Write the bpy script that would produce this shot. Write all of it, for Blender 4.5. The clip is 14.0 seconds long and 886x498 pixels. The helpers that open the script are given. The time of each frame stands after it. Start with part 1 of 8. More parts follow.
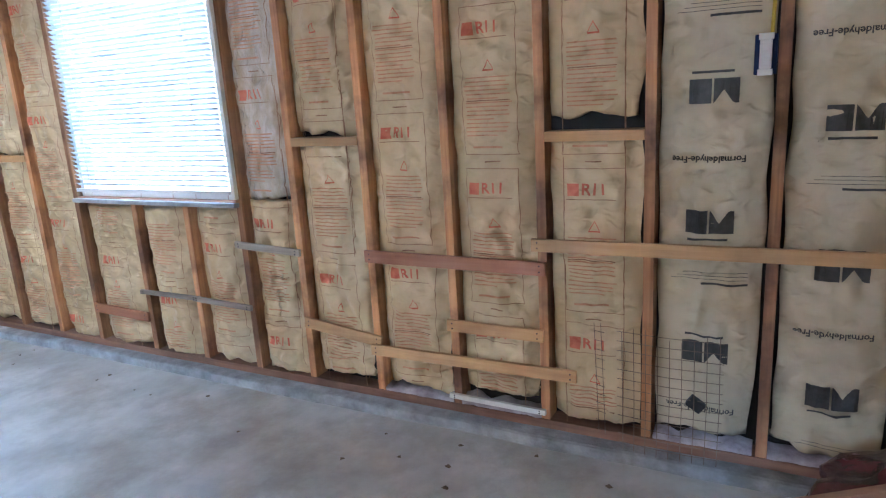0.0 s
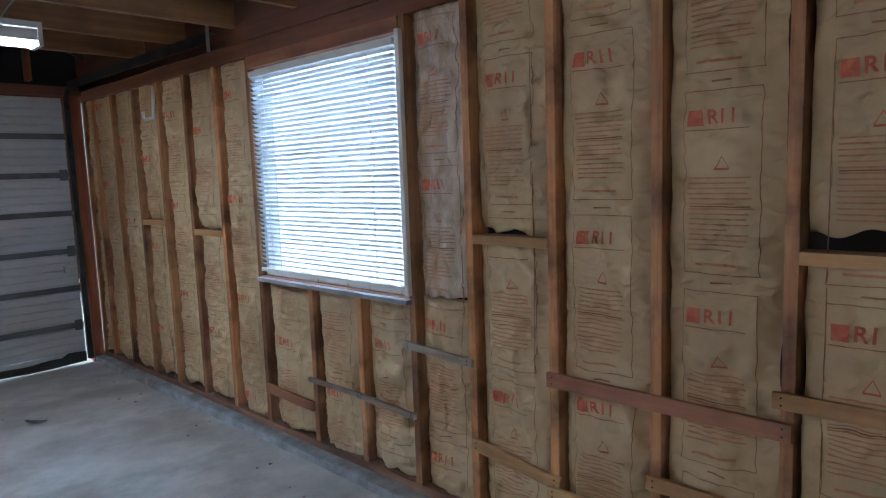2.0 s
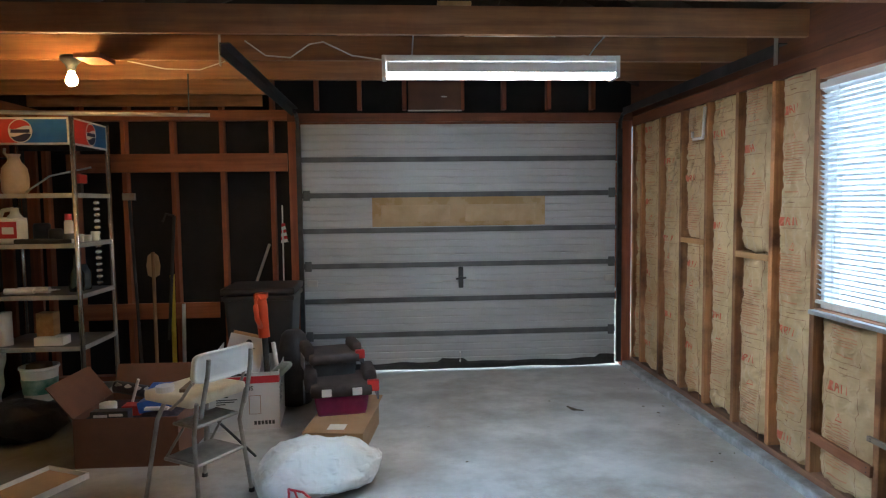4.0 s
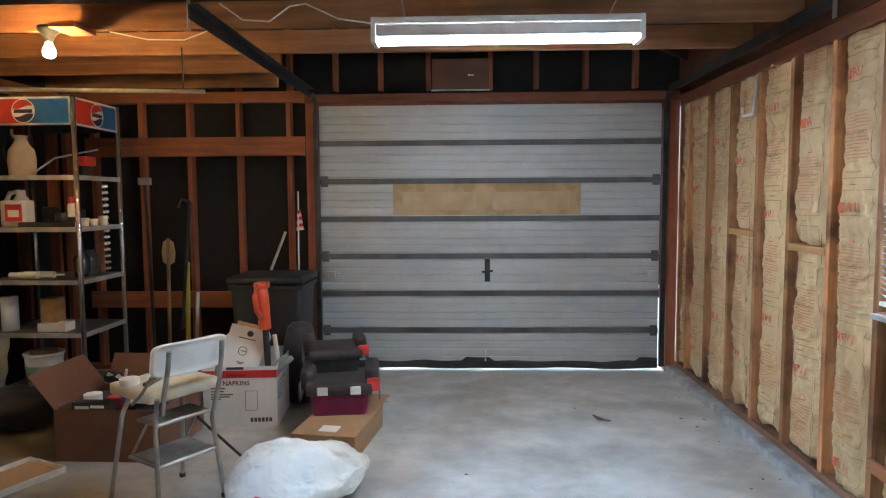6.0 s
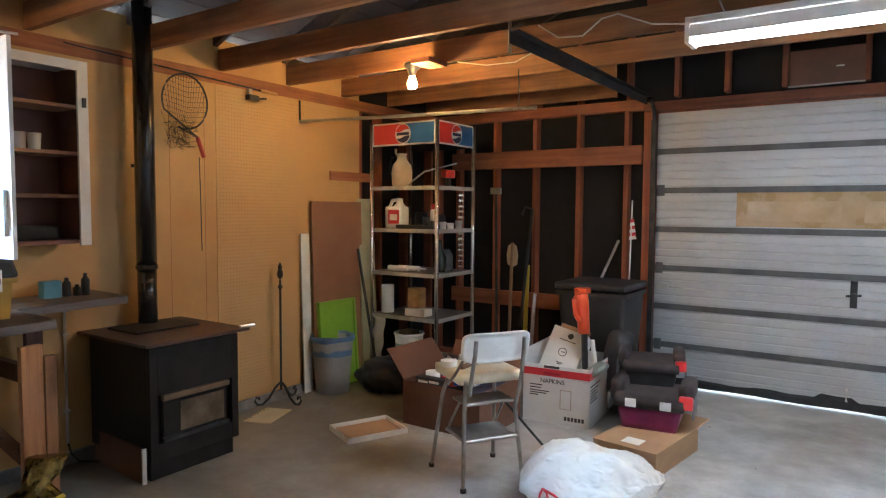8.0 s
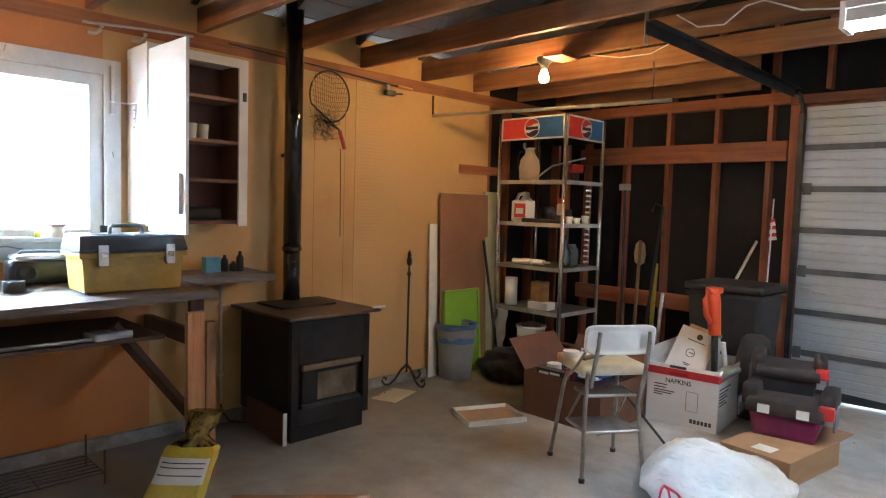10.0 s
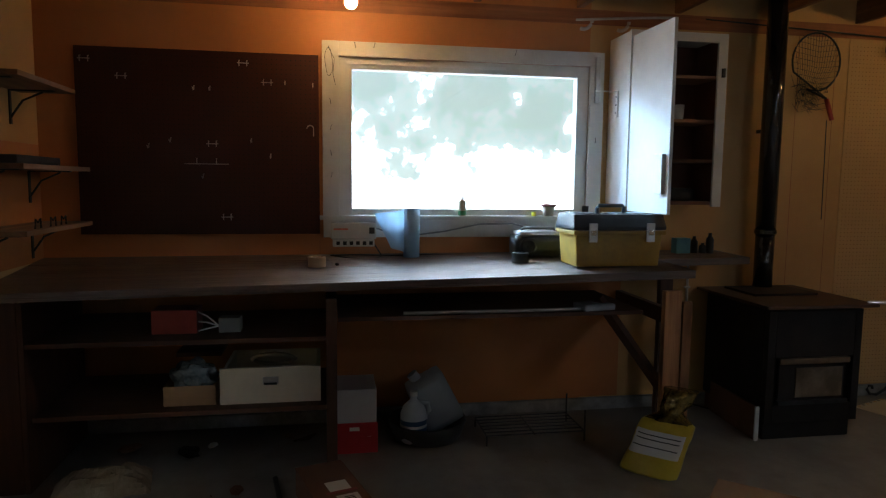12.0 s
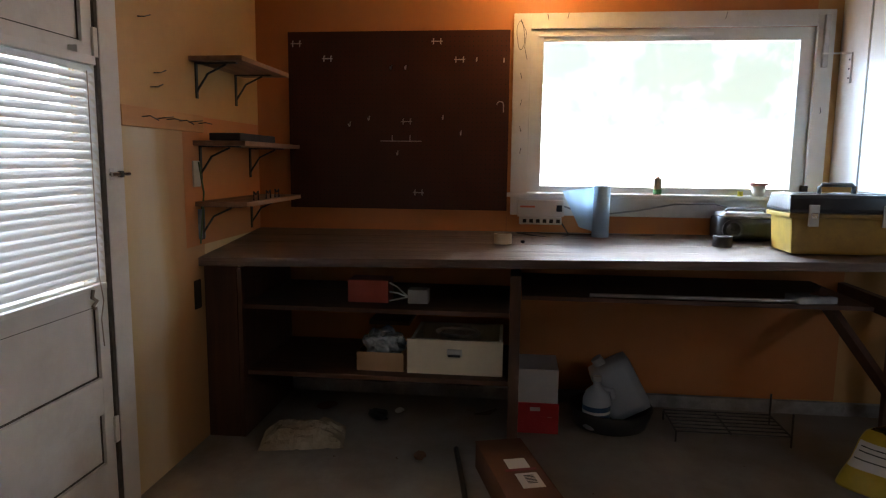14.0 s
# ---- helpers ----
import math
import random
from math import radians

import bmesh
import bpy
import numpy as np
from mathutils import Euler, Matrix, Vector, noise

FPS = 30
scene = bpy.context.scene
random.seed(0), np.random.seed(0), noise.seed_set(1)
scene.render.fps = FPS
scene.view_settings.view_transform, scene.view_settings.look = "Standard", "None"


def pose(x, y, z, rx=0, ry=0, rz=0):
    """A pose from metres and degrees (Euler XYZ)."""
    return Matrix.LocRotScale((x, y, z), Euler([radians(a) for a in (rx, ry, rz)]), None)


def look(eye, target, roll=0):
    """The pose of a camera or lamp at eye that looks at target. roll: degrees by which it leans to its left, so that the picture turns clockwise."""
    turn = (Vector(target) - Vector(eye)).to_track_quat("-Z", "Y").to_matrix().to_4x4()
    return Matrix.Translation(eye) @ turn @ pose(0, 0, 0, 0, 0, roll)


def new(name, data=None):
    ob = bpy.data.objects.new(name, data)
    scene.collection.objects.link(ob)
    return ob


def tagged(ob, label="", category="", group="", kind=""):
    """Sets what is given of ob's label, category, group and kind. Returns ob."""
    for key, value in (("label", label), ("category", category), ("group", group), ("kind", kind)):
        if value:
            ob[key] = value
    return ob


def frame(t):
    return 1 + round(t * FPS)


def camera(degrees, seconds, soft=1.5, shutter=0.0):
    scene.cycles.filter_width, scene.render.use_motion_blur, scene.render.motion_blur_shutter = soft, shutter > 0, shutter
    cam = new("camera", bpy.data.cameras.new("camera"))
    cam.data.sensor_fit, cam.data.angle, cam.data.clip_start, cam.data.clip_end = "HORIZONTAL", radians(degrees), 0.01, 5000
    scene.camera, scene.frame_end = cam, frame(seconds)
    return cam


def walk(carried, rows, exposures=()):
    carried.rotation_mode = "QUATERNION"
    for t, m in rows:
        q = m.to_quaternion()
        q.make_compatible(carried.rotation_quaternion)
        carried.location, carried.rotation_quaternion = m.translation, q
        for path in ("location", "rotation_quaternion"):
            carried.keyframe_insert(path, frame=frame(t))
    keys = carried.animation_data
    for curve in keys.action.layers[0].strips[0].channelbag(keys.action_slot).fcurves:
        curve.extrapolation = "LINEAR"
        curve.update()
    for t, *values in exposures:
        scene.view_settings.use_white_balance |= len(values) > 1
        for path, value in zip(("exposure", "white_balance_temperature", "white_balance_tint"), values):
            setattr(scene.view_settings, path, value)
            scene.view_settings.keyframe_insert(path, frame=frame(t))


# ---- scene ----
cam = camera(68.1, 14.0, soft=1.2)
PATH = [
    (0, (6.344, -2.396, 1.449), (5.435, -0.676, 0.983), -3.4),
    (0.5, (6.305, -2.242, 1.449), (5.351, -0.539, 1.011), -3.6),
    (1, (6.307, -2.068, 1.496), (5.135, -0.482, 1.164), -3.5),
    (1.5, (6.204, -2.026, 1.524), (4.943, -0.497, 1.253), -3.1),
    (2, (6.07, -2.023, 1.541), (4.703, -0.582, 1.307), -2.0),
    (2.5, (5.961, -2.001, 1.55), (4.31, -0.887, 1.368), -0.8),
    (3, (5.923, -2.075, 1.556), (4.067, -1.347, 1.393), 0.1),
    (3.5, (5.925, -2.142, 1.569), (3.963, -1.783, 1.419), 0.0),
    (4, (5.935, -2.177, 1.553), (3.946, -2.034, 1.41), -0.7),
    (4.2, (5.936, -2.187, 1.551), (3.944, -2.086, 1.405), -0.7),
    (6.3, (5.45, -1.705, 1.469), (3.461, -1.851, 1.319), -0.0),
    (6.5, (5.396, -1.659, 1.476), (3.415, -1.898, 1.338), 0.4),
    (7, (5.33, -1.498, 1.463), (3.435, -2.129, 1.348), 1.1),
    (7.5, (5.388, -1.413, 1.454), (3.626, -2.35, 1.33), 1.1),
    (7.7, (5.453, -1.426, 1.459), (3.745, -2.458, 1.334), 0.6),
    (9.8, (5.582, -1.388, 1.412), (4.079, -2.704, 1.31), 1.3),
    (10, (5.59, -1.384, 1.408), (4.168, -2.785, 1.277), 1.7),
    (10.5, (5.614, -1.44, 1.391), (4.325, -2.956, 1.193), 2.2),
    (11, (5.659, -1.453, 1.387), (4.565, -3.11, 1.143), 2.4),
    (11.5, (5.732, -1.484, 1.381), (4.979, -3.324, 1.16), 1.7),
    (11.9, (5.809, -1.505, 1.378), (5.385, -3.449, 1.171), 0.7),
    (12, (5.84, -1.503, 1.374), (5.503, -3.464, 1.174), 0.6),
    (12.5, (5.898, -1.511, 1.372), (5.927, -3.5, 1.162), 0.5),
    (13, (5.906, -1.522, 1.372), (6.104, -3.498, 1.136), 0.3),
    (13.5, (5.893, -1.533, 1.372), (6.134, -3.502, 1.124), 0.4),
    (14, (5.848, -1.56, 1.354), (6.066, -3.53, 1.089), 0.6),
]
EXPO = [(0.0, 1.3, 5100, 10), (1.0, 0.7, 5250, 10), (2.0, 0.1, 5300, 9), (2.5, -0.2, 5300, 8), (3.5, -0.1, 5400, 6), (4.0, 0.6, 5650, 5), (6.5, 1.15, 5650, 7), (7.5, 1.3, 5650, 8), (10.0, 1.35, 5750, 9), (10.5, 1.1, 5700, 8), (11.0, 0.55, 5650, 7), (11.5, -0.1, 5700, 6), (12.0, -0.75, 5800, 6), (12.5, -0.5, 5950, 8), (13.2, -0.2, 6300, 12), (14.0, -0.2, 6500, 14)]
walk(cam, [(t, look(eye, target, roll)) for t, eye, target, roll in PATH], EXPO)

# ---- light ----
world = bpy.data.worlds.new("world")
scene.world = world
world.use_nodes = True
_wn = world.node_tree.nodes
_sky = _wn.new("ShaderNodeTexSky")
_sky.sky_type = "NISHITA"
_sky.sun_disc = False
_sky.sun_elevation, _sky.sun_rotation = radians(78), radians(160)
_wn["Background"].inputs["Strength"].default_value = 0.12
world.node_tree.links.new(_sky.outputs[0], _wn["Background"].inputs["Color"])
_sun = new("sun", bpy.data.lights.new("sun", "SUN"))
_sun.data.energy, _sun.data.angle, _sun.data.color = 2.5, radians(0.6), (1.0, 0.95, 0.88)
_sun.matrix_world = look((3, 8, 40), (0, 0, 0))

# area lamps added out of view as sky above the garden and north window
for _nm, _at, _to, _w, _h, _e, _c in (("sky_fill_south", (7.6, -10.9, 4.4), (4.4, -3.0, 0.6), 5.0, 1.4, 3000.0, (0.42, 0.70, 1.0)), ("sky_fill_north", (3.3, 0.95, 2.95), (3.3, -1.4, 0.6), 1.6, 1.0, 85.0, (0.50, 0.74, 1.0))):
    _l = new(_nm, bpy.data.lights.new(_nm, "AREA"))
    _l.data.shape, _l.data.size, _l.data.size_y = "RECTANGLE", _w, _h
    _l.data.energy, _l.data.color = _e, _c
    _l.matrix_world = look(_at, _to)

# ---- materials ----
def nodes_of(name):
    m = bpy.data.materials.new(name)
    m.use_nodes = True
    nt = m.node_tree
    return m, nt, nt.nodes["Principled BSDF"]


def surf(name, c1, c2, scale=3.0, rough=0.6, bump=0.1, stretch=(1, 1, 1), metal=0.0, fine=60.0, dirt=0.0, dirt_col=(0.05, 0.04, 0.03), vary=0.0, coat=0.0, spec=0.5, dist=0.01, blotch=0.0, blotch_scale=2.6):
    """Two-scale mottled surface in world metres, with fine relief."""
    m, nt, p = nodes_of(name)
    N, L = nt.nodes.new, nt.links.new
    geo = N("ShaderNodeNewGeometry")
    mp = N("ShaderNodeMapping")
    mp.inputs["Scale"].default_value = stretch
    L(geo.outputs["Position"], mp.inputs["Vector"])
    n1 = N("ShaderNodeTexNoise")
    n1.inputs["Scale"].default_value, n1.inputs["Detail"].default_value, n1.inputs["Roughness"].default_value = scale, 6.0, 0.62
    L(mp.outputs[0], n1.inputs["Vector"])
    r1 = N("ShaderNodeValToRGB")
    r1.color_ramp.elements[0].position, r1.color_ramp.elements[1].position = 0.33, 0.68
    r1.color_ramp.elements[0].color, r1.color_ramp.elements[1].color = (*c1, 1), (*c2, 1)
    L(n1.outputs["Fac"], r1.inputs["Fac"])
    col = r1.outputs["Color"]
    n2 = N("ShaderNodeTexNoise")
    n2.inputs["Scale"].default_value, n2.inputs["Detail"].default_value = fine, 4.0
    L(mp.outputs[0], n2.inputs["Vector"])
    if dirt > 0:
        n3 = N("ShaderNodeTexNoise")
        n3.inputs["Scale"].default_value, n3.inputs["Detail"].default_value, n3.inputs["Roughness"].default_value = scale * 0.55, 8.0, 0.7
        off = N("ShaderNodeVectorMath")
        off.inputs[1].default_value = (7.3, 2.1, 5.5)
        L(mp.outputs[0], off.inputs[0])
        L(off.outputs[0], n3.inputs["Vector"])
        r3 = N("ShaderNodeValToRGB")
        r3.color_ramp.elements[0].position, r3.color_ramp.elements[1].position = 0.5, 0.72
        r3.color_ramp.elements[0].color, r3.color_ramp.elements[1].color = (0, 0, 0, 1), (dirt, dirt, dirt, 1)
        L(n3.outputs["Fac"], r3.inputs["Fac"])
        mx = N("ShaderNodeMix")
        mx.data_type = "RGBA"
        L(r3.outputs["Color"], mx.inputs["Factor"])
        L(col, mx.inputs["A"])
        mx.inputs["B"].default_value = (*dirt_col, 1)
        col = mx.outputs["Result"]
    if blotch > 0:
        n4 = N("ShaderNodeTexNoise")
        n4.inputs["Scale"].default_value, n4.inputs["Detail"].default_value, n4.inputs["Roughness"].default_value = blotch_scale, 5.0, 0.6
        L(geo.outputs["Position"], n4.inputs["Vector"])
        r4 = N("ShaderNodeValToRGB")
        r4.color_ramp.elements[0].position, r4.color_ramp.elements[1].position = 0.48, 0.66
        r4.color_ramp.elements[0].color, r4.color_ramp.elements[1].color = (0, 0, 0, 1), (blotch, blotch, blotch, 1)
        L(n4.outputs["Fac"], r4.inputs["Fac"])
        mb = N("ShaderNodeMix")
        mb.data_type = "RGBA"
        L(r4.outputs["Color"], mb.inputs["Factor"])
        L(col, mb.inputs["A"])
        mb.inputs["B"].default_value = (*dirt_col, 1)
        col = mb.outputs["Result"]
    if vary > 0:
        oi = N("ShaderNodeObjectInfo")
        hv = N("ShaderNodeHueSaturation")
        mr = N("ShaderNodeMapRange")
        mr.inputs["To Min"].default_value, mr.inputs["To Max"].default_value = 1 - vary, 1 + vary
        L(oi.outputs["Random"], mr.inputs["Value"])
        L(mr.outputs[0], hv.inputs["Value"])
        L(col, hv.inputs["Color"])
        col = hv.outputs["Color"]
    L(col, p.inputs["Base Color"])
    mr2 = N("ShaderNodeMapRange")
    mr2.inputs["To Min"].default_value, mr2.inputs["To Max"].default_value = max(0.03, rough - 0.1), min(1, rough + 0.1)
    L(n1.outputs["Fac"], mr2.inputs["Value"])
    L(mr2.outputs[0], p.inputs["Roughness"])
    p.inputs["Metallic"].default_value = metal
    p.inputs["Coat Weight"].default_value = coat
    p.inputs["Specular IOR Level"].default_value = spec
    if bump > 0:
        add = N("ShaderNodeMath")
        add.operation = "MULTIPLY_ADD"
        add.inputs[1].default_value = 0.5
        L(n2.outputs["Fac"], add.inputs[0])
        L(n1.outputs["Fac"], add.inputs[2])
        b = N("ShaderNodeBump")
        b.inputs["Strength"].default_value, b.inputs["Distance"].default_value = bump, dist
        L(add.outputs[0], b.inputs["Height"])
        L(b.outputs[0], p.inputs["Normal"])
    return m


def wood(name, c1, c2, axis="z", scale=1.0, rough=0.65, bump=0.25, dirt=0.35, vary=0.18, coat=0.0, dark=(0.05, 0.025, 0.012), blotch=0.3):
    """Sawn wood with grain along one axis."""
    st = {"x": (1.2, 22, 22), "y": (22, 1.2, 22), "z": (22, 22, 1.2)}[axis]
    return surf(name, c1, c2, scale, rough, bump, st, fine=7.0, dirt=dirt, dirt_col=dark, vary=vary, coat=coat, dist=0.004, blotch=blotch)


def glow(name, col, strength):
    m, nt, p = nodes_of(name)
    p.inputs["Base Color"].default_value = (*col, 1)
    p.inputs["Emission Color"].default_value = (*col, 1)
    p.inputs["Emission Strength"].default_value = strength
    return m


def clear(name, col=(1, 1, 1), rough=0.02, alpha=None, trans=1.0):
    m, nt, p = nodes_of(name)
    p.inputs["Base Color"].default_value = (*col, 1)
    p.inputs["Roughness"].default_value = rough
    p.inputs["Transmission Weight"].default_value = trans
    p.inputs["IOR"].default_value = 1.45
    return m


M = {}
M["concrete"] = surf("concrete", (0.33, 0.312, 0.285), (0.52, 0.505, 0.475), 3.4, 0.46, 0.25, (1, 0.8, 1), fine=90, dirt=0.65, blotch=0.5, blotch_scale=1.4, dirt_col=(0.17, 0.14, 0.105), dist=0.006)
def grimed_shaded(m):
    """Adds brown grime and painted-in shade over the workshop half of the slab, with a blotchy edge."""
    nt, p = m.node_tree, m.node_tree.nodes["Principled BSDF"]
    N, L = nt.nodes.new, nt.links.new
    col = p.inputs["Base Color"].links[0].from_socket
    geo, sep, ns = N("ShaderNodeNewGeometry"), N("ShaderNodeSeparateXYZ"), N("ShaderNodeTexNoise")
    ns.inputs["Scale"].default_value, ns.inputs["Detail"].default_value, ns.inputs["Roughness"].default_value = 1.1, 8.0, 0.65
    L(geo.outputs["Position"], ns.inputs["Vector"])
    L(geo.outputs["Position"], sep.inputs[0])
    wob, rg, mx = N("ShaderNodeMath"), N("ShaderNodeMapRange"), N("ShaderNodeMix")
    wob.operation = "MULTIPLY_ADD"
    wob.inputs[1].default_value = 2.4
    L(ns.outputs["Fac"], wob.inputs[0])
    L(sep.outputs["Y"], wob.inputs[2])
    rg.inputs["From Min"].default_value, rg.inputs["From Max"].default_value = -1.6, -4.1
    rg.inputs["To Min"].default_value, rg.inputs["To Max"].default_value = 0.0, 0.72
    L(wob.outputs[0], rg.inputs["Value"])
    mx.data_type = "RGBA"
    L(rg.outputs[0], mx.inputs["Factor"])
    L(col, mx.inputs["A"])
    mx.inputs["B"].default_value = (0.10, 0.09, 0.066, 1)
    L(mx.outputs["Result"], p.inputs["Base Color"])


# part grime, part shade put into the floor colour towards the south wall
grimed_shaded(M["concrete"])
M["curb"] = surf("curb_concrete", (0.17, 0.17, 0.165), (0.36, 0.36, 0.355), 8, 0.8, 0.7, fine=70, dirt=0.65, dirt_col=(0.12, 0.10, 0.085))
M["stud"] = wood("stud_wood", (0.28, 0.115, 0.045), (0.54, 0.27, 0.11), "z", dirt=0.7, vary=0.4, dark=(0.06, 0.022, 0.011), blotch=0.85)
M["stud_red"] = wood("red_brown_stud_wood", (0.21, 0.055, 0.024), (0.36, 0.115, 0.048), "z", dirt=0.6, vary=0.25)
M["stud_x"] = wood("plate_wood", (0.23, 0.08, 0.033), (0.38, 0.16, 0.068), "x")
M["stud_y"] = wood("header_wood", (0.24, 0.075, 0.032), (0.37, 0.13, 0.058), "y")
M["board"] = wood("batten_wood", (0.40, 0.21, 0.08), (0.56, 0.34, 0.15), "x", dirt=0.25)
M["red_board"] = wood("reddish_batten_wood", (0.30, 0.12, 0.06), (0.42, 0.20, 0.11), "x", dirt=0.2)
M["grey_board"] = wood("weathered_wood", (0.20, 0.16, 0.12), (0.36, 0.30, 0.24), "x", dirt=0.4)
M["joist"] = wood("joist_wood", (0.17, 0.072, 0.028), (0.33, 0.15, 0.058), "y", dirt=0.3)
# near-black: the shade of the roof void is put into this wood's colour
M["roof_board"] = wood("shaded_roof_board_wood", (0.016, 0.010, 0.007), (0.04, 0.022, 0.014), "x", dirt=0.4)
M["felt"] = surf("black_felt_paper", (0.006, 0.0055, 0.006), (0.016, 0.014, 0.014), 6, 0.9, 0.3)
M["dark"] = surf("dark_sheathing", (0.02, 0.015, 0.012), (0.045, 0.032, 0.025), 5, 0.9, 0.2)


def paper(name, c1, c2, dirt_col):
    """Creased kraft facing: soft stains and sharp ridged folds."""
    m = surf(name, c1, c2, 2.2, 0.5, 0.0, dirt=0.3, dirt_col=dirt_col, vary=0.07)
    nt = m.node_tree
    N, L = nt.nodes.new, nt.links.new
    geo = N("ShaderNodeNewGeometry")
    last = None
    for sc, dist, st in ((5.0, 0.055, (1.5, 1, 0.8)), (17.0, 0.014, (1, 1, 1.6)), (2.2, 0.11, (1.4, 1, 0.5))):
        mp = N("ShaderNodeMapping")
        mp.inputs["Scale"].default_value = st
        mp.inputs["Rotation"].default_value = (0, 0.5 if sc > 10 else -0.2, 0)
        L(geo.outputs["Position"], mp.inputs["Vector"])
        n = N("ShaderNodeTexNoise")
        n.noise_type = "RIDGED_MULTIFRACTAL"
        n.normalize = True
        n.inputs["Scale"].default_value, n.inputs["Detail"].default_value = sc, 2.5
        n.inputs["Distortion"].default_value = 0.6
        L(mp.outputs[0], n.inputs["Vector"])
        b = N("ShaderNodeBump")
        b.inputs["Strength"].default_value, b.inputs["Distance"].default_value = 0.75, dist
        L(n.outputs["Fac"], b.inputs["Height"])
        if last is not None:
            L(last.outputs[0], b.inputs["Normal"])
        last = b
    L(last.outputs[0], nt.nodes["Principled BSDF"].inputs["Normal"])
    return m


M["kraft"] = paper("kraft_paper", (0.465, 0.335, 0.170), (0.61, 0.465, 0.265), (0.32, 0.22, 0.11))
M["kraft_jm"] = paper("kraft_paper_grey", (0.42, 0.345, 0.22), (0.54, 0.455, 0.31), (0.31, 0.24, 0.15))
M["ink_red"] = surf("red_print", (0.50, 0.10, 0.05), (0.62, 0.20, 0.10), 30, 0.6, 0.0)
M["ink_faint"] = surf("faint_red_print", (0.46, 0.20, 0.10), (0.55, 0.29, 0.15), 40, 0.6, 0.0)
M["ink_line"] = surf("brown_line_print", (0.24, 0.12, 0.06), (0.36, 0.2, 0.1), 40, 0.6, 0.0)
M["ink_black"] = surf("black_print", (0.03, 0.03, 0.03), (0.07, 0.065, 0.06), 30, 0.6, 0.0)
M["wool"] = surf("glass_wool", (0.20, 0.17, 0.18), (0.44, 0.40, 0.42), 9, 0.95, 0.8, fine=60)
M["film"] = surf("clear_film", (0.47, 0.35, 0.21), (0.68, 0.60, 0.50), 5, 0.16, 0.9, (3, 1, 0.9), fine=9, coat=1.0, dist=0.04)
M["panel"] = surf("hardboard_panel", (0.475, 0.278, 0.105), (0.575, 0.36, 0.15), 0.9, 0.5, 0.06, fine=40, dirt=0.35, dirt_col=(0.30, 0.12, 0.035), spec=0.35)
M["panel_red"] = surf("reddish_hardboard", (0.44, 0.165, 0.05), (0.55, 0.235, 0.078), 0.9, 0.5, 0.06, fine=40, dirt=0.35, dirt_col=(0.28, 0.10, 0.032), spec=0.35)
M["plaster"] = surf("yellowed_paint", (0.56, 0.42, 0.20), (0.66, 0.53, 0.29), 1.6, 0.55, 0.1, fine=40, dirt=0.25, dirt_col=(0.45, 0.26, 0.09))
M["patch"] = surf("white_smeared_paint", (0.62, 0.55, 0.42), (0.74, 0.69, 0.58), 2.5, 0.6, 0.15, fine=40, dirt=0.2, dirt_col=(0.55, 0.40, 0.2))
M["peg_dark"] = surf("brown_pegboard", (0.042, 0.014, 0.010), (0.072, 0.026, 0.017), 1.3, 0.6, 0.05, fine=60, dirt=0.3, spec=0.2)
M["peg_light"] = surf("tan_pegboard", (0.475, 0.288, 0.115), (0.565, 0.37, 0.16), 1.2, 0.5, 0.05, fine=60)
M["hole"] = surf("hole_black", (0.012, 0.01, 0.008), (0.02, 0.016, 0.012), 8, 0.9, 0.0)
M["white"] = surf("white_paint", (0.68, 0.67, 0.64), (0.80, 0.79, 0.76), 2.5, 0.45, 0.12, fine=50, dirt=0.35, dirt_col=(0.50, 0.45, 0.36))
M["white_old"] = surf("old_white_paint", (0.60, 0.59, 0.55), (0.74, 0.73, 0.69), 3, 0.5, 0.2, fine=45, dirt=0.5, dirt_col=(0.36, 0.32, 0.26))
M["trim_dirt"] = surf("dark_gap_grime", (0.03, 0.025, 0.02), (0.09, 0.075, 0.06), 12, 0.8, 0.1)
M["door_steel"] = surf("galvanised_door_panel", (0.42, 0.445, 0.46), (0.55, 0.575, 0.59), 2.4, 0.5, 0.06, (1, 0.35, 1), metal=0.25, fine=40, dirt=0.3, dirt_col=(0.22, 0.22, 0.22))
M["door_rib"] = surf("dark_door_rib", (0.085, 0.09, 0.095), (0.15, 0.155, 0.16), 4, 0.55, 0.08, metal=0.3)
M["rubber"] = surf("black_rubber", (0.012, 0.012, 0.013), (0.035, 0.035, 0.036), 9, 0.75, 0.3)
M["steel_dark"] = surf("dark_steel", (0.03, 0.032, 0.035), (0.08, 0.08, 0.085), 6, 0.5, 0.1, metal=0.7)
M["steel"] = surf("steel", (0.45, 0.44, 0.43), (0.62, 0.61, 0.60), 8, 0.32, 0.06, metal=0.95)
M["chrome"] = surf("worn_chrome", (0.55, 0.53, 0.50), (0.72, 0.70, 0.67), 7, 0.22, 0.05, metal=1.0, dirt=0.4, dirt_col=(0.22, 0.14, 0.09))
M["post"] = surf("bright_chrome", (0.72, 0.70, 0.68), (0.86, 0.85, 0.83), 7, 0.16, 0.03, metal=0.9, dirt=0.3, dirt_col=(0.3, 0.22, 0.16))
M["card"] = surf("cardboard", (0.33, 0.19, 0.09), (0.42, 0.26, 0.135), 3, 0.75, 0.1, (1, 1, 3), fine=50, dirt=0.2, dirt_col=(0.28, 0.16, 0.08), vary=0.06)
M["card_brown"] = surf("dark_cardboard", (0.12, 0.055, 0.032), (0.19, 0.088, 0.05), 2.5, 0.75, 0.1, fine=50, dirt=0.2)
M["glass"] = clear("window_glass")


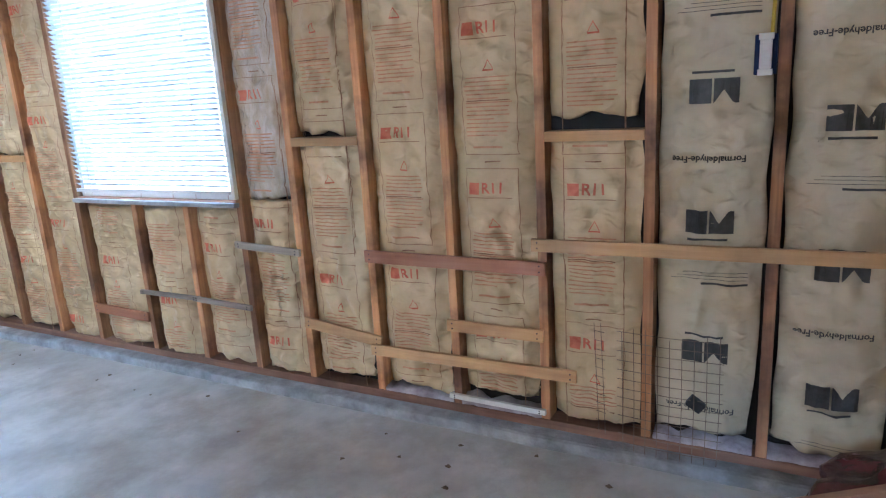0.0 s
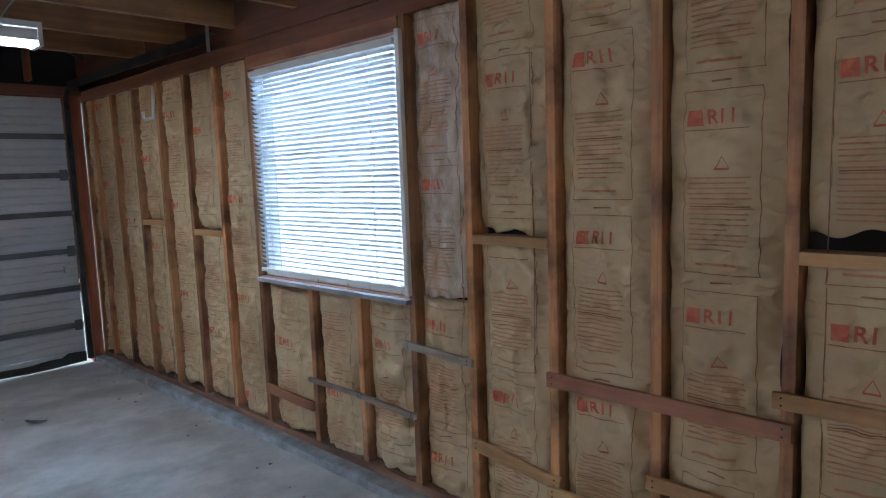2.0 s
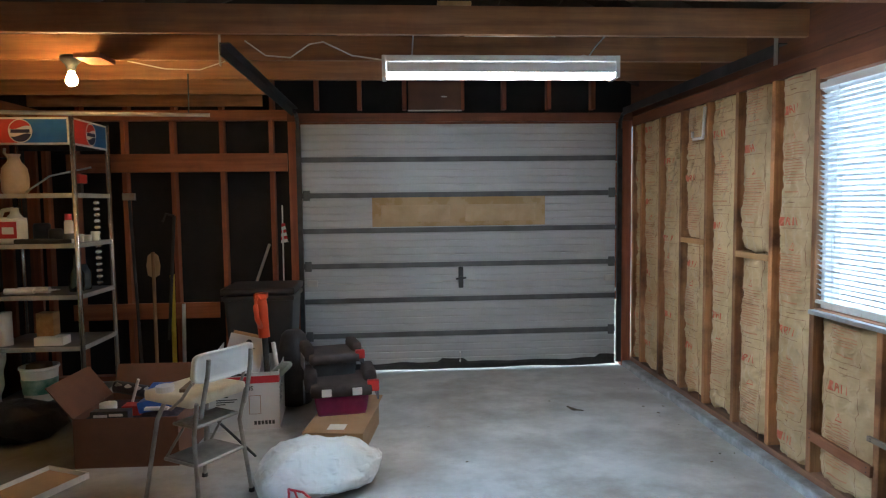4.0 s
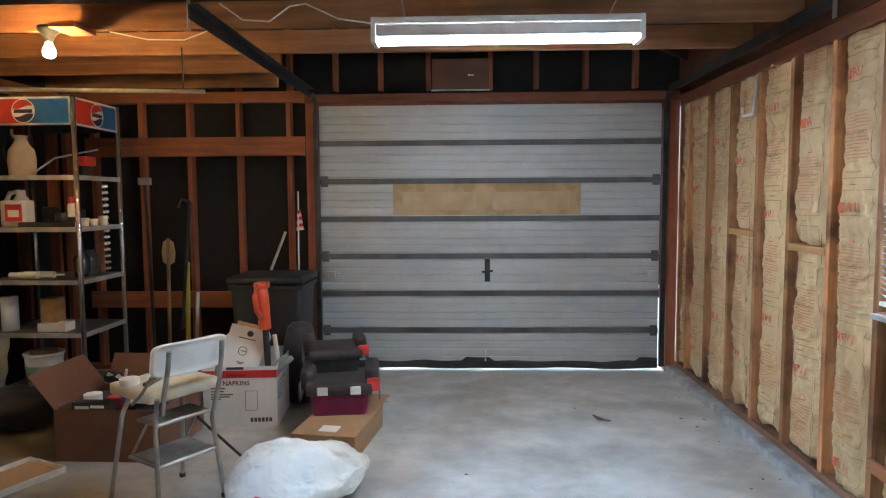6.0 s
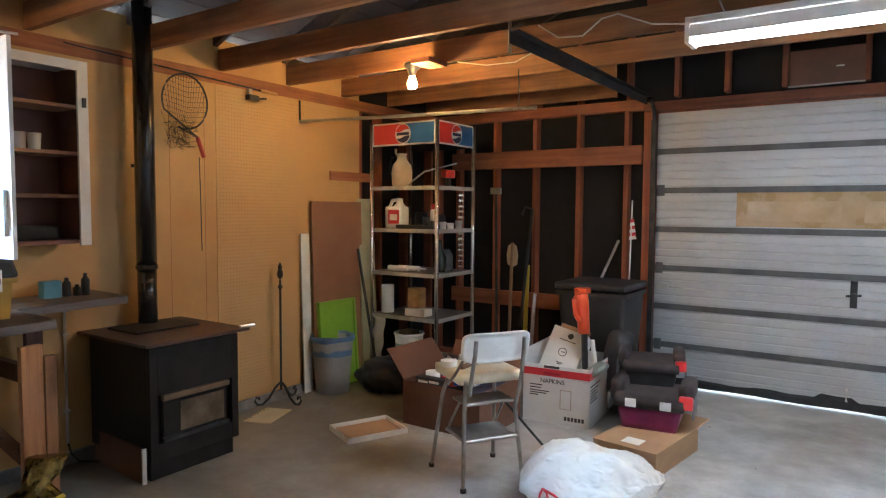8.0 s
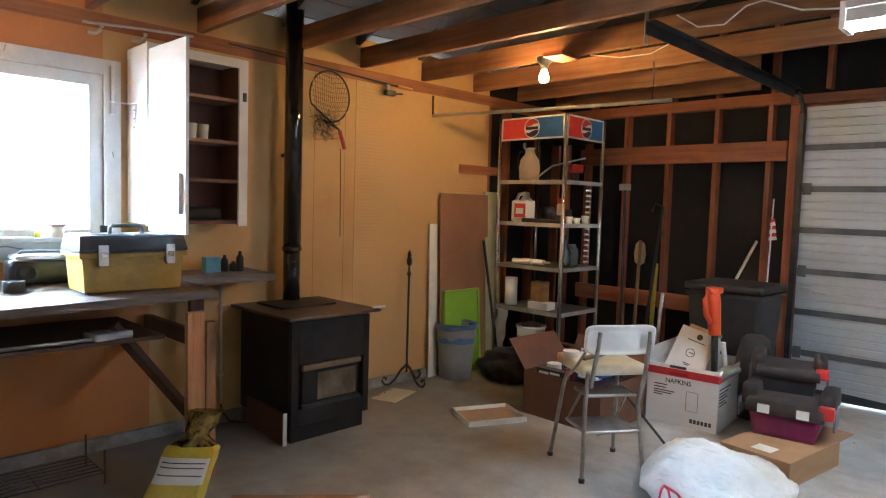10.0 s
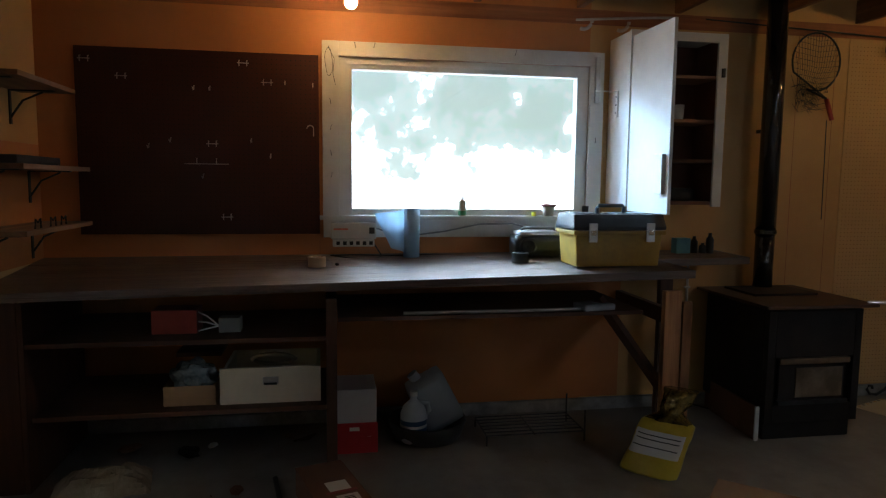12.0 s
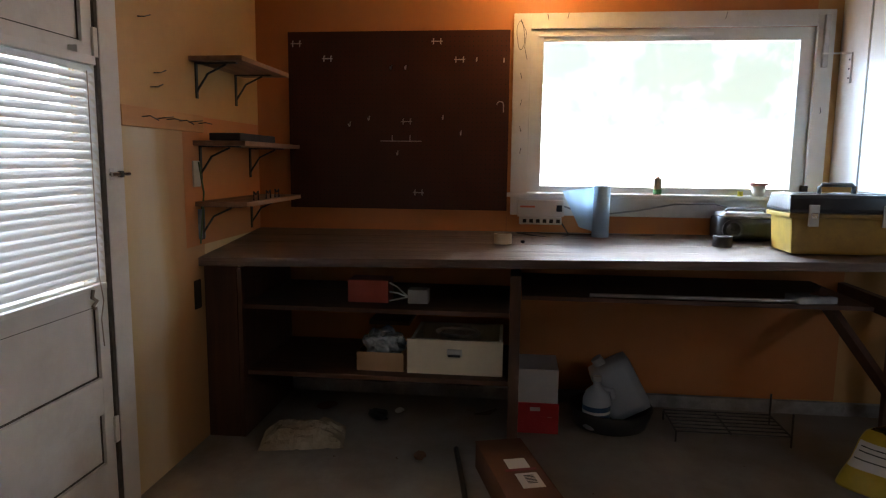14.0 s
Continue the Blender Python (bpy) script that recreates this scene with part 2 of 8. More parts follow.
def translucent(name, col, t=0.45):
    m, nt, p = nodes_of(name)
    p.inputs["Base Color"].default_value = (*col, 1)
    p.inputs["Roughness"].default_value = 0.45
    tr = nt.nodes.new("ShaderNodeBsdfTranslucent")
    tr.inputs["Color"].default_value = (*col, 1)
    mx = nt.nodes.new("ShaderNodeMixShader")
    mx.inputs[0].default_value = t
    nt.links.new(p.outputs[0], mx.inputs[1])
    nt.links.new(tr.outputs[0], mx.inputs[2])
    nt.links.new(mx.outputs[0], nt.nodes["Material Output"].inputs["Surface"])
    return m


M["slat"] = translucent("white_vinyl_slat", (0.72, 0.74, 0.75), 0.05)


# ---- mesh helpers ----
def mesh_of(bm, name, material, smooth=False):
    me = bpy.data.meshes.new(name)
    bm.to_mesh(me)
    bm.free()
    for q in (material if isinstance(material, (list, tuple)) else [material]):
        me.materials.append(q)
    if smooth:
        me.polygons.foreach_set("use_smooth", [True] * len(me.polygons))
    return me


def part(name, bm, material, parent=None, label="", smooth=False):
    ob = new(name, mesh_of(bm, name, material, smooth))
    if parent is not None:
        ob.parent = parent
        ob.matrix_parent_inverse = Matrix()
    if label:
        ob["label"] = label
    return ob


def piece(name, me, parent, m=None):
    ob = new(name, me)
    ob.parent = parent
    ob.matrix_parent_inverse = Matrix()
    if m is not None:
        ob.matrix_basis = m
    return ob


def empty(name, m, label, category, group="", kind=""):
    ob = new(name)
    ob.matrix_basis = m
    ob.empty_display_size = 0.1
    return tagged(ob, label, category, group, kind)


def box(bm, x0, x1, y0, y1, z0, z1, bev=0.0, m=None):
    vs = [bm.verts.new(v) for v in ((x0, y0, z0), (x1, y0, z0), (x1, y1, z0), (x0, y1, z0), (x0, y0, z1), (x1, y0, z1), (x1, y1, z1), (x0, y1, z1))]
    fs = [bm.faces.new([vs[i] for i in q]) for q in ((3, 2, 1, 0), (4, 5, 6, 7), (0, 1, 5, 4), (1, 2, 6, 5), (2, 3, 7, 6), (3, 0, 4, 7))]
    if bev > 0:
        es = {e for f in fs for e in f.edges}
        r = bmesh.ops.bevel(bm, geom=list(es), offset=bev, segments=2, affect="EDGES", profile=0.7)
        vs = list({v for f in r["faces"] for v in f.verts} | {v for v in vs if v.is_valid})
    if m is not None:
        bmesh.ops.transform(bm, matrix=m, verts=vs)
    return vs


def bx(x0, x1, y0, y1, z0, z1, bev=0.0, m=None):
    bm = bmesh.new()
    box(bm, x0, x1, y0, y1, z0, z1, bev, m)
    return bm


def tube(bm, pts, r, seg=10, caps=True, r1=None):
    """A round bar along a line of points."""
    pts = [Vector(p) for p in pts]
    rings = []
    for i, p in enumerate(pts):
        d = (pts[min(i + 1, len(pts) - 1)] - pts[max(i - 1, 0)]).normalized()
        a = d.orthogonal().normalized() if abs(d.z) < 0.9 else Vector((1, 0, 0)).cross(d).normalized()
        if abs(d.z) < 0.9:
            a = d.cross(Vector((0, 0, 1))).normalized()
        b = d.cross(a).normalized()
        rr = r if r1 is None else r + (r1 - r) * i / (len(pts) - 1)
        rings.append([bm.verts.new(p + rr * (math.cos(2 * math.pi * k / seg) * a + math.sin(2 * math.pi * k / seg) * b)) for k in range(seg)])
    for q, w in zip(rings, rings[1:]):
        for k in range(seg):
            bm.faces.new((q[k], q[(k + 1) % seg], w[(k + 1) % seg], w[k]))
    if caps:
        bm.faces.new(rings[0][::-1])
        bm.faces.new(rings[-1])


def tb(pts, r, seg=10, r1=None):
    bm = bmesh.new()
    tube(bm, pts, r, seg, True, r1)
    return bm


def lathe(profile, seg=28, cap=True):
    """A turned shape from (radius, height) pairs."""
    bm = bmesh.new()
    rings = [[bm.verts.new((r * math.cos(2 * math.pi * k / seg), r * math.sin(2 * math.pi * k / seg), z)) for k in range(seg)] for r, z in profile]
    for q, w in zip(rings, rings[1:]):
        for k in range(seg):
            bm.faces.new((q[k], q[(k + 1) % seg], w[(k + 1) % seg], w[k]))
    if cap:
        bm.faces.new(rings[0][::-1])
        bm.faces.new(rings[-1])
    return bm


def moved(bm, m):
    bmesh.ops.transform(bm, matrix=m, verts=bm.verts)
    return bm


def arc(c, r, a0, a1, n=12, plane="xz"):
    out = []
    for i in range(n + 1):
        a = radians(a0 + (a1 - a0) * i / n)
        u, v = r * math.cos(a), r * math.sin(a)
        out.append({"xz": (c[0] + u, c[1], c[2] + v), "yz": (c[0], c[1] + u, c[2] + v), "xy": (c[0] + u, c[1] + v, c[2])}[plane])
    return out


def words(text, size, material_name):
    """A flat mesh of a word in the built-in font, in the xy plane, starting at the origin."""
    cu = bpy.data.curves.new("words", "FONT")
    cu.body, cu.size, cu.resolution_u, cu.offset = text, size, 3, 0.022 * size
    ob = bpy.data.objects.new("words", cu)
    me = bpy.data.meshes.new_from_object(ob)
    bpy.data.objects.remove(ob)
    me.materials.clear()
    me.materials.append(M[material_name])
    return me

# ---- structure ----
XE, YS, H = 7.33, -5.23, 2.39          # east wall, south wall, underside of the joists
PL = 2.22                              # underside of the wall's top plate
floor = tagged(part("floor", bx(-0.02, XE + 0.1, YS - 0.1, 0.1, -0.15, 0.0), M["concrete"]), "worn grey concrete garage floor with stains and painted shade", "floor", kind="structure")
ground = tagged(part("ground", bx(-40, 48, -46, 41, -0.5, -0.16), surf("outdoor_gravel", (0.22, 0.21, 0.17), (0.36, 0.34, 0.28), 3, 0.9, 0.3)), "gravel and grass yard outside the garage", "ground", kind="structure")


def stud(x, z0, z1, y=0.0, w=0.038, d=0.09):
    return bx(x - w / 2, x + w / 2, y, y + d, z0, z1, 0.003)


wall_north = tagged(part("wall_north", bx(-0.1, 2.655, 0.092, 0.13, -0.15, 2.75), M["felt"]), "stud wall filled with paper-faced insulation batts", "wall", kind="structure")
for nm, a, b, c, d in (("sheathing", 2.655, 3.965, -0.15, 0.975), ("sheathing", 2.655, 3.965, 2.16, 2.75), ("sheathing", 3.965, XE + 0.1, -0.15, 2.75)):
    part(nm, bx(a, b, 0.092, 0.13, c, d), M["felt"], wall_north)
STUDS = [0.24 + 0.406 * k for k in range(18)]
for k, x in enumerate(STUDS):
    if 6 <= k <= 9:
        continue
    part("stud", stud(x, 0.09, PL), M["stud"], wall_north)
for x, z0, z1 in ((2.665, 0.09, PL), (3.155, 0.09, 0.94), (3.56, 0.09, 0.94), (3.945, 0.09, PL), (7.312, 0.09, PL), (0.03, 0.09, PL)):
    part("stud", stud(x, z0, z1), M["stud"], wall_north)
dark_x = wood("dark_header_wood", (0.11, 0.036, 0.018), (0.21, 0.078, 0.035), "x", dirt=0.5)
part("top_plate", bx(0, XE, -0.003, 0.09, PL, PL + 0.085, 0.003), dark_x, wall_north)
part("header_beam", bx(0, XE, -0.012, 0.09, PL + 0.087, 2.62, 0.003), dark_x, wall_north)
part("sill_plate", bx(0, XE, -0.004, 0.09, 0.05, 0.09, 0.003), wood("weathered_sill_wood", (0.13, 0.06, 0.034), (0.27, 0.135, 0.075), "x", dirt=0.6, blotch=0.6), wall_north)
part("window_sill_board", bx(2.684, 3.926, -0.006, 0.09, 0.942, 0.975, 0.003), M["stud_x"], wall_north)
part("window_header", bx(2.684, 3.926, -0.006, 0.09, 2.155, PL, 0.003), M["stud_x"], wall_north)


def curb_mesh():
    bm = bmesh.new()
    n = 120
    rows = []
    for i in range(n + 1):
        x = XE * i / n
        w = noise.noise(Vector((x * 2.2, 0.3, 0.0))) * 0.012 + noise.noise(Vector((x * 9, 4.3, 0.0))) * 0.006
        h = 0.05 + noise.noise(Vector((x * 5, 9.3, 0.0))) * 0.004
        rows.append([bm.verts.new(v) for v in ((x, -0.080 + w, 0.0), (x, -0.078 + w, h * 0.85), (x, -0.070 + w, h), (x, 0.09, h))])
    for q, w in zip(rows, rows[1:]):
        for k in range(3):
            bm.faces.new((q[k], w[k], w[k + 1], q[k + 1]))
    return bm


part("curb", curb_mesh(), M["curb"], wall_north, "chipped grey concrete footing curb")

# insulation batts
R11, FORM = None, None


def batt_y(x, z, a, b, seed, bulge):
    u = (x - a) / (b - a)
    e = max(0.0, min(u, 1 - u) * 2)
    v = Vector((x * 7 + seed * 3.1, z * 3.2, seed * 1.7))
    w = noise.noise(v) * 0.015 + noise.noise(Vector((x * 24 + seed, z * 11, seed))) * 0.005 + abs(noise.noise(Vector((x * 13 + z * 9, z * 15 - x * 6, seed * 2.2)))) * 0.025 + abs(noise.noise(Vector((x * 30 - z * 16, z * 26 + x * 9, seed * 4.1)))) * 0.005
    w *= 1.4
    return 0.050 - 1.3 * bulge * min(1, e * 2.2) ** 0.55 - 0.012 * math.sin(math.pi * u) + w * min(1, e * 5 + 0.25)


def batt(a, b, z0, z1, seed, kind="r", prints=(), bulge=0.030, film=False):
    """One batt between two studs, with its wavy lower edge and its printing."""
    rnd = random.Random(seed)
    lab = {"r": "tan kraft-faced insulation batt with red printing between studs", "j": "greyish kraft-faced insulation batt with black printing between studs"}[kind]
    if film:
        lab = "insulation batt under crinkled clear plastic film between studs"
    th = empty("insulation_batt", Matrix.Translation(((a + b) / 2, 0.03, z0)), lab, "insulation", "insulation batts in the stud wall")
    inv = Matrix.Translation((-(a + b) / 2, -0.03, -z0))
    bm = bmesh.new()
    nx, nz = 22, max(10, int((z1 - z0) / 0.018))
    grid = []
    for j in range(nz + 1):
        row = []
        for i in range(nx + 1):
            x = a + (b - a) * i / nx
            t = j / nz
            z = z0 + (z1 - z0) * t
            x += noise.noise(Vector((z * 5, seed * 2.3 + (0 if i < nx / 2 else 9), 0))) * 0.016 - (0.02 if z < z0 + 0.25 and i == nx and seed % 3 else 0) * (1 - (z - z0) / 0.25)
            if j == 0:
                z += noise.noise(Vector((x * 9, seed * 5.1, 1))) * 0.045 + (0.03 * (x - a) / (b - a) * (seed % 3 - 1))
            y = batt_y(x, z, a, b, seed, bulge)
            if j < 3:
                y += (3 - j) * 0.004
            row.append(bm.verts.new((x, y, z)))
        grid.append(row)
    for q, w in zip(grid, grid[1:]):
        for i in range(nx):
            bm.faces.new((q[i], q[i + 1], w[i + 1], w[i]))
    edge = list(grid[0]), list(grid[-1])
    for row in edge:
        back = [bm.verts.new((v.co.x, 0.088, v.co.z)) for v in row]
        for i in range(nx):
            bm.faces.new((row[i], row[i + 1], back[i + 1], back[i])[:: 1 if row is edge[1] else -1])
    part("paper_face", moved(bm, inv), M["film"] if film else M["kraft"] if kind == "r" else M["kraft_jm"], th, smooth=True)

    ink = {"faint": bmesh.new(), "line": bmesh.new()}
    marks = []

    def mark(nm, key):
        marks.append((nm, key, bmesh.new()))
        return marks[-1][2]

    def bar(bmx, x0, x1, za, zb):
        if x1 <= x0 or za < z0 + 0.03 or zb > z1 - 0.01:
            return
        n = max(2, int((x1 - x0) / 0.02))
        m = max(1, int((zb - za) / 0.02))
        g = [[bmx.verts.new((x0 + (x1 - x0) * i / n, 0, za + (zb - za) * j / m)) for i in range(n + 1)] for j in range(m + 1)]
        for q, w in zip(g, g[1:]):
            for i in range(n):
                bmx.faces.new((q[i], q[i + 1], w[i + 1], w[i]))

    def text(bmx, me, x0, zc, flip=False, sc=1.0):
        if zc < z0 + 0.05 or zc > z1 - 0.06:
            return
        old = set(bmx.verts)
        bmx.from_mesh(me)
        vs = [v for v in bmx.verts if v not in old]
        w = max(v.co.x for v in vs)
        for v in vs:
            px, pz = v.co.x * sc, v.co.y * sc
            v.co = (x0 + (w * sc - px if flip else px), 0, zc + (-pz if flip else pz))

    c = (a + b) / 2
    if kind == "r":
        for zr in prints:
            xl, xr = c - 0.105, c + 0.115
            # frame round one printed panel, then its square, words, sign and lines
            top, bot = zr + 0.085, zr - 0.475
            for za in (top, bot):
                bar(ink["line"], xl - 0.01, xr, za, za + 0.0028)
            for xx in (xl - 0.01, xr - 0.0025):
                bar(ink["line"], xx, xx + 0.0025, max(bot, z0 + 0.035), min(top, z1 - 0.015))
            bar(ink["line"], xl + 0.0, xr - 0.03, zr - 0.032, zr - 0.029)
            bar(mark("printed_square", "ink_red"), xl + 0.005, xl + 0.05, zr - 0.018, zr + 0.03)
            text(mark("printed_rating", "ink_red"), R11, xl + 0.058, zr - 0.012)
            tz = zr - 0.15
            if z0 + 0.05 < tz < z1 - 0.06:
                sign = mark("printed_warning_sign", "ink_red")
                for p0, p1 in (((0, 0.038), (-0.022, 0)), ((0, 0.038), (0.022, 0)), ((-0.022, 0), (0.022, 0))):
                    n = 5
                    for i in range(n):
                        q = [(p0[0] + (p1[0] - p0[0]) * (i + s) / n, p0[1] + (p1[1] - p0[1]) * (i + s) / n) for s in (0, 1)]
                        f = [sign.verts.new((c + 0.005 + q[k][0], 0, tz + q[k][1] + dz)) for k, dz in ((0, -0.003), (1, -0.003), (1, 0.003), (0, 0.003))]
                        sign.faces.new(f)
            for i in range(15):
                zz = zr - 0.175 - i * 0.0158
                ln = 0.19 if i not in (5, 10, 14) else 0.11 + 0.05 * rnd.random()
                if i in (6,):
                    bar(ink["line"], xl + 0.008, xl + 0.19, zz + 0.004, zz + 0.008)
                bar(ink["faint"], xl + 0.008, xl + 0.008 + ln - 0.02 * rnd.random(), zz - 0.0035, zz + 0.0012)
            bar(ink["faint"], xl + 0.03, xr - 0.06, zr - 0.448, zr - 0.440)
            bar(ink["line"], c - 0.03, c + 0.03, zr - 0.505, zr - 0.500)
    else:
        for zr, flip in prints:
            s = -1 if flip else 1
            # a black block with a light notch pattern, and a bar of small words under it
            block = mark("printed_block", "ink_black")
            for i in range(24):
                x0 = c - 0.078 + i * 0.0065
                u = i / 23
                if 0.44 < u < 0.5:
                    continue
                cs = [0.045 * max(0.0, 1 - abs(w - 0.73) / 0.2) for w in (u, u + 1 / 23)]
                q = [(x0, zr - 0.04 + (cs[0] if flip else 0)), (x0 + 0.0065, zr - 0.04 + (cs[1] if flip else 0)), (x0 + 0.0065, zr + 0.04 - (0 if flip else cs[1])), (x0, zr + 0.04 - (0 if flip else cs[0]))]
                block.faces.new([block.verts.new((qx, 0, qz)) for qx, qz in q])
            bar(mark("printed_bar", "ink_black"), c - 0.07, c + 0.06, zr - s * 0.062 - 0.004, zr - s * 0.062 + 0.004)
            if flip:
                text(mark("printed_phrase", "ink_black"), FORM, c - 0.13, zr - 0.215, True)
            else:
                for k in range(3):
                    bar(mark("printed_line", "ink_black"), c - 0.12 + 0.02 * k, c + 0.13, zr - 0.205 + 0.012 * k, zr - 0.2033 + 0.012 * k)
                bar(mark("printed_bar", "ink_black"), c - 0.02, c + 0.13, zr - 0.225, zr - 0.217)
    # every print lies on the paper; words, squares and signs are parts of their own
    for nm, key, bmx in [("small_print", "ink_faint", ink["faint"]), ("ruled_print", "ink_line", ink["line"])] + marks:
        if not bmx.verts:
            bmx.free()
            continue
        for v in bmx.verts:
            x = min(max(v.co.x, a + 0.004), b - 0.004)
            v.co = (x, batt_y(x, v.co.z, a, b, seed, bulge) - 0.009, v.co.z)
        pr = part(nm, moved(bmx, inv), M[key], th)
        if nm in ("small_print", "ruled_print", "printed_rating", "printed_phrase"):
            tagged(pr, kind="stuff")
    return th


R11 = words("R11", 0.060, "ink_red")
FORM = words("Formaldehyde-Free", 0.030, "ink_black")


def series(z):
    return [z + 0.615 * k for k in range(-3, 5) if -0.3 < z + 0.615 * k < 2.7]


w2 = 0.029
BAYS = [  # left stud, right stud, lower edge, upper edge, first panel height
    (0.05, 0.24, 0.12, PL, 0.5), (0.24, 0.646, 0.10, PL, 0.30), (0.646, 1.052, 0.10, PL, 0.62), (1.052, 1.458, 0.11, 1.235, 0.45), (1.052, 1.458, 1.29, PL, 1.7),
    (1.458, 1.864, 0.12, PL, 0.75), (1.864, 2.27, 0.10, 1.185, 0.55), (1.864, 2.27, 1.245, PL, 1.85), (2.27, 2.66, 0.10, PL, 0.80),
    (2.67, 3.155, 0.09, 0.925, 0.60), (3.155, 3.56, 0.09, 0.925, 0.40), (3.56, 3.945, 0.10, 0.925, 0.72),
    (4.30, 4.706, 0.12, 1.245, 0.61), (4.30, 4.706, 1.31, PL, 1.88), (4.706, 5.112, 0.13, PL, 0.67), (5.112, 5.518, 0.15, PL, 0.44), (5.518, 5.924, 0.14, 1.245, 0.44), (5.518, 5.924, 1.335, PL, 1.77)]
for i, (a, b, z0, z1, zr) in enumerate(BAYS):
    batt(a + w2, b - w2, z0, z1, 11 + i * 7, "r", series(zr))
batt(3.945 + w2, 4.30 - w2, 0.10, 0.98, 301, "r", series(0.25))
batt(3.945 + w2, 4.30 - w2, 0.985, PL, 302, "r", series(0.25), film=True)
for i, (a, b, pr) in enumerate(((5.924, 6.33, ((1.86, False), (1.40, True), (0.958, False), (0.477, True))), (6.33, 6.736, ((1.78, True), (1.30, False), (0.814, True), (0.369, False))), (6.736, 7.142, ((1.62, False), (1.1, True), (0.6, False))), (7.142, 7.31, ()))):
    batt(a + w2, b - w2, 0.14, PL, 401 + i * 5, "j", pr, bulge=0.036)

# blocking between studs and loose battens nailed over them
for x0, x1, z in ((1.073, 1.44, 1.245), (1.885, 2.252, 1.20), (4.32, 4.687, 1.262), (5.538, 5.905, 1.262)):
    part("fire_block", bx(x0, x1, -0.004, 0.085, z - 0.019, z + 0.019, 0.002), M["board"], wall_north)


def batten(x0, x1, z0, z1, h, mat, lab, y=-0.022):
    tilt = math.atan2(z1 - z0, x1 - x0)
    ln = math.hypot(x1 - x0, z1 - z0)
    b = part("wooden_batten", bx(0, ln, -0.0085, 0.0085, -h, 0, 0.002), M[mat])
    b.matrix_basis = Matrix.Translation((x0, y + 0.010, z0)) @ Matrix.Rotation(-tilt, 4, "Y")
    for nx in (0.025, ln - 0.025):
        for nz in (-0.28 * h, -0.72 * h):
            part("nail", tb([(nx, -0.0105, nz), (nx, -0.004, nz)], 0.0032, 8), M["steel_dark"], b)
    return tagged(b, lab, "batten", "battens nailed across the studs")


batten(3.90, 4.31, 0.775, 0.755, 0.034, "grey_board", "short weathered grey batten nailed across two studs")
batten(4.685, 5.535, 0.775, 0.775, 0.056, "red_board", "reddish wooden batten nailed across the studs")
batten(5.485, 6.75, 0.872, 0.885, 0.050, "board", "long pale wooden batten nailed across the studs", -0.040)
batten(4.30, 4.74, 0.415, 0.365, 0.052, "board", "short slanting wooden batten nailed to the studs")
batten(5.085, 5.52, 0.49, 0.49, 0.052, "board", "short pale wooden batten nailed to the studs")
batten(4.69, 5.66, 0.33, 0.34, 0.050, "board", "wooden batten nailed low across the studs", -0.040)
batten(5.09, 5.53, 0.155, 0.15, 0.022, "white_old", "paint-splashed white stick across the lower studs", -0.045)
batten(2.68, 3.15, 0.33, 0.315, 0.055, "stud_x", "short stained batten under the window")
batten(3.13, 3.58, 0.455, 0.455, 0.024, "grey_board", "thin weathered batten under the window", -0.03)
batten(3.55, 3.96, 0.455, 0.44, 0.028, "grey_board", "thin weathered batten under the window", -0.03)

# north window: frame, panes and blind
window_1 = tagged(part("window_1", bx(2.684, 2.712, 0.035, 0.12, 0.977, 2.153, 0.003), M["white"]), "white-framed window with closed blind over blown-out daylight", "window", kind="structure")
for a, b, c, d in ((3.898, 3.926, 0.977, 2.153), (2.712, 3.898, 0.977, 1.005), (2.712, 3.898, 2.125, 2.153)):
    part("window_frame", bx(a, b, 0.035, 0.12, c, d, 0.003), M["white"], window_1)
for a, b in ((2.712, 3.898),):
    pane = part("pane", bx(a, b, 0.075, 0.079, 1.005, 2.125), M["glass"], window_1)
    pane.visible_shadow = False
part("window_sill", bx(2.70, 3.955, -0.045, -0.0065, 0.950, 0.972, 0.003), surf("dirty_sill_metal", (0.22, 0.22, 0.225), (0.42, 0.42, 0.42), 7, 0.5, 0.1, dirt=0.6), window_1, "dirty grey sill strip")
part("casing", bx(3.93, 3.956, -0.03, -0.006, 0.99, 2.16, 0.002), M["white"], window_1)


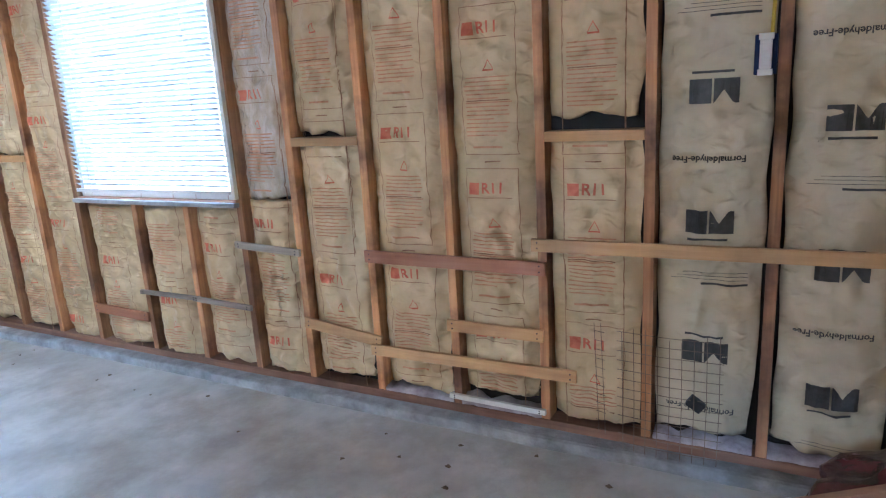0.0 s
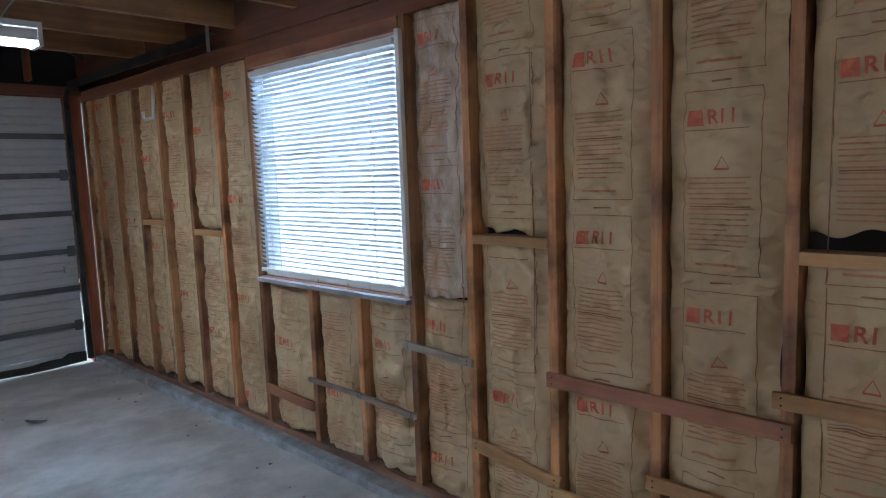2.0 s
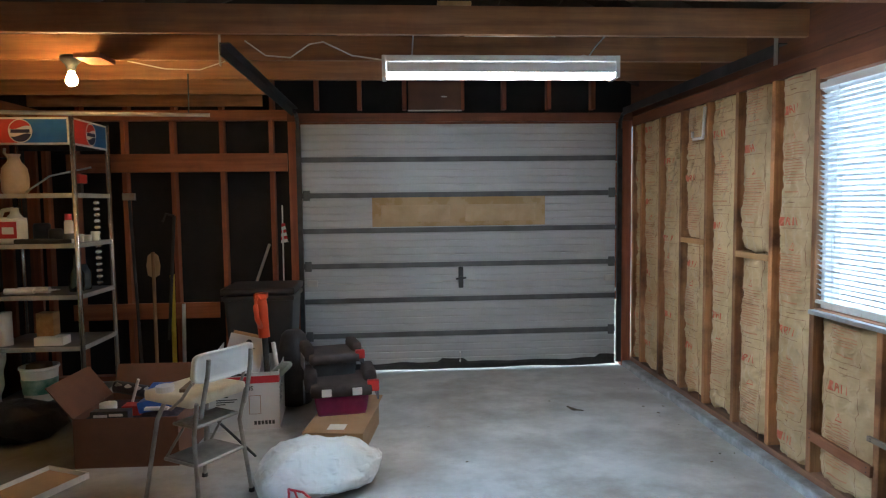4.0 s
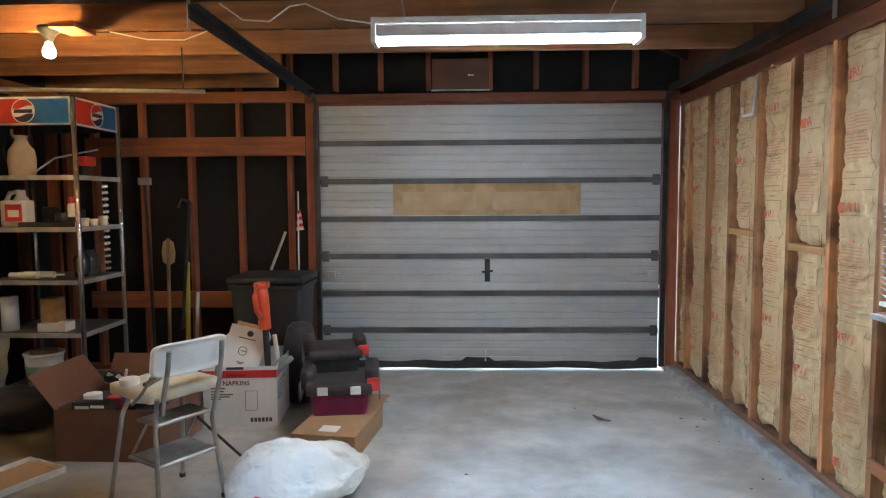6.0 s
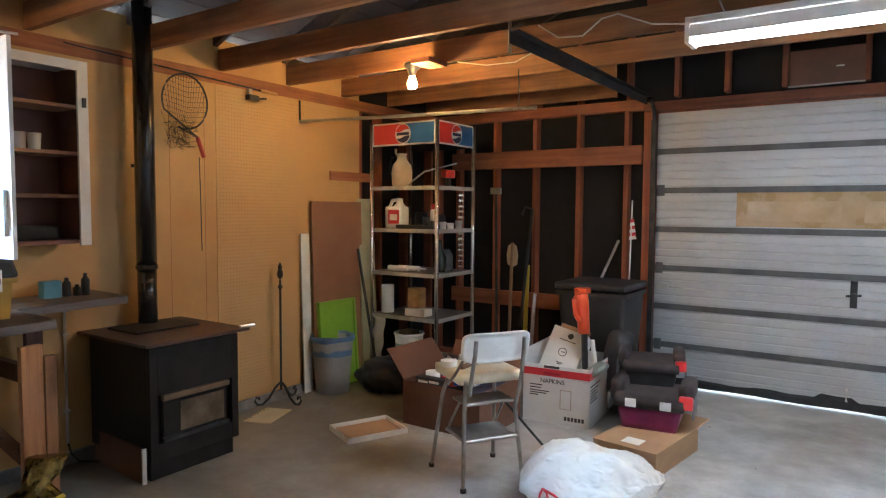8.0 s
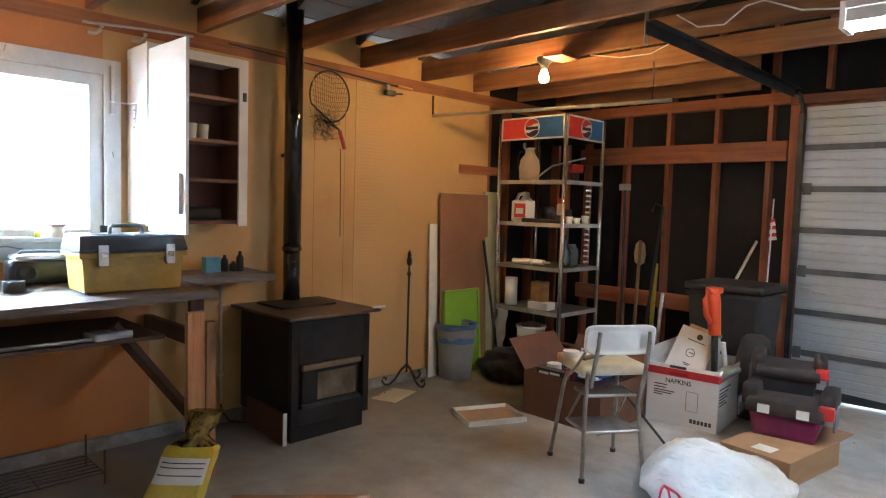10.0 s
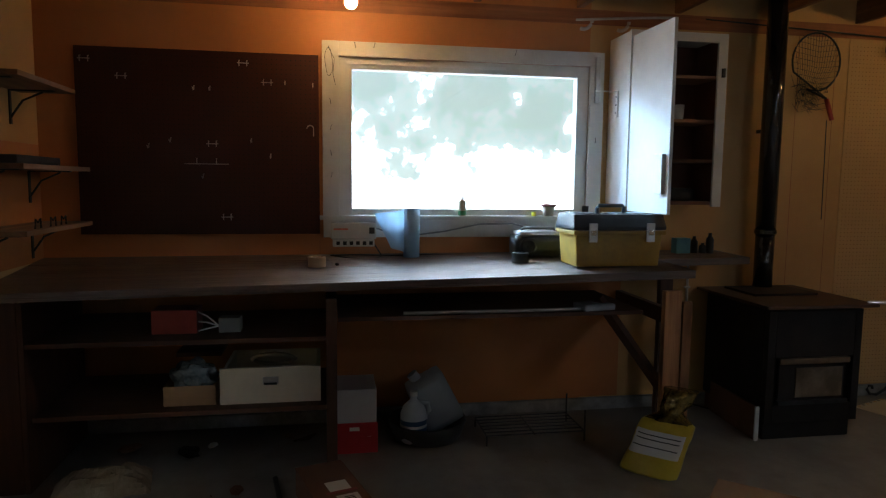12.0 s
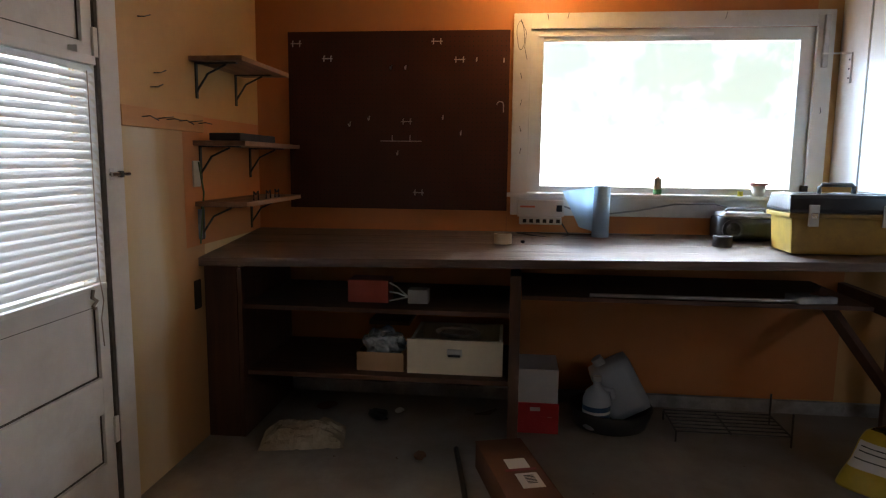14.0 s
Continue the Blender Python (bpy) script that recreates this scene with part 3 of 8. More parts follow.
def blind(name, x0, x1, z0, z1, y, label, m=None, pitch=0.0250, ang=28, flip=1, skew=0.0, wide=1.0):
    th = empty(name, m if m is not None else Matrix(), label, "blind")
    bm = bx(x0, x1, y - 0.016, y + 0.016, z1 - 0.03, z1, 0.002)
    part("head_rail", bm, M["white"], th)
    me = None
    n = int((z1 - z0 - 0.05) / pitch)
    for i in range(n):
        z = z1 - 0.042 - i * pitch
        if me is None:
            b2 = bmesh.new()
            prof = [(wide * p, q) for p, q in ((-0.0128, -0.0012), (-0.0064, 0.0008), (0.0, 0.0015), (0.0064, 0.0008), (0.0128, -0.0012))]
            ca, sa = math.cos(radians(ang)), math.sin(radians(ang)) * flip
            va = [[b2.verts.new((xx, p * ca - q * sa, p * sa + q * ca)) for p, q in prof] for xx in (x0 + 0.004, (x0 + x1) / 2, x1 - 0.004)]
            for q, w in zip(va, va[1:]):
                for k in range(4):
                    b2.faces.new((q[k], w[k], w[k + 1], q[k + 1]))
            me = mesh_of(b2, "slat", M["slat"], True)
        piece("slat", me, th, Matrix.Translation((0, y, z)) @ Matrix.Rotation(skew * (i / n) + 0.0005 * math.sin(i * 1.7), 4, "Y"))
    part("bottom_rail", moved(bx(x0, x1, -0.011, 0.011, -0.009, 0.009, 0.003), Matrix.Translation((0, y, z0 + 0.012)) @ Matrix.Rotation(skew, 4, "Y")), M["white"], th)
    for f in (0.12, 0.86):
        xx = x0 + (x1 - x0) * f
        part("ladder_cord", tb([(xx, y - 0.014, z0 + 0.01), (xx, y - 0.014, z1 - 0.03)], 0.0016, 6), M["white"], th)
    return th


blind("window_blind", 2.745, 3.926, 1.010, 2.125, -0.026, "white horizontal vinyl window blind, slats half open", ang=36, flip=-1)

# west wall with the garage door
wall_west = tagged(part("wall_west", bx(-0.13, -0.095, YS - 0.1, -3.05, -0.15, 3.9), M["felt"]), "open stud wall with black felt behind and garage door", "wall", kind="structure")
part("sheathing", bx(-0.13, -0.095, -3.05, 0.1, 2.30, 3.9), M["felt"], wall_west)
for y in (-5.2, -4.95, -4.53, -4.115, -3.69, -3.262):
    part("stud", bx(-0.09, 0.0, y - 0.019, y + 0.019, 0.04, 2.29, 0.003), M["stud_red"], wall_west)
for y in (-3.07, -0.045):
    part("door_jamb", bx(-0.09, 0.01, y - 0.042, y + 0.042, 0.0, 2.29, 0.003), M["stud_red"], wall_west)
part("sill_plate", bx(-0.09, 0.0, YS, -3.115, 0, 0.04, 0.003), M["stud_y"], wall_west)
part("top_plate", bx(-0.09, 0.002, YS, -3.115, 2.291, 2.38, 0.003), M["stud_y"], wall_west)
part("door_header", bx(-0.09, 0.035, -3.112, -0.002, 2.272, 2.345, 0.004), wood("dark_door_header_wood", (0.13, 0.04, 0.02), (0.23, 0.08, 0.036), "y"), wall_west, "reddish stained wooden door header")
for y in (-2.86, -2.48, -2.08, -1.56, -1.18, -0.77, -0.36, -3.25, -3.69, -4.1, -4.5, -4.9):
    part("gable_stud", bx(-0.09, 0.0, y - 0.019, y + 0.019, 2.381, 2.95, 0.003), M["stud_red"], wall_west)
part("brace_board", bx(0.002, 0.03, -5.0, -3.12, 1.84, 2.0, 0.003), M["stud_y"], wall_west)
part("brace_board", bx(0.002, 0.03, -5.0, -3.75, 0.55, 0.69, 0.003), M["stud_y"], wall_west)
for y0, y1 in ((-5.2, -3.12),):
    part("felt_lining", bx(-0.094, -0.0915, y0, y1, 0.04, 2.29), M["felt"], wall_west)


def door_panel(w, h):
    """A pressed steel section: shallow corrugations between two folded edges."""
    bm = bmesh.new()
    prof = [(0.0, 0.0), (0.012, 0.004)]
    n = 4
    for i in range(n):
        z = 0.03 + (h - 0.06) * i / n
        s = (h - 0.06) / n
        prof += [(0.012, z), (0.018, z + 0.006), (0.018, z + s - 0.010), (0.011, z + s - 0.004)]
    prof += [(0.012, h - 0.02), (0.012, h - 0.004), (0.0, h)]
    va = [[bm.verts.new((px, y, pz)) for px, pz in prof] for y in (0, w / 2, w)]
    for q, r in zip(va, va[1:]):
        for k in range(len(prof) - 1):
            bm.faces.new((q[k], r[k], r[k + 1], q[k + 1]))
    box(bm, -0.006, -0.002, 0, w, 0, h)
    return bm


garage_door = tagged(new("garage_door"), "closed grey ribbed steel sectional garage door with daylight gaps", "garage door")
garage_door.matrix_basis = Matrix.Translation((-0.04, -3.005, 0.03))
DW, PH = 2.862, 0.3185
pm = mesh_of(door_panel(DW, PH - 0.004), "door_section", M["door_steel"])
rib = mesh_of(bx(0.012, 0.030, 0.0, DW, -0.024, 0.022, 0.003), "stiffening_rib", M["door_rib"])
for i in range(7):
    sec = piece("door_section", pm, garage_door, Matrix.Translation((0, 0, i * PH)))
    if i:
        piece("stiffening_rib", rib, garage_door, Matrix.Translation((0, 0, i * PH)))


def seal():
    bm = bmesh.new()
    n = 60
    rows = []
    for i in range(n + 1):
        y = DW * i / n
        h = 0.05 + 0.02 * noise.noise(Vector((y * 4, 1, 1))) + (0.035 if 1.2 < y < 1.45 or y > 2.7 else 0)
        b = -0.016 + 0.010 * noise.noise(Vector((y * 2.2, 5, 1)))
        rows.append([bm.verts.new(v) for v in ((-0.002, y, b), (0.026, y, b + 0.004), (0.030, y, h * 0.6), (0.021, y, h))])
    for q, w in zip(rows, rows[1:]):
        for k in range(3):
            bm.faces.new((q[k], w[k], w[k + 1], q[k + 1]))
    return bm


part("bottom_seal", seal(), M["rubber"], garage_door, "ragged black rubber bottom seal")
for i in (1, 3, 5):
    for y in (0.04, DW - 0.04):
        part("hinge", bx(0.03, 0.040, y - 0.03, y + 0.03, i * PH - 0.045, i * PH + 0.045, 0.004), M["door_rib"], garage_door)
lock = part("lock_handle", bx(0.018, 0.026, 1.395, 1.44, 0.735, 0.93, 0.003), M["steel_dark"], garage_door, "dark T-handle lock")
part("cross_bar", tb([(0.04, 1.37, 0.82), (0.04, 1.465, 0.83)], 0.009), M["steel_dark"], lock)
part("hub", tb([(0.02, 1.417, 0.825), (0.055, 1.417, 0.825)], 0.02, 14), M["steel_dark"], lock)
for s in (0, 1):
    y0, y1 = (1.38, 0.07) if s == 0 else (1.46, DW - 0.07)
    part("lock_cable", tb([(0.034, y0 + (y1 - y0) * k / 8, 0.815 - 0.045 * math.sin(math.pi * k / 8) * (0.6 if s else 0.9)) for k in range(9)], 0.0035, 6), M["steel"], garage_door)
    part("side_latch", bx(0.02, 0.05, y1 - 0.04, y1 + 0.05, 0.775, 0.83, 0.006), M["steel"], garage_door)
part("lift_handle", tb([(0.02, 1.40, 0.055), (0.06, 1.40, 0.06), (0.06, 1.40, 0.135), (0.02, 1.40, 0.14)], 0.008, 8), M["steel"], garage_door)
tape = surf("brown_packing_tape", (0.40, 0.27, 0.12), (0.48, 0.34, 0.18), 4, 0.28, 0.2, coat=0.4)
part("window_patch", bx(0.018, 0.024, 0.62, 2.20, 1.305, 1.595, 0.002), tape, garage_door, "brown tape and cardboard over the door's window strip")
for a, b in ((0.70, 1.325), (1.46, 2.11)):
    part("patch_pane", bx(0.022, 0.030, a, b, 1.345, 1.50, 0.006), surf("tan_film", (0.46, 0.33, 0.18), (0.56, 0.42, 0.26), 6, 0.2, 0.25, coat=0.6), garage_door)

# strips added to block door-gap daylight, leaving a few chinks by the north jamb
part("stop_moulding", bx(-0.088, -0.062, -3.05, -2.985, 0.0, 2.27, 0.002), M["stud_red"], wall_west)
part("stop_moulding", bx(-0.088, -0.062, -2.984, -0.03, 2.20, 2.30, 0.002), M["stud_red"], wall_west)
for z0, z1 in ((0.62, 0.70), (0.73, 0.99), (1.005, 1.29), (1.31, 1.60), (1.612, 1.9), (1.91, 2.199)):
    part("stop_moulding", bx(-0.088, -0.062, -0.16, -0.03, z0, z1, 0.002), M["stud_red"], wall_west)

# tracks beside and above the door
for nm, y, x1 in (("south", -3.02, 2.5), ("north", -0.125, 2.55)):
    tr = tagged(new("door_track"), "dark steel garage door track with angle-iron hanger", "door track", "garage door tracks")
    z = 2.335
    part("vertical_rail", bx(0.012, 0.052, y - 0.02, y + 0.02, 0.05, 2.2, 0.003), M["steel_dark"], tr)
    part("bend", tb([(0.03, y, 2.2), (0.05, y, 2.27), (0.11, y, 2.32), (0.2, y, z)], 0.017, 8), M["steel_dark"], tr)
    bm = bx(0.18, x1, y - 0.026, y - 0.020, z - 0.032, z + 0.032)
    box(bm, 0.18, x1, y - 0.020, y + 0.026, z + 0.026, z + 0.032)
    part("horizontal_rail", bm, M["steel_dark"], tr)
    bm = bx(x1 - 0.03, x1 + 0.003, y - 0.03, y - 0.026, z - 0.08, H + 0.12)
    for k in range(6):
        box(bm, x1 - 0.02, x1 - 0.007, y - 0.033, y - 0.030, z - 0.06 + 0.035 * k, z - 0.045 + 0.035 * k)
    part("perforated_hanger", bm, M["steel"], tr, "galvanised perforated hanger strap")

# south wall
wall_south = tagged(part("wall_south", bx(5.79, XE + 0.1, YS - 0.12, YS, -0.15, 2.6), M["panel_red"]), "orange-brown hardboard panelled wall with vertical seams", "wall", kind="structure")
part("bare_sheathing", bx(-0.13, 1.155, YS - 0.12, YS - 0.09, -0.15, 2.6), M["felt"], wall_south)
for x in (0.05, 0.46, 0.86, 1.135):
    part("stud", bx(x - 0.019, x + 0.019, YS - 0.089, YS, 0.05, 2.30, 0.003), M["stud_red"], wall_south)
for a, b, c, d in ((1.156, 4.34, -0.15, 2.6), (4.34, 5.79, -0.15, 1.185), (4.34, 5.79, 2.06, 2.6)):
    part("wall_panel", bx(a, b, YS - 0.12, YS, c, d), M["panel"] if a < 2 else M["panel_red"], wall_south)
for x in (2.30, 2.72, 2.98, 3.2, 4.7, 5.9):
    part("panel_seam", bx(x - 0.0015, x + 0.0015, YS, YS + 0.001, 0.03, 2.3 if x < 4.3 else 1.05), M["stud_x"], wall_south)
part("wall_base", bx(0.0, XE, YS, YS + 0.03, 0.0, 0.07, 0.004), M["curb"], wall_south, "dirty concrete footing at the wall base")
part("top_plate", bx(0.0, XE, YS - 0.09, YS + 0.004, 2.30, 2.385, 0.003), M["stud_x"], wall_south)

# south window
window_2 = tagged(part("window_2", bx(5.72, 5.79, YS - 0.07, YS - 0.006, 1.19, 2.06, 0.004), M["white_old"]), "white-painted wooden picture window over the workbench, trees outside", "window", kind="structure")
for a, b, c, d in ((4.34, 4.41, 1.19, 2.06), (4.41, 5.72, 1.19, 1.225), (4.41, 5.72, 1.995, 2.06)):
    part("window_frame", bx(a, b, YS - 0.07, YS - 0.006, c, d, 0.004), M["white_old"], window_2)
for a, b, c, d in ((5.79, 5.882, 1.185, 2.14), (4.255, 4.34, 1.185, 2.14), (4.34, 5.79, 2.06, 2.14)):
    part("casing", bx(a, b, YS - 0.001, YS + 0.02, c, d, 0.003), M["white_old"], window_2)
part("window_sill", bx(4.23, 5.90, YS - 0.1, YS + 0.05, 1.165, 1.187, 0.004), M["white_old"], window_2)
part("apron", bx(4.255, 5.88, YS - 0.001, YS + 0.018, 1.065, 1.164, 0.003), M["white_old"], window_2)
for a, b, c, d in ((5.79, 5.792, 1.19, 2.06), (4.338, 4.34, 1.19, 2.06)):
    part("jamb", bx(a, b, YS - 0.12, YS, c, d), M["white_old"], window_2)
pane = part("pane", bx(4.41, 5.72, YS - 0.044, YS - 0.040, 1.225, 1.995), M["glass"], window_2)
pane.visible_shadow = False

# east wall with the entry door
wall_east = tagged(part("wall_east", bx(XE, XE + 0.12, YS - 0.12, -3.80, -0.15, 2.6), M["plaster"]), "yellowed plaster wall with bare brown upper part", "wall", kind="structure")
part("wall_panel", bx(XE, XE + 0.12, -2.86, 0.1, -0.15, 2.6), M["plaster"], wall_east)
part("wall_panel", bx(XE, XE + 0.12, -3.80, -2.86, 2.10, 2.6), M["panel_red"], wall_east)
part("upper_panel", bx(XE - 0.004, XE - 0.001, YS + 0.001, -3.88, 1.55, 2.39), M["panel"], wall_east, "orange-brown hardboard above the batten")
part("upper_panel", bx(XE - 0.004, XE - 0.001, YS + 0.001, -4.36, 0.95, 1.549), M["panel_red"], wall_east)
def worn_wall_paint():
    """Yellowed paint with a rolled-on white strip and brown staining towards the bench."""
    m = surf("worn_wall_paint", (0.54, 0.41, 0.20), (0.64, 0.52, 0.29), 1.6, 0.55, 0.1, fine=40, dirt=0.3, dirt_col=(0.42, 0.26, 0.10))
    nt, p = m.node_tree, m.node_tree.nodes["Principled BSDF"]
    N, L = nt.nodes.new, nt.links.new
    col = p.inputs["Base Color"].links[0].from_socket
    geo, sep, ns = N("ShaderNodeNewGeometry"), N("ShaderNodeSeparateXYZ"), N("ShaderNodeTexNoise")
    mp = N("ShaderNodeMapping")
    mp.inputs["Scale"].default_value = (1, 1.2, 0.7)
    ns.inputs["Scale"].default_value, ns.inputs["Detail"].default_value = 2.6, 6.0
    L(geo.outputs["Position"], mp.inputs["Vector"])
    L(mp.outputs[0], ns.inputs["Vector"])
    L(geo.outputs["Position"], sep.inputs[0])
    wob = N("ShaderNodeMath")
    wob.operation = "MULTIPLY_ADD"
    wob.inputs[1].default_value = 0.20
    L(ns.outputs["Fac"], wob.inputs[0])
    L(sep.outputs["Y"], wob.inputs[2])
    for stops, tint in ((((0.0, 0.0), (0.42, 0.0), (0.54, 0.6), (0.68, 0.5), (0.86, 0.0)), (0.70, 0.66, 0.56)), (((0.0, 0.8), (0.30, 0.75), (0.48, 0.0)), (0.40, 0.205, 0.075))):
        rg, rp, mx = N("ShaderNodeMapRange"), N("ShaderNodeValToRGB"), N("ShaderNodeMix")
        rg.inputs["From Min"].default_value, rg.inputs["From Max"].default_value = -4.33, -3.73
        L(wob.outputs[0], rg.inputs["Value"])
        L(rg.outputs[0], rp.inputs["Fac"])
        while len(rp.color_ramp.elements) < len(stops):
            rp.color_ramp.elements.new(0.5)
        for e, (pos, v) in zip(rp.color_ramp.elements, stops):
            e.position, e.color = pos, (v, v, v, 1)
        mx.data_type = "RGBA"
        L(rp.outputs["Color"], mx.inputs["Factor"])
        L(col, mx.inputs["A"])
        mx.inputs["B"].default_value = (*tint, 1)
        col = mx.outputs["Result"]
    L(col, p.inputs["Base Color"])
    return m


part("lower_panel", bx(XE - 0.0035, XE - 0.0005, -4.53, -3.882, 0.0, 1.474), worn_wall_paint(), wall_east, "yellowed paint with white strip and brown stains")
part("nail_batten", bx(XE - 0.022, XE - 0.001, -4.53, -3.885, 1.475, 1.553, 0.003), wood("pale_batten", (0.40, 0.19, 0.06), (0.52, 0.27, 0.10), "y", dirt=0.2), wall_east, "brown wooden batten with bent nails")
for a, b, c, d in ((-3.88, -3.775, 0.0, 2.14), (-2.88, -2.78, 0.0, 2.14), (-3.775, -2.88, 2.05, 2.14)):
    part("door_casing", bx(XE - 0.022, XE - 0.001, a, b, c, d, 0.003), M["white_old"], wall_east)
part("door_stop", bx(XE - 0.02, XE + 0.02, -3.774, -3.755, 0.0, 2.05, 0.002), M["trim_dirt"], wall_east)

# ceiling: joists, rafters and roof boards
ceiling_bm = bmesh.new()
RIDGE = 3.75
for k in range(13):
    x = 0.14 + 0.61 * k
    if x > XE:
        break
    box(ceiling_bm, x - 0.019, x + 0.019, YS + 0.0, -3.1 - 0.2 * (k == 0) if k < 2 else 0.0, H, H + 0.14, 0.002)
ceiling = tagged(part("ceiling", ceiling_bm, M["joist"]), "open wooden ceiling joists under a dark board roof", "ceiling", kind="structure")
rb = bmesh.new()
for k in range(13):
    x = 0.18 + 0.61 * k
    for s in (1, -1):
        ye = 0.35 if s > 0 else YS - 0.35
        y0, y1 = ye, -2.615
        vs = []
        for yy, zz in ((y0, 2.40), (y1, RIDGE - 0.1)):
            for dx, dz in ((-0.019, 0), (0.019, 0), (0.019, 0.13), (-0.019, 0.13)):
                vs.append(rb.verts.new((x + dx, yy, zz + dz)))
        for q in ((0, 1, 5, 4), (1, 2, 6, 5), (2, 3, 7, 6), (3, 0, 4, 7), (3, 2, 1, 0), (4, 5, 6, 7)):
            rb.faces.new([vs[i] for i in q])
tagged(part("rafters", rb, M["roof_board"]), "wooden roof rafters above the joists, shade in their near-black colour", "rafters", kind="structure")
rf = bmesh.new()
for s in (1, -1):
    ye = 0.45 if s > 0 else YS - 0.45
    n = 16
    for i in range(n):
        t0, t1 = i / n, (i + 0.96) / n
        q = []
        for t in (t0, t1):
            yy = ye + (-2.615 - ye) * t
            zz = 2.515 + (RIDGE + 0.03 - 2.515) * t
            q.append((yy, zz))
        vs = [rf.verts.new(v) for v in ((-0.4, *q[0]), (XE + 0.4, *q[0]), (XE + 0.4, *q[1]), (-0.4, *q[1]), (-0.4, q[0][0], q[0][1] + 0.02), (XE + 0.4, q[0][0], q[0][1] + 0.02), (XE + 0.4, q[1][0], q[1][1] + 0.02), (-0.4, q[1][0], q[1][1] + 0.02))]
        for f in ((0, 1, 2, 3), (4, 7, 6, 5), (0, 4, 5, 1), (1, 5, 6, 2), (2, 6, 7, 3), (3, 7, 4, 0)):
            rf.faces.new([vs[k] for k in f])
roof = tagged(part("roof", rf, M["roof_board"]), "wooden roof boards seen between the joists, shade in their near-black colour", "roof", kind="structure")
part("roof_felt", moved(bx(-0.5, XE + 0.5, -0.01, 3.3, 0.0, 0.02), Matrix.Translation((0, 0.5, 2.56)) @ Matrix.Rotation(math.pi - math.atan2(RIDGE - 2.5, 3.1), 4, "X")), M["felt"], roof)
part("roof_felt", moved(bx(-0.5, XE + 0.5, -3.3, 0.01, 0.0, 0.02), Matrix.Translation((0, YS - 0.5, 2.56)) @ Matrix.Rotation(-(math.pi - math.atan2(RIDGE - 2.5, 3.1)), 4, "X")), M["felt"], roof)
# added out of view to block sun leaking through the gap at the ridge
part("ridge_light_block", bx(-0.5, XE + 0.5, -3.1, -2.13, 3.87, 3.9), M["felt"], roof)
part("gable_sheathing", bx(XE + 0.12, XE + 0.15, YS - 0.12, 0.13, 2.4, 3.9), M["felt"], roof)

# daylight outside the windows
def foliage_glow():
    m, nt, p = nodes_of("bright_garden")
    N, L = nt.nodes.new, nt.links.new
    geo = N("ShaderNodeNewGeometry")
    n = N("ShaderNodeTexNoise")
    n.inputs["Scale"].default_value, n.inputs["Detail"].default_value, n.inputs["Roughness"].default_value = 1.5, 9, 0.62
    L(geo.outputs["Position"], n.inputs["Vector"])
    r = N("ShaderNodeValToRGB")
    e = r.color_ramp.elements
    e[0].position, e[1].position = 0.40, 0.62
    e[0].color, e[1].color = (0.049, 0.063, 0.056, 1), (2.6, 2.75, 2.9, 1)
    mid = e.new(0.51)
    mid.color = (0.071, 0.087, 0.080, 1)
    sep = N("ShaderNodeSeparateXYZ")
    L(geo.outputs["Position"], sep.inputs[0])
    hz = N("ShaderNodeMapRange")
    hz.inputs["From Max"].default_value = 7.0
    L(sep.outputs["Z"], hz.inputs["Value"])
    lift = N("ShaderNodeValToRGB")
    stops = ((0.9, 0.40), (1.5, 0.20), (2.0, 0.05), (3.2, 0.03), (4.0, 0.36))
    while len(lift.color_ramp.elements) < len(stops):
        lift.color_ramp.elements.new(0.5)
    for el, (z, v) in zip(lift.color_ramp.elements, stops):
        el.position, el.color = z / 7.0, (v, v, v, 1)
    L(hz.outputs[0], lift.inputs["Fac"])
    up = N("ShaderNodeMath")
    up.operation = "SUBTRACT"
    up.inputs[1].default_value = 0.10
    L(lift.outputs["Color"], up.inputs[0])
    sm = N("ShaderNodeMath")
    L(n.outputs["Fac"], sm.inputs[0])
    L(up.outputs[0], sm.inputs[1])
    L(sm.outputs[0], r.inputs["Fac"])
    L(r.outputs["Color"], p.inputs["Emission Color"])
    p.inputs["Base Color"].default_value = (0.1, 0.1, 0.1, 1)
    p.inputs["Emission Strength"].default_value = 15.0
    return m


tagged(part("backdrop_garden", bx(-6, 18, YS - 6.0, YS - 5.95, -0.15, 7), foliage_glow()), "bright blurred garden trees outside the window", "backdrop", kind="structure")
tagged(part("backdrop_sky", bx(-1, 8, 2.5, 2.55, -0.15, 5), glow("bright_sky", (0.86, 0.93, 1.0), 2.0)), "overexposed daylight outside the window", "backdrop", kind="structure")
tagged(part("backdrop_yard", bx(XE + 2.5, XE + 2.55, -7, 0.5, -0.15, 5), glow("bright_yard", (0.92, 0.96, 1.0), 3.5)), "overexposed daylight outside the door", "backdrop", kind="structure")

# ---- lamps ----
tube_glow = glow("lit_tube_diffuser", (0.93, 0.97, 1.0), 36.0)
fx = empty("ceiling_light", Matrix.Translation((2.2, -1.57, 2.36)), "white fluorescent shop light, lit, hung under the joists", "ceiling light")
bm = bx(-0.075, 0.075, -0.66, 0.66, -0.035, 0.0, 0.006)
part("housing", bm, M["white"], fx)
bm = bmesh.new()
prof = [(-0.067, -0.080), (-0.066, -0.100), (-0.045, -0.112), (0.045, -0.112), (0.066, -0.100), (0.067, -0.080)]
va = [[bm.verts.new((px, y, pz)) for px, pz in prof] for y in (-0.64, 0.64)]
for k in range(5):
    bm.faces.new((va[0][k], va[0][k + 1], va[1][k + 1], va[1][k]))
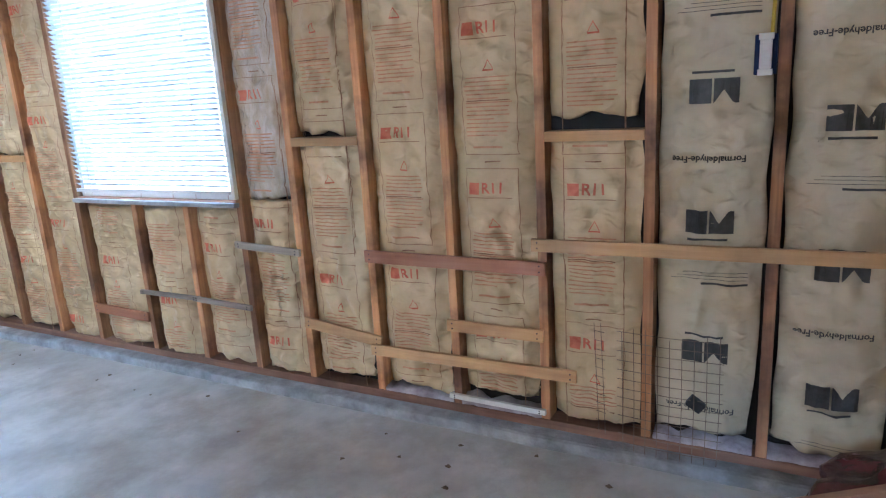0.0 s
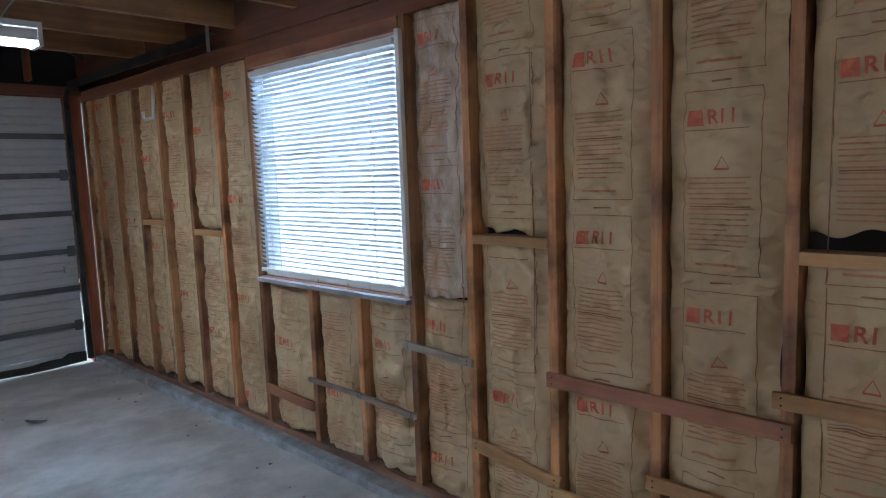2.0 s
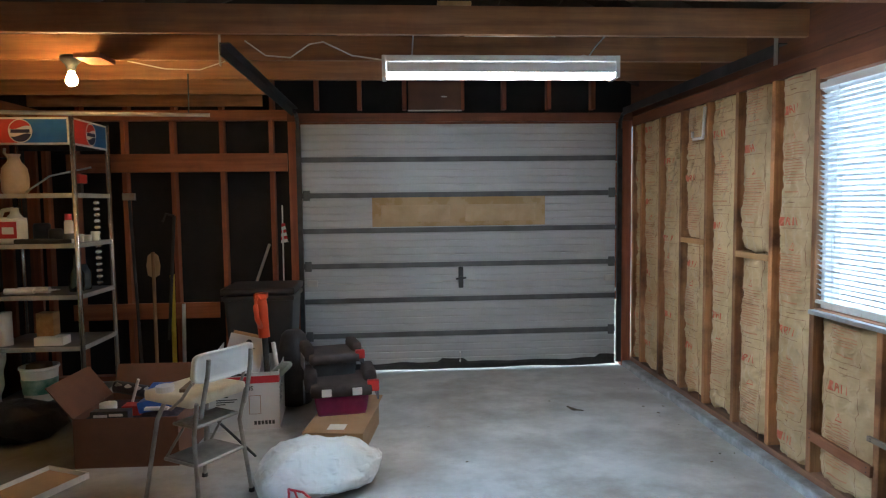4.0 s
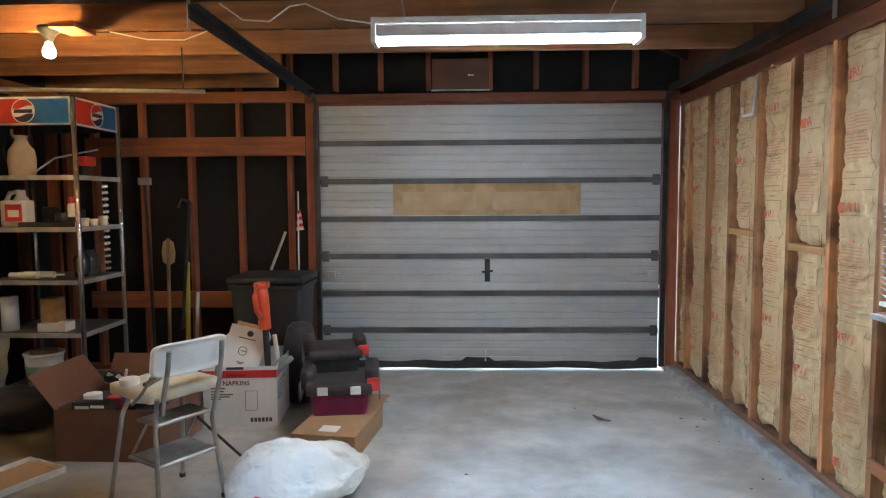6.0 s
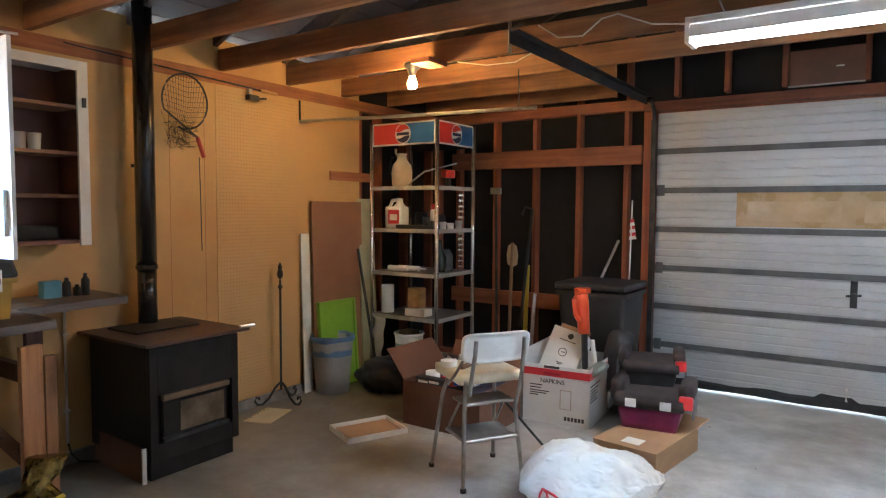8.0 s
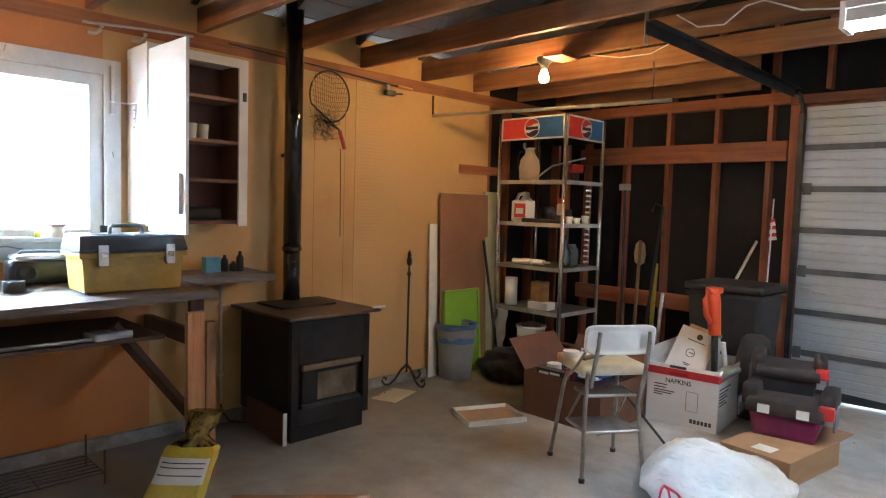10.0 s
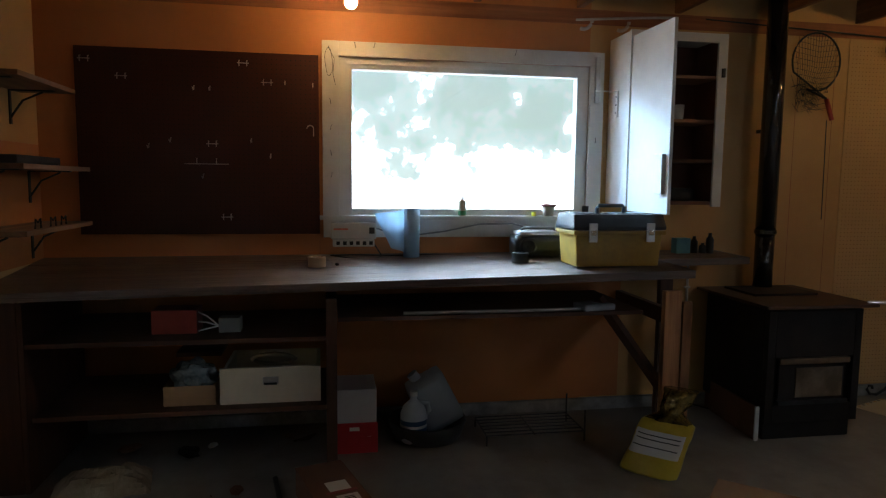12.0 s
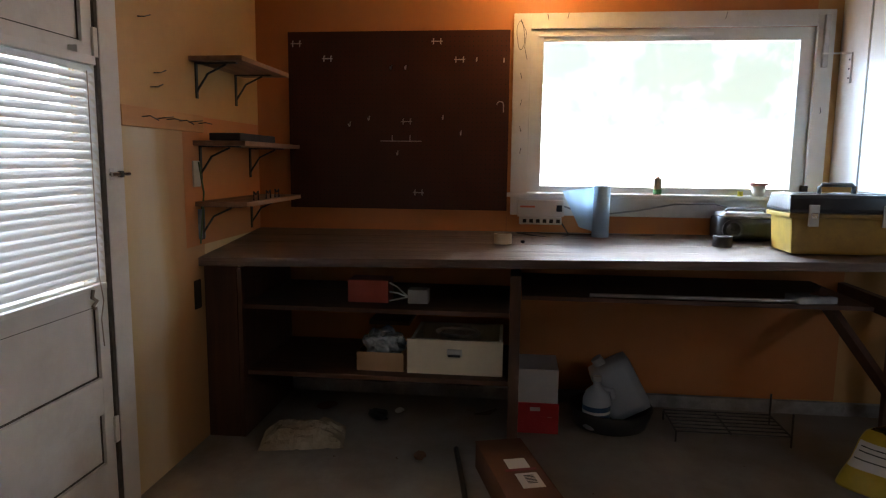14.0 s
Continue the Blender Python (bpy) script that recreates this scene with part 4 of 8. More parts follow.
for s in (-1, 1):
    part("side_skirt", bx(s * 0.072 - 0.004, s * 0.072 + 0.004, -0.642, 0.642, -0.094, -0.036, 0.002), M["white"], fx)
part("diffuser", bm, tube_glow, fx, "glowing white lens")
for y in (-0.655, 0.655):
    part("end_cap", bx(-0.076, 0.076, y - 0.012, y + 0.012, -0.119, 0.0, 0.004), M["white"], fx)
for y in (-0.5, 0.5):
    part("hook_chain", tb([(0, y, 0.0), (-0.06, y, 0.03), (-0.212, y, 0.05)], 0.004, 6), M["steel"], fx)
    part("hook_chain", tb([(0, y, 0.0), (0.16, y, 0.03), (0.364, y, 0.05)], 0.004, 6), M["steel"], fx)
wh = surf("white_cable", (0.6, 0.58, 0.53), (0.72, 0.7, 0.66), 8, 0.5, 0.0)
cab = part("lamp_cable", tb([(2.2, -2.22, 2.345), (2.25, -2.4, 2.36), (2.3, -2.55, 2.42), (2.33, -2.62, 2.40), (2.33, -2.72, 2.33), (2.33, -2.85, 2.34), (2.36, -2.95, 2.41)], 0.004, 6), wh)
tagged(cab, "thin white electric cable looping between joists", "cable")
cab2 = tagged(part("lamp_cable", tb([(1.97, -3.15, 2.385), (1.95, -3.3, 2.34), (1.95, -3.5, 2.345), (1.97, -3.7, 2.385)], 0.0035, 6), wh), "thin white electric cable looping between joists", "cable")
bulb = empty("bulb_lamp", Matrix.Translation((2.10, -3.955, 2.385)), "bare lit incandescent bulb in a dark ceiling holder", "lamp")
part("holder", moved(lathe([(0.05, 0.0), (0.055, -0.012), (0.05, -0.03), (0.03, -0.05), (0.022, -0.075), (0.02, -0.085)][::-1]), Matrix()), M["steel_dark"], bulb, smooth=True)
part("bulb", lathe([(0.001, -0.165), (0.016, -0.162), (0.027, -0.152), (0.031, -0.136), (0.028, -0.118), (0.019, -0.102), (0.014, -0.084)], 20), glow("lit_bulb", (1.0, 0.56, 0.18), 430.0), bulb, "glowing warm bulb", True)
part("box_cover", bx(-0.1, 0.1, 0.06, 0.2, -0.03, 0.0, 0.003), M["stud_y"], bulb)
lit = empty("bulb_lamp", Matrix.Translation((5.735, -4.85, 2.385)), "bare lit incandescent bulb in a holder above the bench", "lamp")
part("holder", lathe([(0.05, 0.0), (0.055, -0.012), (0.05, -0.03), (0.03, -0.05), (0.022, -0.075), (0.02, -0.085)][::-1]), M["steel_dark"], lit, smooth=True)
part("bulb", lathe([(0.001, -0.165), (0.016, -0.162), (0.027, -0.152), (0.031, -0.136), (0.028, -0.118), (0.019, -0.102), (0.014, -0.084)], 20), glow("lit_bench_bulb", (1.0, 0.54, 0.19), 270.0), lit, "glowing warm bulb", True)
tagged(part("loose_board", bx(1.98, 2.4, -1.75, -1.2, H + 0.142, H + 0.16, 0.002), M["white"]), "white board laid across the joists", "board")
tagged(part("loose_board", bx(1.36, 2.6, -1.95, -1.78, H + 0.142, H + 0.162, 0.002), M["board"]), "pale plank laid across the joists", "board")
tagged(part("loose_board", bx(1.3, 2.0, -2.5, -2.15, H + 0.142, H + 0.17, 0.002), M["stud_y"]), "brown plank laid across the joists", "board")
pan = empty("header_box", Matrix.Translation((0.02, -1.81, 2.352)), "brown cardboard panel with white edge above the door", "panel")
part("panel", bx(0, 0.02, -0.235, 0.235, 0.02, 0.27, 0.002), M["card_brown"], pan)
part("white_edge", bx(0.0, 0.03, -0.24, 0.24, 0.01, 0.018), M["white"], pan)
part("tag", bx(0.02, 0.023, 0.06, 0.11, 0.13, 0.14), M["white"], pan)

# ---- garage goods: step chair ----
cream = surf("cream_vinyl", (0.60, 0.53, 0.38), (0.72, 0.66, 0.50), 5, 0.45, 0.15, fine=60, dirt=0.5, dirt_col=(0.32, 0.24, 0.14))
seat_white = surf("white_vinyl", (0.66, 0.66, 0.64), (0.78, 0.78, 0.76), 4, 0.38, 0.08, dirt=0.25, dirt_col=(0.45, 0.43, 0.40))
dull_tube = surf("dull_chrome_tube", (0.24, 0.22, 0.20), (0.42, 0.40, 0.37), 9, 0.38, 0.08, metal=0.85, dirt=0.5, dirt_col=(0.14, 0.09, 0.06))
ch = empty("step_chair", Matrix.Translation((2.455, -3.235, 0)) @ Matrix.Rotation(radians(147), 4, "Z"), "old chrome step-stool chair with cream seat, white back", "chair")
for kx, ky in ((-0.175, -0.19), (0.175, -0.19)):
    part("leg", tb([(kx, ky, 0.006), (kx * 0.86, ky * 0.75, 0.40), (kx * 0.93, ky * 0.98, 0.575)], 0.0115), dull_tube, ch)
for kx, ky in ((-0.195, 0.195), (0.195, 0.195)):
    part("leg", tb([(kx, ky, 0.006), (kx * 0.82, ky * 0.60, 0.45), (kx * 0.72, ky * 0.35, 0.56)], 0.0115), dull_tube, ch)
for kx, ky in ((-0.175, -0.19), (0.175, -0.19), (-0.195, 0.195), (0.195, 0.195)):
    part("rubber_foot", moved(lathe([(0.016, 0.0), (0.016, 0.018), (0.013, 0.022)], 12), Matrix.Translation((kx, ky, 0))), M["rubber"], ch)
part("seat", bx(-0.185, 0.185, -0.165, 0.185, 0.548, 0.605, 0.024), cream, ch, "worn cream vinyl seat", True)
bk = bmesh.new()
ring = []
for k in range(48):
    a = 2 * math.pi * k / 48
    ca, sa = math.cos(a), math.sin(a)
    ring.append((math.copysign(abs(ca) ** 0.32, ca), math.copysign(abs(sa) ** 0.32, sa)))
loops = []
for sx, sz, dy in ((0.02, 0.02, -0.008), (0.6, 0.6, -0.008), (0.93, 0.86, -0.008), (0.955, 0.90, -0.013), (1.0, 1.0, -0.012), (1.0, 1.0, 0.012), (0.9, 0.85, 0.016), (0.5, 0.5, 0.016), (0.02, 0.02, 0.016)):
    loops.append([bk.verts.new((u * sx * 0.192, -0.20 - 0.028 * (1 - (u * sx) ** 2) - 0.15 * (w * sz * 0.078) + dy, 0.752 + w * sz * 0.078)) for u, w in ring])
for q, w in zip(loops, loops[1:]):
    for k in range(48):
        bk.faces.new((q[k], q[(k + 1) % 48], w[(k + 1) % 48], w[k]))
bk.faces.new(loops[0][::-1])
bk.faces.new(loops[-1])
bmesh.ops.recalc_face_normals(bk, faces=bk.faces)
for s in (-1, 1):
    part("back_post", tb([(s * 0.145, -0.19, 0.50), (s * 0.145, -0.222, 0.62), (s * 0.14, -0.245, 0.72), (s * 0.138, -0.255, 0.80)], 0.0115), dull_tube, ch)
part("backrest", bk, seat_white, ch, "white vinyl backrest", True)
for z, y0, y1, w in ((0.43, -0.14, 0.02, 0.125), (0.24, -0.16, 0.08, 0.14)):
    part("step", bx(-w, w, y0, y1, z, z + 0.018, 0.006), dull_tube if z > 0.3 else surf("worn_step", (0.13, 0.115, 0.10), (0.26, 0.24, 0.21), 7, 0.55, 0.1, dirt=0.5), ch)
    part("step_rim", tb([(-w - 0.012, y1, z + 0.009), (-w - 0.012, y0, z + 0.009), (w + 0.012, y0, z + 0.009), (w + 0.012, y1, z + 0.009)], 0.009), dull_tube, ch)
for kx in (-0.17, 0.17):
    part("step_brace", tb([(kx * 0.85, 0.08, 0.25), (kx * 0.8, -0.06, 0.44)], 0.007), dull_tube, ch)
    part("arm_link", tb([(kx * 1.02, -0.17, 0.68), (kx * 1.15, -0.12, 0.60), (kx * 1.1, -0.02, 0.53)], 0.008), dull_tube, ch)
tl = empty("hand_tools", Matrix.Translation((2.42, -3.27, 0.606)) @ Matrix.Rotation(radians(165), 4, "Z"), "brown leather strap and small tools on the seat", "tools")
part("strap", bx(-0.17, 0.12, -0.02, 0.012, 0.0, 0.018, 0.006, Matrix.Rotation(0.25, 4, "Z")), surf("leather", (0.10, 0.06, 0.035), (0.2, 0.13, 0.08), 9, 0.6, 0.3), tl)
part("clamp", tb([(0.05, 0.03, 0.012), (0.1, 0.06, 0.016), (0.15, 0.05, 0.012)], 0.012), M["steel_dark"], tl)
part("tape_reel", moved(lathe([(0.02, 0), (0.045, 0.0), (0.045, 0.03), (0.02, 0.03)], 20), Matrix.Translation((-0.15, 0.06, 0))), M["white"], tl)
rod = tagged(part("metal_rod", tb([(1.93, -3.06, 0.008), (2.16, -3.30, 0.40)], 0.008), M["steel_dark"]), "thin dark metal rod leaning on the chair", "rod")


# ---- cardboard boxes ----
def open_box(name, m, w, d, h, mat, label, flaps=(), t=0.006, lid=False):
    """Corner at the origin, w along x, d along y. flaps: (side, angle outwards, length)."""
    th = empty(name, m, label, "box")
    part("bottom", bx(0, w, 0, d, 0, t), mat, th)
    for a in ((0, w, 0, t), (0, w, d - t, d), (0, t, t, d - t), (w - t, w, t, d - t)):
        part("side_panel", bx(*a, t, h, 0.0015), mat, th)
    if lid:
        part("lid", bx(-0.002, w + 0.002, -0.002, d + 0.002, h, h + t, 0.0015), mat, th)
    for side, ang, ln in flaps:
        if side in "fb":
            y = 0 if side == "f" else d
            s = -1 if side == "f" else 1
            m2 = Matrix.Translation((0, y, h)) @ Matrix.Rotation(radians(ang) * -s, 4, "X")
            part("flap", bx(0.004, w - 0.004, -t / 2, t / 2, 0, ln, 0.001, m2), mat, th)
        else:
            x = 0 if side == "l" else w
            s = -1 if side == "l" else 1
            m2 = Matrix.Translation((x, 0, h)) @ Matrix.Rotation(radians(ang) * s, 4, "Y")
            part("flap", bx(-t / 2, t / 2, 0.004, d - 0.004, 0, ln, 0.001, m2), mat, th)
    return th


def at(x, y, z=0, deg=0):
    return Matrix.Translation((x, y, z)) @ Matrix.Rotation(radians(deg), 4, "Z")


big = open_box("moving_box", at(2.0, -4.10, 0, 89), 0.61, 0.54, 0.30, M["card_brown"], "large open brown cardboard box full of odds and ends", (("l", 38, 0.24), ("b", 30, 0.2)))
junk = empty("box_contents", at(1.74, -3.80, 0.215, 89), "jumble of tools, cloth and packets in the box", "clutter")
part("cloth", bx(-0.27, 0.27, -0.22, 0.22, -0.03, 0.06, 0.03), surf("dark_print_cloth", (0.02, 0.02, 0.03), (0.09, 0.08, 0.11), 22, 0.9, 0.4), junk, "dark patterned cloth", True)
blue_pk = surf("blue_packet", (0.015, 0.07, 0.38), (0.04, 0.14, 0.55), 6, 0.3, 0.05)
part("blue_packet", bx(0.06, 0.26, -0.16, 0.0, 0.06, 0.13, 0.01, Matrix.Rotation(-0.2, 4, "Y")), blue_pk, junk)
part("blue_packet", bx(0.02, 0.20, 0.04, 0.18, 0.08, 0.16, 0.01, Matrix.Rotation(0.15, 4, "X")), blue_pk, junk)
part("white_packet", bx(0.09, 0.23, -0.19, -0.12, 0.10, 0.118, 0.004), M["white"], junk)
bp = part("black_packet", bx(-0.20, 0.02, -0.25, -0.18, 0.0, 0.12, 0.006), surf("black_carton", (0.015, 0.015, 0.015), (0.04, 0.04, 0.04), 5, 0.4, 0.0), junk)
for k, (x0, x1, z) in enumerate(((-0.18, -0.10, 0.085), (-0.09, -0.01, 0.09), (-0.17, -0.06, 0.055), (-0.05, 0.0, 0.05), (-0.16, -0.03, 0.025))):
    part("print_bar", bx(x0, x1, -0.2515, -0.2503, z, z + 0.016), M["white"], bp)
part("red_packet", bx(-0.06, 0.05, -0.15, -0.06, 0.06, 0.12, 0.006), surf("red_carton", (0.40, 0.03, 0.025), (0.5, 0.06, 0.05), 5, 0.4, 0.0), junk)
part("hammer_handle", tb([(-0.1, 0.1, 0.06), (-0.02, 0.02, 0.24)], 0.009), M["white"], junk)
part("tape_roll", moved(lathe([(0.022, 0), (0.05, 0), (0.05, 0.045), (0.022, 0.045)], 20), Matrix.Translation((-0.15, -0.12, 0.09))), M["white"], junk)
sleeve = part("printed_sleeve", tb([(-0.24, 0.20, 0.15), (0.0, 0.15, 0.12), (0.24, 0.08, 0.11)], 0.04, 14), surf("dark_sleeve", (0.012, 0.012, 0.02), (0.04, 0.035, 0.05), 9, 0.7, 0.2), junk, "dark rolled sleeve with white pattern", True)
for k in range(7):
    f = (k + 0.5) / 7
    part("sleeve_mark", moved(bx(-0.018, 0.018, -0.002, 0.002, -0.016, 0.016, 0.001), Matrix.Translation((-0.24 + 0.48 * f, 0.20 - 0.12 * f - 0.036, 0.15 - 0.04 * f + 0.022)) @ Matrix.Rotation(0.5, 4, "X") @ Matrix.Rotation(0.7 * (-1) ** k, 4, "Y")), M["white"], sleeve)

box_white = surf("white_carton", (0.60, 0.59, 0.57), (0.70, 0.69, 0.67), 3, 0.6, 0.06, dirt=0.2, dirt_col=(0.45, 0.42, 0.38))
red_ink = surf("carton_red_ink", (0.50, 0.02, 0.03), (0.58, 0.04, 0.05), 5, 0.5, 0.0)
nap = open_box("napkin_carton", at(1.41, -3.0, 0, 185), 0.60, 0.47, 0.40, box_white, "open white napkin carton with red stripes and black print", (("b", -8, 0.1),))
# side towards +x of the room is the local left side; the other seen side is the local front
part("red_stripe", bx(-0.0015, -0.0003, 0.0, 0.47, 0.325, 0.375), red_ink, nap)
part("red_stripe", bx(0.0, 0.60, -0.0015, -0.0003, 0.325, 0.375), red_ink, nap)


def print_on(me, parent, m):
    return piece("printed_word", me, parent, m)


nk = words("NAPKINS", 0.042, "ink_black")
print_on(nk, nap, Matrix.Translation((-0.002, 0.345, 0.278)) @ Matrix.Rotation(radians(-90), 4, "Z") @ Matrix.Rotation(radians(90), 4, "X"))
for k, (a, b, z) in enumerate(((0.33, 0.42, 0.255), (0.34, 0.42, 0.235), (0.28, 0.42, 0.215), (0.3, 0.42, 0.2), (0.36, 0.42, 0.185))):
    part("print_bar", bx(-0.0015, -0.0003, a, b, z, z + 0.007), M["ink_black"], nap)
part("print_bar", bx(-0.0025, -0.0016, 0.20, 0.32, 0.335, 0.352), surf("dark_red_ink", (0.3, 0.01, 0.02), (0.36, 0.02, 0.03), 5, 0.5, 0.0), nap)
part("print_bar", bx(-0.0015, -0.0003, 0.21, 0.32, 0.38, 0.397), M["ink_black"], nap)
for a in (0.125, 0.20):
    part("dispenser_print", bx(-0.0015, -0.0003, a, a + 0.004, 0.11, 0.24), M["ink_line"], nap)
for z in (0.11, 0.238):
    part("dispenser_print", bx(-0.0015, -0.0003, 0.125, 0.204, z, z + 0.003), M["ink_line"], nap)
for k in range(6):
    part("symbol_print", bx(-0.0015, -0.0003, 0.035 + k * 0.024, 0.053 + k * 0.024, 0.035, 0.062), M["ink_black"], nap)
for k, (a, b, z) in enumerate(((0.02, 0.25, 0.275), (0.02, 0.2, 0.25), (0.02, 0.17, 0.23), (0.02, 0.19, 0.21), (0.02, 0.15, 0.19), (0.02, 0.18, 0.17))):
    part("print_bar", bx(a, b, -0.0015, -0.0003, z, z + 0.009), M["ink_black"], nap)
inner = empty("white_carton", Matrix.Translation((1.22, -3.36, 0.17)) @ Matrix.Rotation(radians(6), 4, "Z") @ Matrix.Rotation(radians(-15), 4, "X") @ Matrix.Rotation(radians(-24), 4, "Y"), "slanting opened white carton standing in the napkin box", "box")
part("carton_body", bx(-0.09, 0.09, -0.13, 0.13, 0.0, 0.44, 0.004), box_white, inner)
part("flap", bx(-0.089, -0.086, -0.13, 0.10, 0.44, 0.50, 0.001), M["card"], inner)
part("print_dot", moved(lathe([(0.021, 0.0), (0.021, 0.0012)], 20), Matrix.Translation((0.0905, 0.01, 0.395)) @ Matrix.Rotation(radians(90), 4, "Y")), M["ink_black"], inner)
part("print_ring", moved(lathe([(0.026, 0.0), (0.026, 0.0012), (0.031, 0.0012), (0.031, 0.0), (0.026, 0.0)], 20, False), Matrix.Translation((0.0905, -0.005, 0.27)) @ Matrix.Rotation(radians(90), 4, "Y")), M["ink_black"], inner)
for z, w in ((0.355, 0.12), (0.268, 0.03), (0.19, 0.05), (0.18, 0.03)):
    part("print_bar", bx(0.0903, 0.0912, -w / 2, w / 2, z, z + 0.006), M["ink_black"], inner)
trim = empty("string_trimmer", Matrix.Translation((1.20, -3.13, 0.40)), "orange-red and black garden blower standing in the box", "garden tool")
orange = surf("orange_plastic", (0.62, 0.06, 0.015), (0.74, 0.10, 0.03), 6, 0.35, 0.03)
part("shaft", tb([(0.0, 0.02, -0.25), (0.0, 0.0, 0.25)], 0.022, 12), M["rubber"], trim)
hb = bmesh.new()
tube(hb, [(0, 0, 0.2), (0.0, -0.005, 0.26), (0.0, -0.01, 0.33), (0.01, -0.012, 0.42), (0.02, -0.02, 0.48)], 0.04, 14, True, 0.045)
part("motor_housing", hb, orange, trim, "orange moulded housing", True)
part("grip", tb([(0.02, -0.02, 0.47), (0.07, -0.03, 0.5), (0.1, -0.035, 0.44), (0.08, -0.03, 0.34), (0.03, -0.015, 0.28)], 0.018, 10), orange, trim, "", True)
part("battery", bx(-0.04, 0.05, -0.06, 0.03, 0.48, 0.52, 0.01), orange, trim)
part("white_tube", tb([(-0.02, 0.10, -0.2), (0.0, 0.06, 0.16)], 0.016, 10), M["white"], trim)
part("guard", moved(lathe([(0.09, 0), (0.1, 0.01), (0.1, 0.03), (0.06, 0.07)], 20), Matrix.Translation((0.06, 0.13, -0.06)) @ Matrix.Rotation(0.7, 4, "X")), surf("green_grey_plastic", (0.16, 0.18, 0.15), (0.26, 0.28, 0.24), 7, 0.5, 0.1), trim)

flat = open_box("flat_carton", at(1.975, -2.40, 0, 172), 0.60, 0.38, 0.135, M["card"], "flat closed brown cardboard carton with white label", (("r", 88, 0.2),), lid=True)
part("shipping_label", bx(-0.0016, -0.0003, 0.05, 0.15, 0.045, 0.095), M["white"], flat)
for k in range(3):
    part("print_bar", bx(-0.0024, -0.0017, 0.06, 0.14 - 0.02 * k, 0.083 - 0.012 * k, 0.088 - 0.012 * k), M["ink_black"], flat)
part("tape_patch", bx(0.06, 0.16, 0.13, 0.24, 0.1415, 0.1425), M["white"], flat)


def booster(m, label, shell, tabs=True):
    th = empty("booster_seat", m, label, "car seat", "stacked child booster seats")
    dk = surf("brown_black_fabric", (0.022, 0.017, 0.016), (0.055, 0.042, 0.04), 12, 0.85, 0.25)
    sh = bmesh.new()
    box(sh, -0.20, 0.20, -0.22, 0.22, 0.0, 0.145, 0.04)
    for v in sh.verts:
        v.co.x *= 0.80 + 0.9 * v.co.z
        v.co.y *= 0.86 + 0.7 * v.co.z
    part("shell", sh, shell, th, "", True)
    cs = bmesh.new()
    box(cs, -0.205, 0.205, -0.21, 0.225, 0.135, 0.215, 0.038)
    part("cushion", cs, dk, th, "dark quilted cushion", True)
    for s in (-1, 1):
        ar = bmesh.new()
        box(ar, s * 0.20 - 0.045, s * 0.20 + 0.045, -0.20, 0.13, 0.15, 0.28, 0.042)
        part("armrest", ar, dk, th, "", True)
        part("arm_side", bx(s * 0.246 - 0.006, s * 0.246 + 0.006, -0.05, 0.16, 0.09, 0.20, 0.005), surf("grey_plastic", (0.10, 0.11, 0.12), (0.17, 0.18, 0.2), 6, 0.45, 0.05), th)
        if tabs:
            part("cup_tab", bx(s * 0.10 - 0.032, s * 0.10 + 0.032, 0.226, 0.238, 0.15, 0.20, 0.006), M["white"], th)
    part("belt_guide", bx(-0.25, -0.17, 0.16, 0.215, 0.16, 0.235, 0.018), surf("red_plastic", (0.5, 0.02, 0.02), (0.62, 0.04, 0.04), 6, 0.35, 0.02), th)
    return th


magenta = surf("magenta_plastic", (0.14, 0.006, 0.065), (0.26, 0.02, 0.12), 5, 0.35, 0.05)
black_pl = surf("black_plastic", (0.015, 0.015, 0.016), (0.04, 0.04, 0.042), 6, 0.45, 0.08)
booster(at(1.42, -2.58, 0.133, -82), "black child booster seat with magenta shell on a carton", magenta)
booster(at(1.20, -2.66, 0.315, -75) @ Matrix.Scale(0.85, 4), "dark brown child booster seat stacked on another", black_pl, False)
pot = tagged(part("dark_bag", moved(lathe([(0.08, 0), (0.13, 0.02), (0.14, 0.2), (0.12, 0.42), (0.09, 0.55), (0.06, 0.58)], 18), at(0.86, -2.98, 0)), surf("dark_nylon", (0.015, 0.014, 0.015), (0.05, 0.045, 0.045), 8, 0.6, 0.4), smooth=True), "dark nylon bag standing behind the booster seats", "bag")


def sack():
    bm = bmesh.new()
    bmesh.ops.create_uvsphere(bm, u_segments=64, v_segments=40, radius=1.0)
    for v in bm.verts:
        x, y, z = v.co
        def se(a, p):
            return math.copysign(abs(a) ** p, a)
        x, y = se(x, 0.62), se(y, 0.62)
        r = math.hypot(x, y)
        pz = (1 - min(1, max(abs(x), abs(y))) ** 2.6)
        zz = (0.185 if z > 0 else 0.06) * math.copysign(max(abs(z) ** 0.8, 0), z) * (0.3 + 0.7 * pz)
        nn = noise.noise(Vector((x * 2.4, y * 2.4, z * 2))) * 0.034 + noise.noise(Vector((x * 7, y * 5, z * 5 + 3))) * 0.016 + abs(noise.noise(Vector((x * 15 + y * 5, y * 13, z * 9)))) * 0.009
        zz *= 1.12 - 0.34 * y if z > 0 else 1.0
        tip = max(0.0, y) ** 2
        v.co = (x * 0.235 * (1 - 0.5 * tip) - 0.05 * tip, y * 0.36, max(0.0, 0.062 + 0.05 * tip * tip + zz + nn * (1 if z > -0.4 else 0.2)))
    return bm


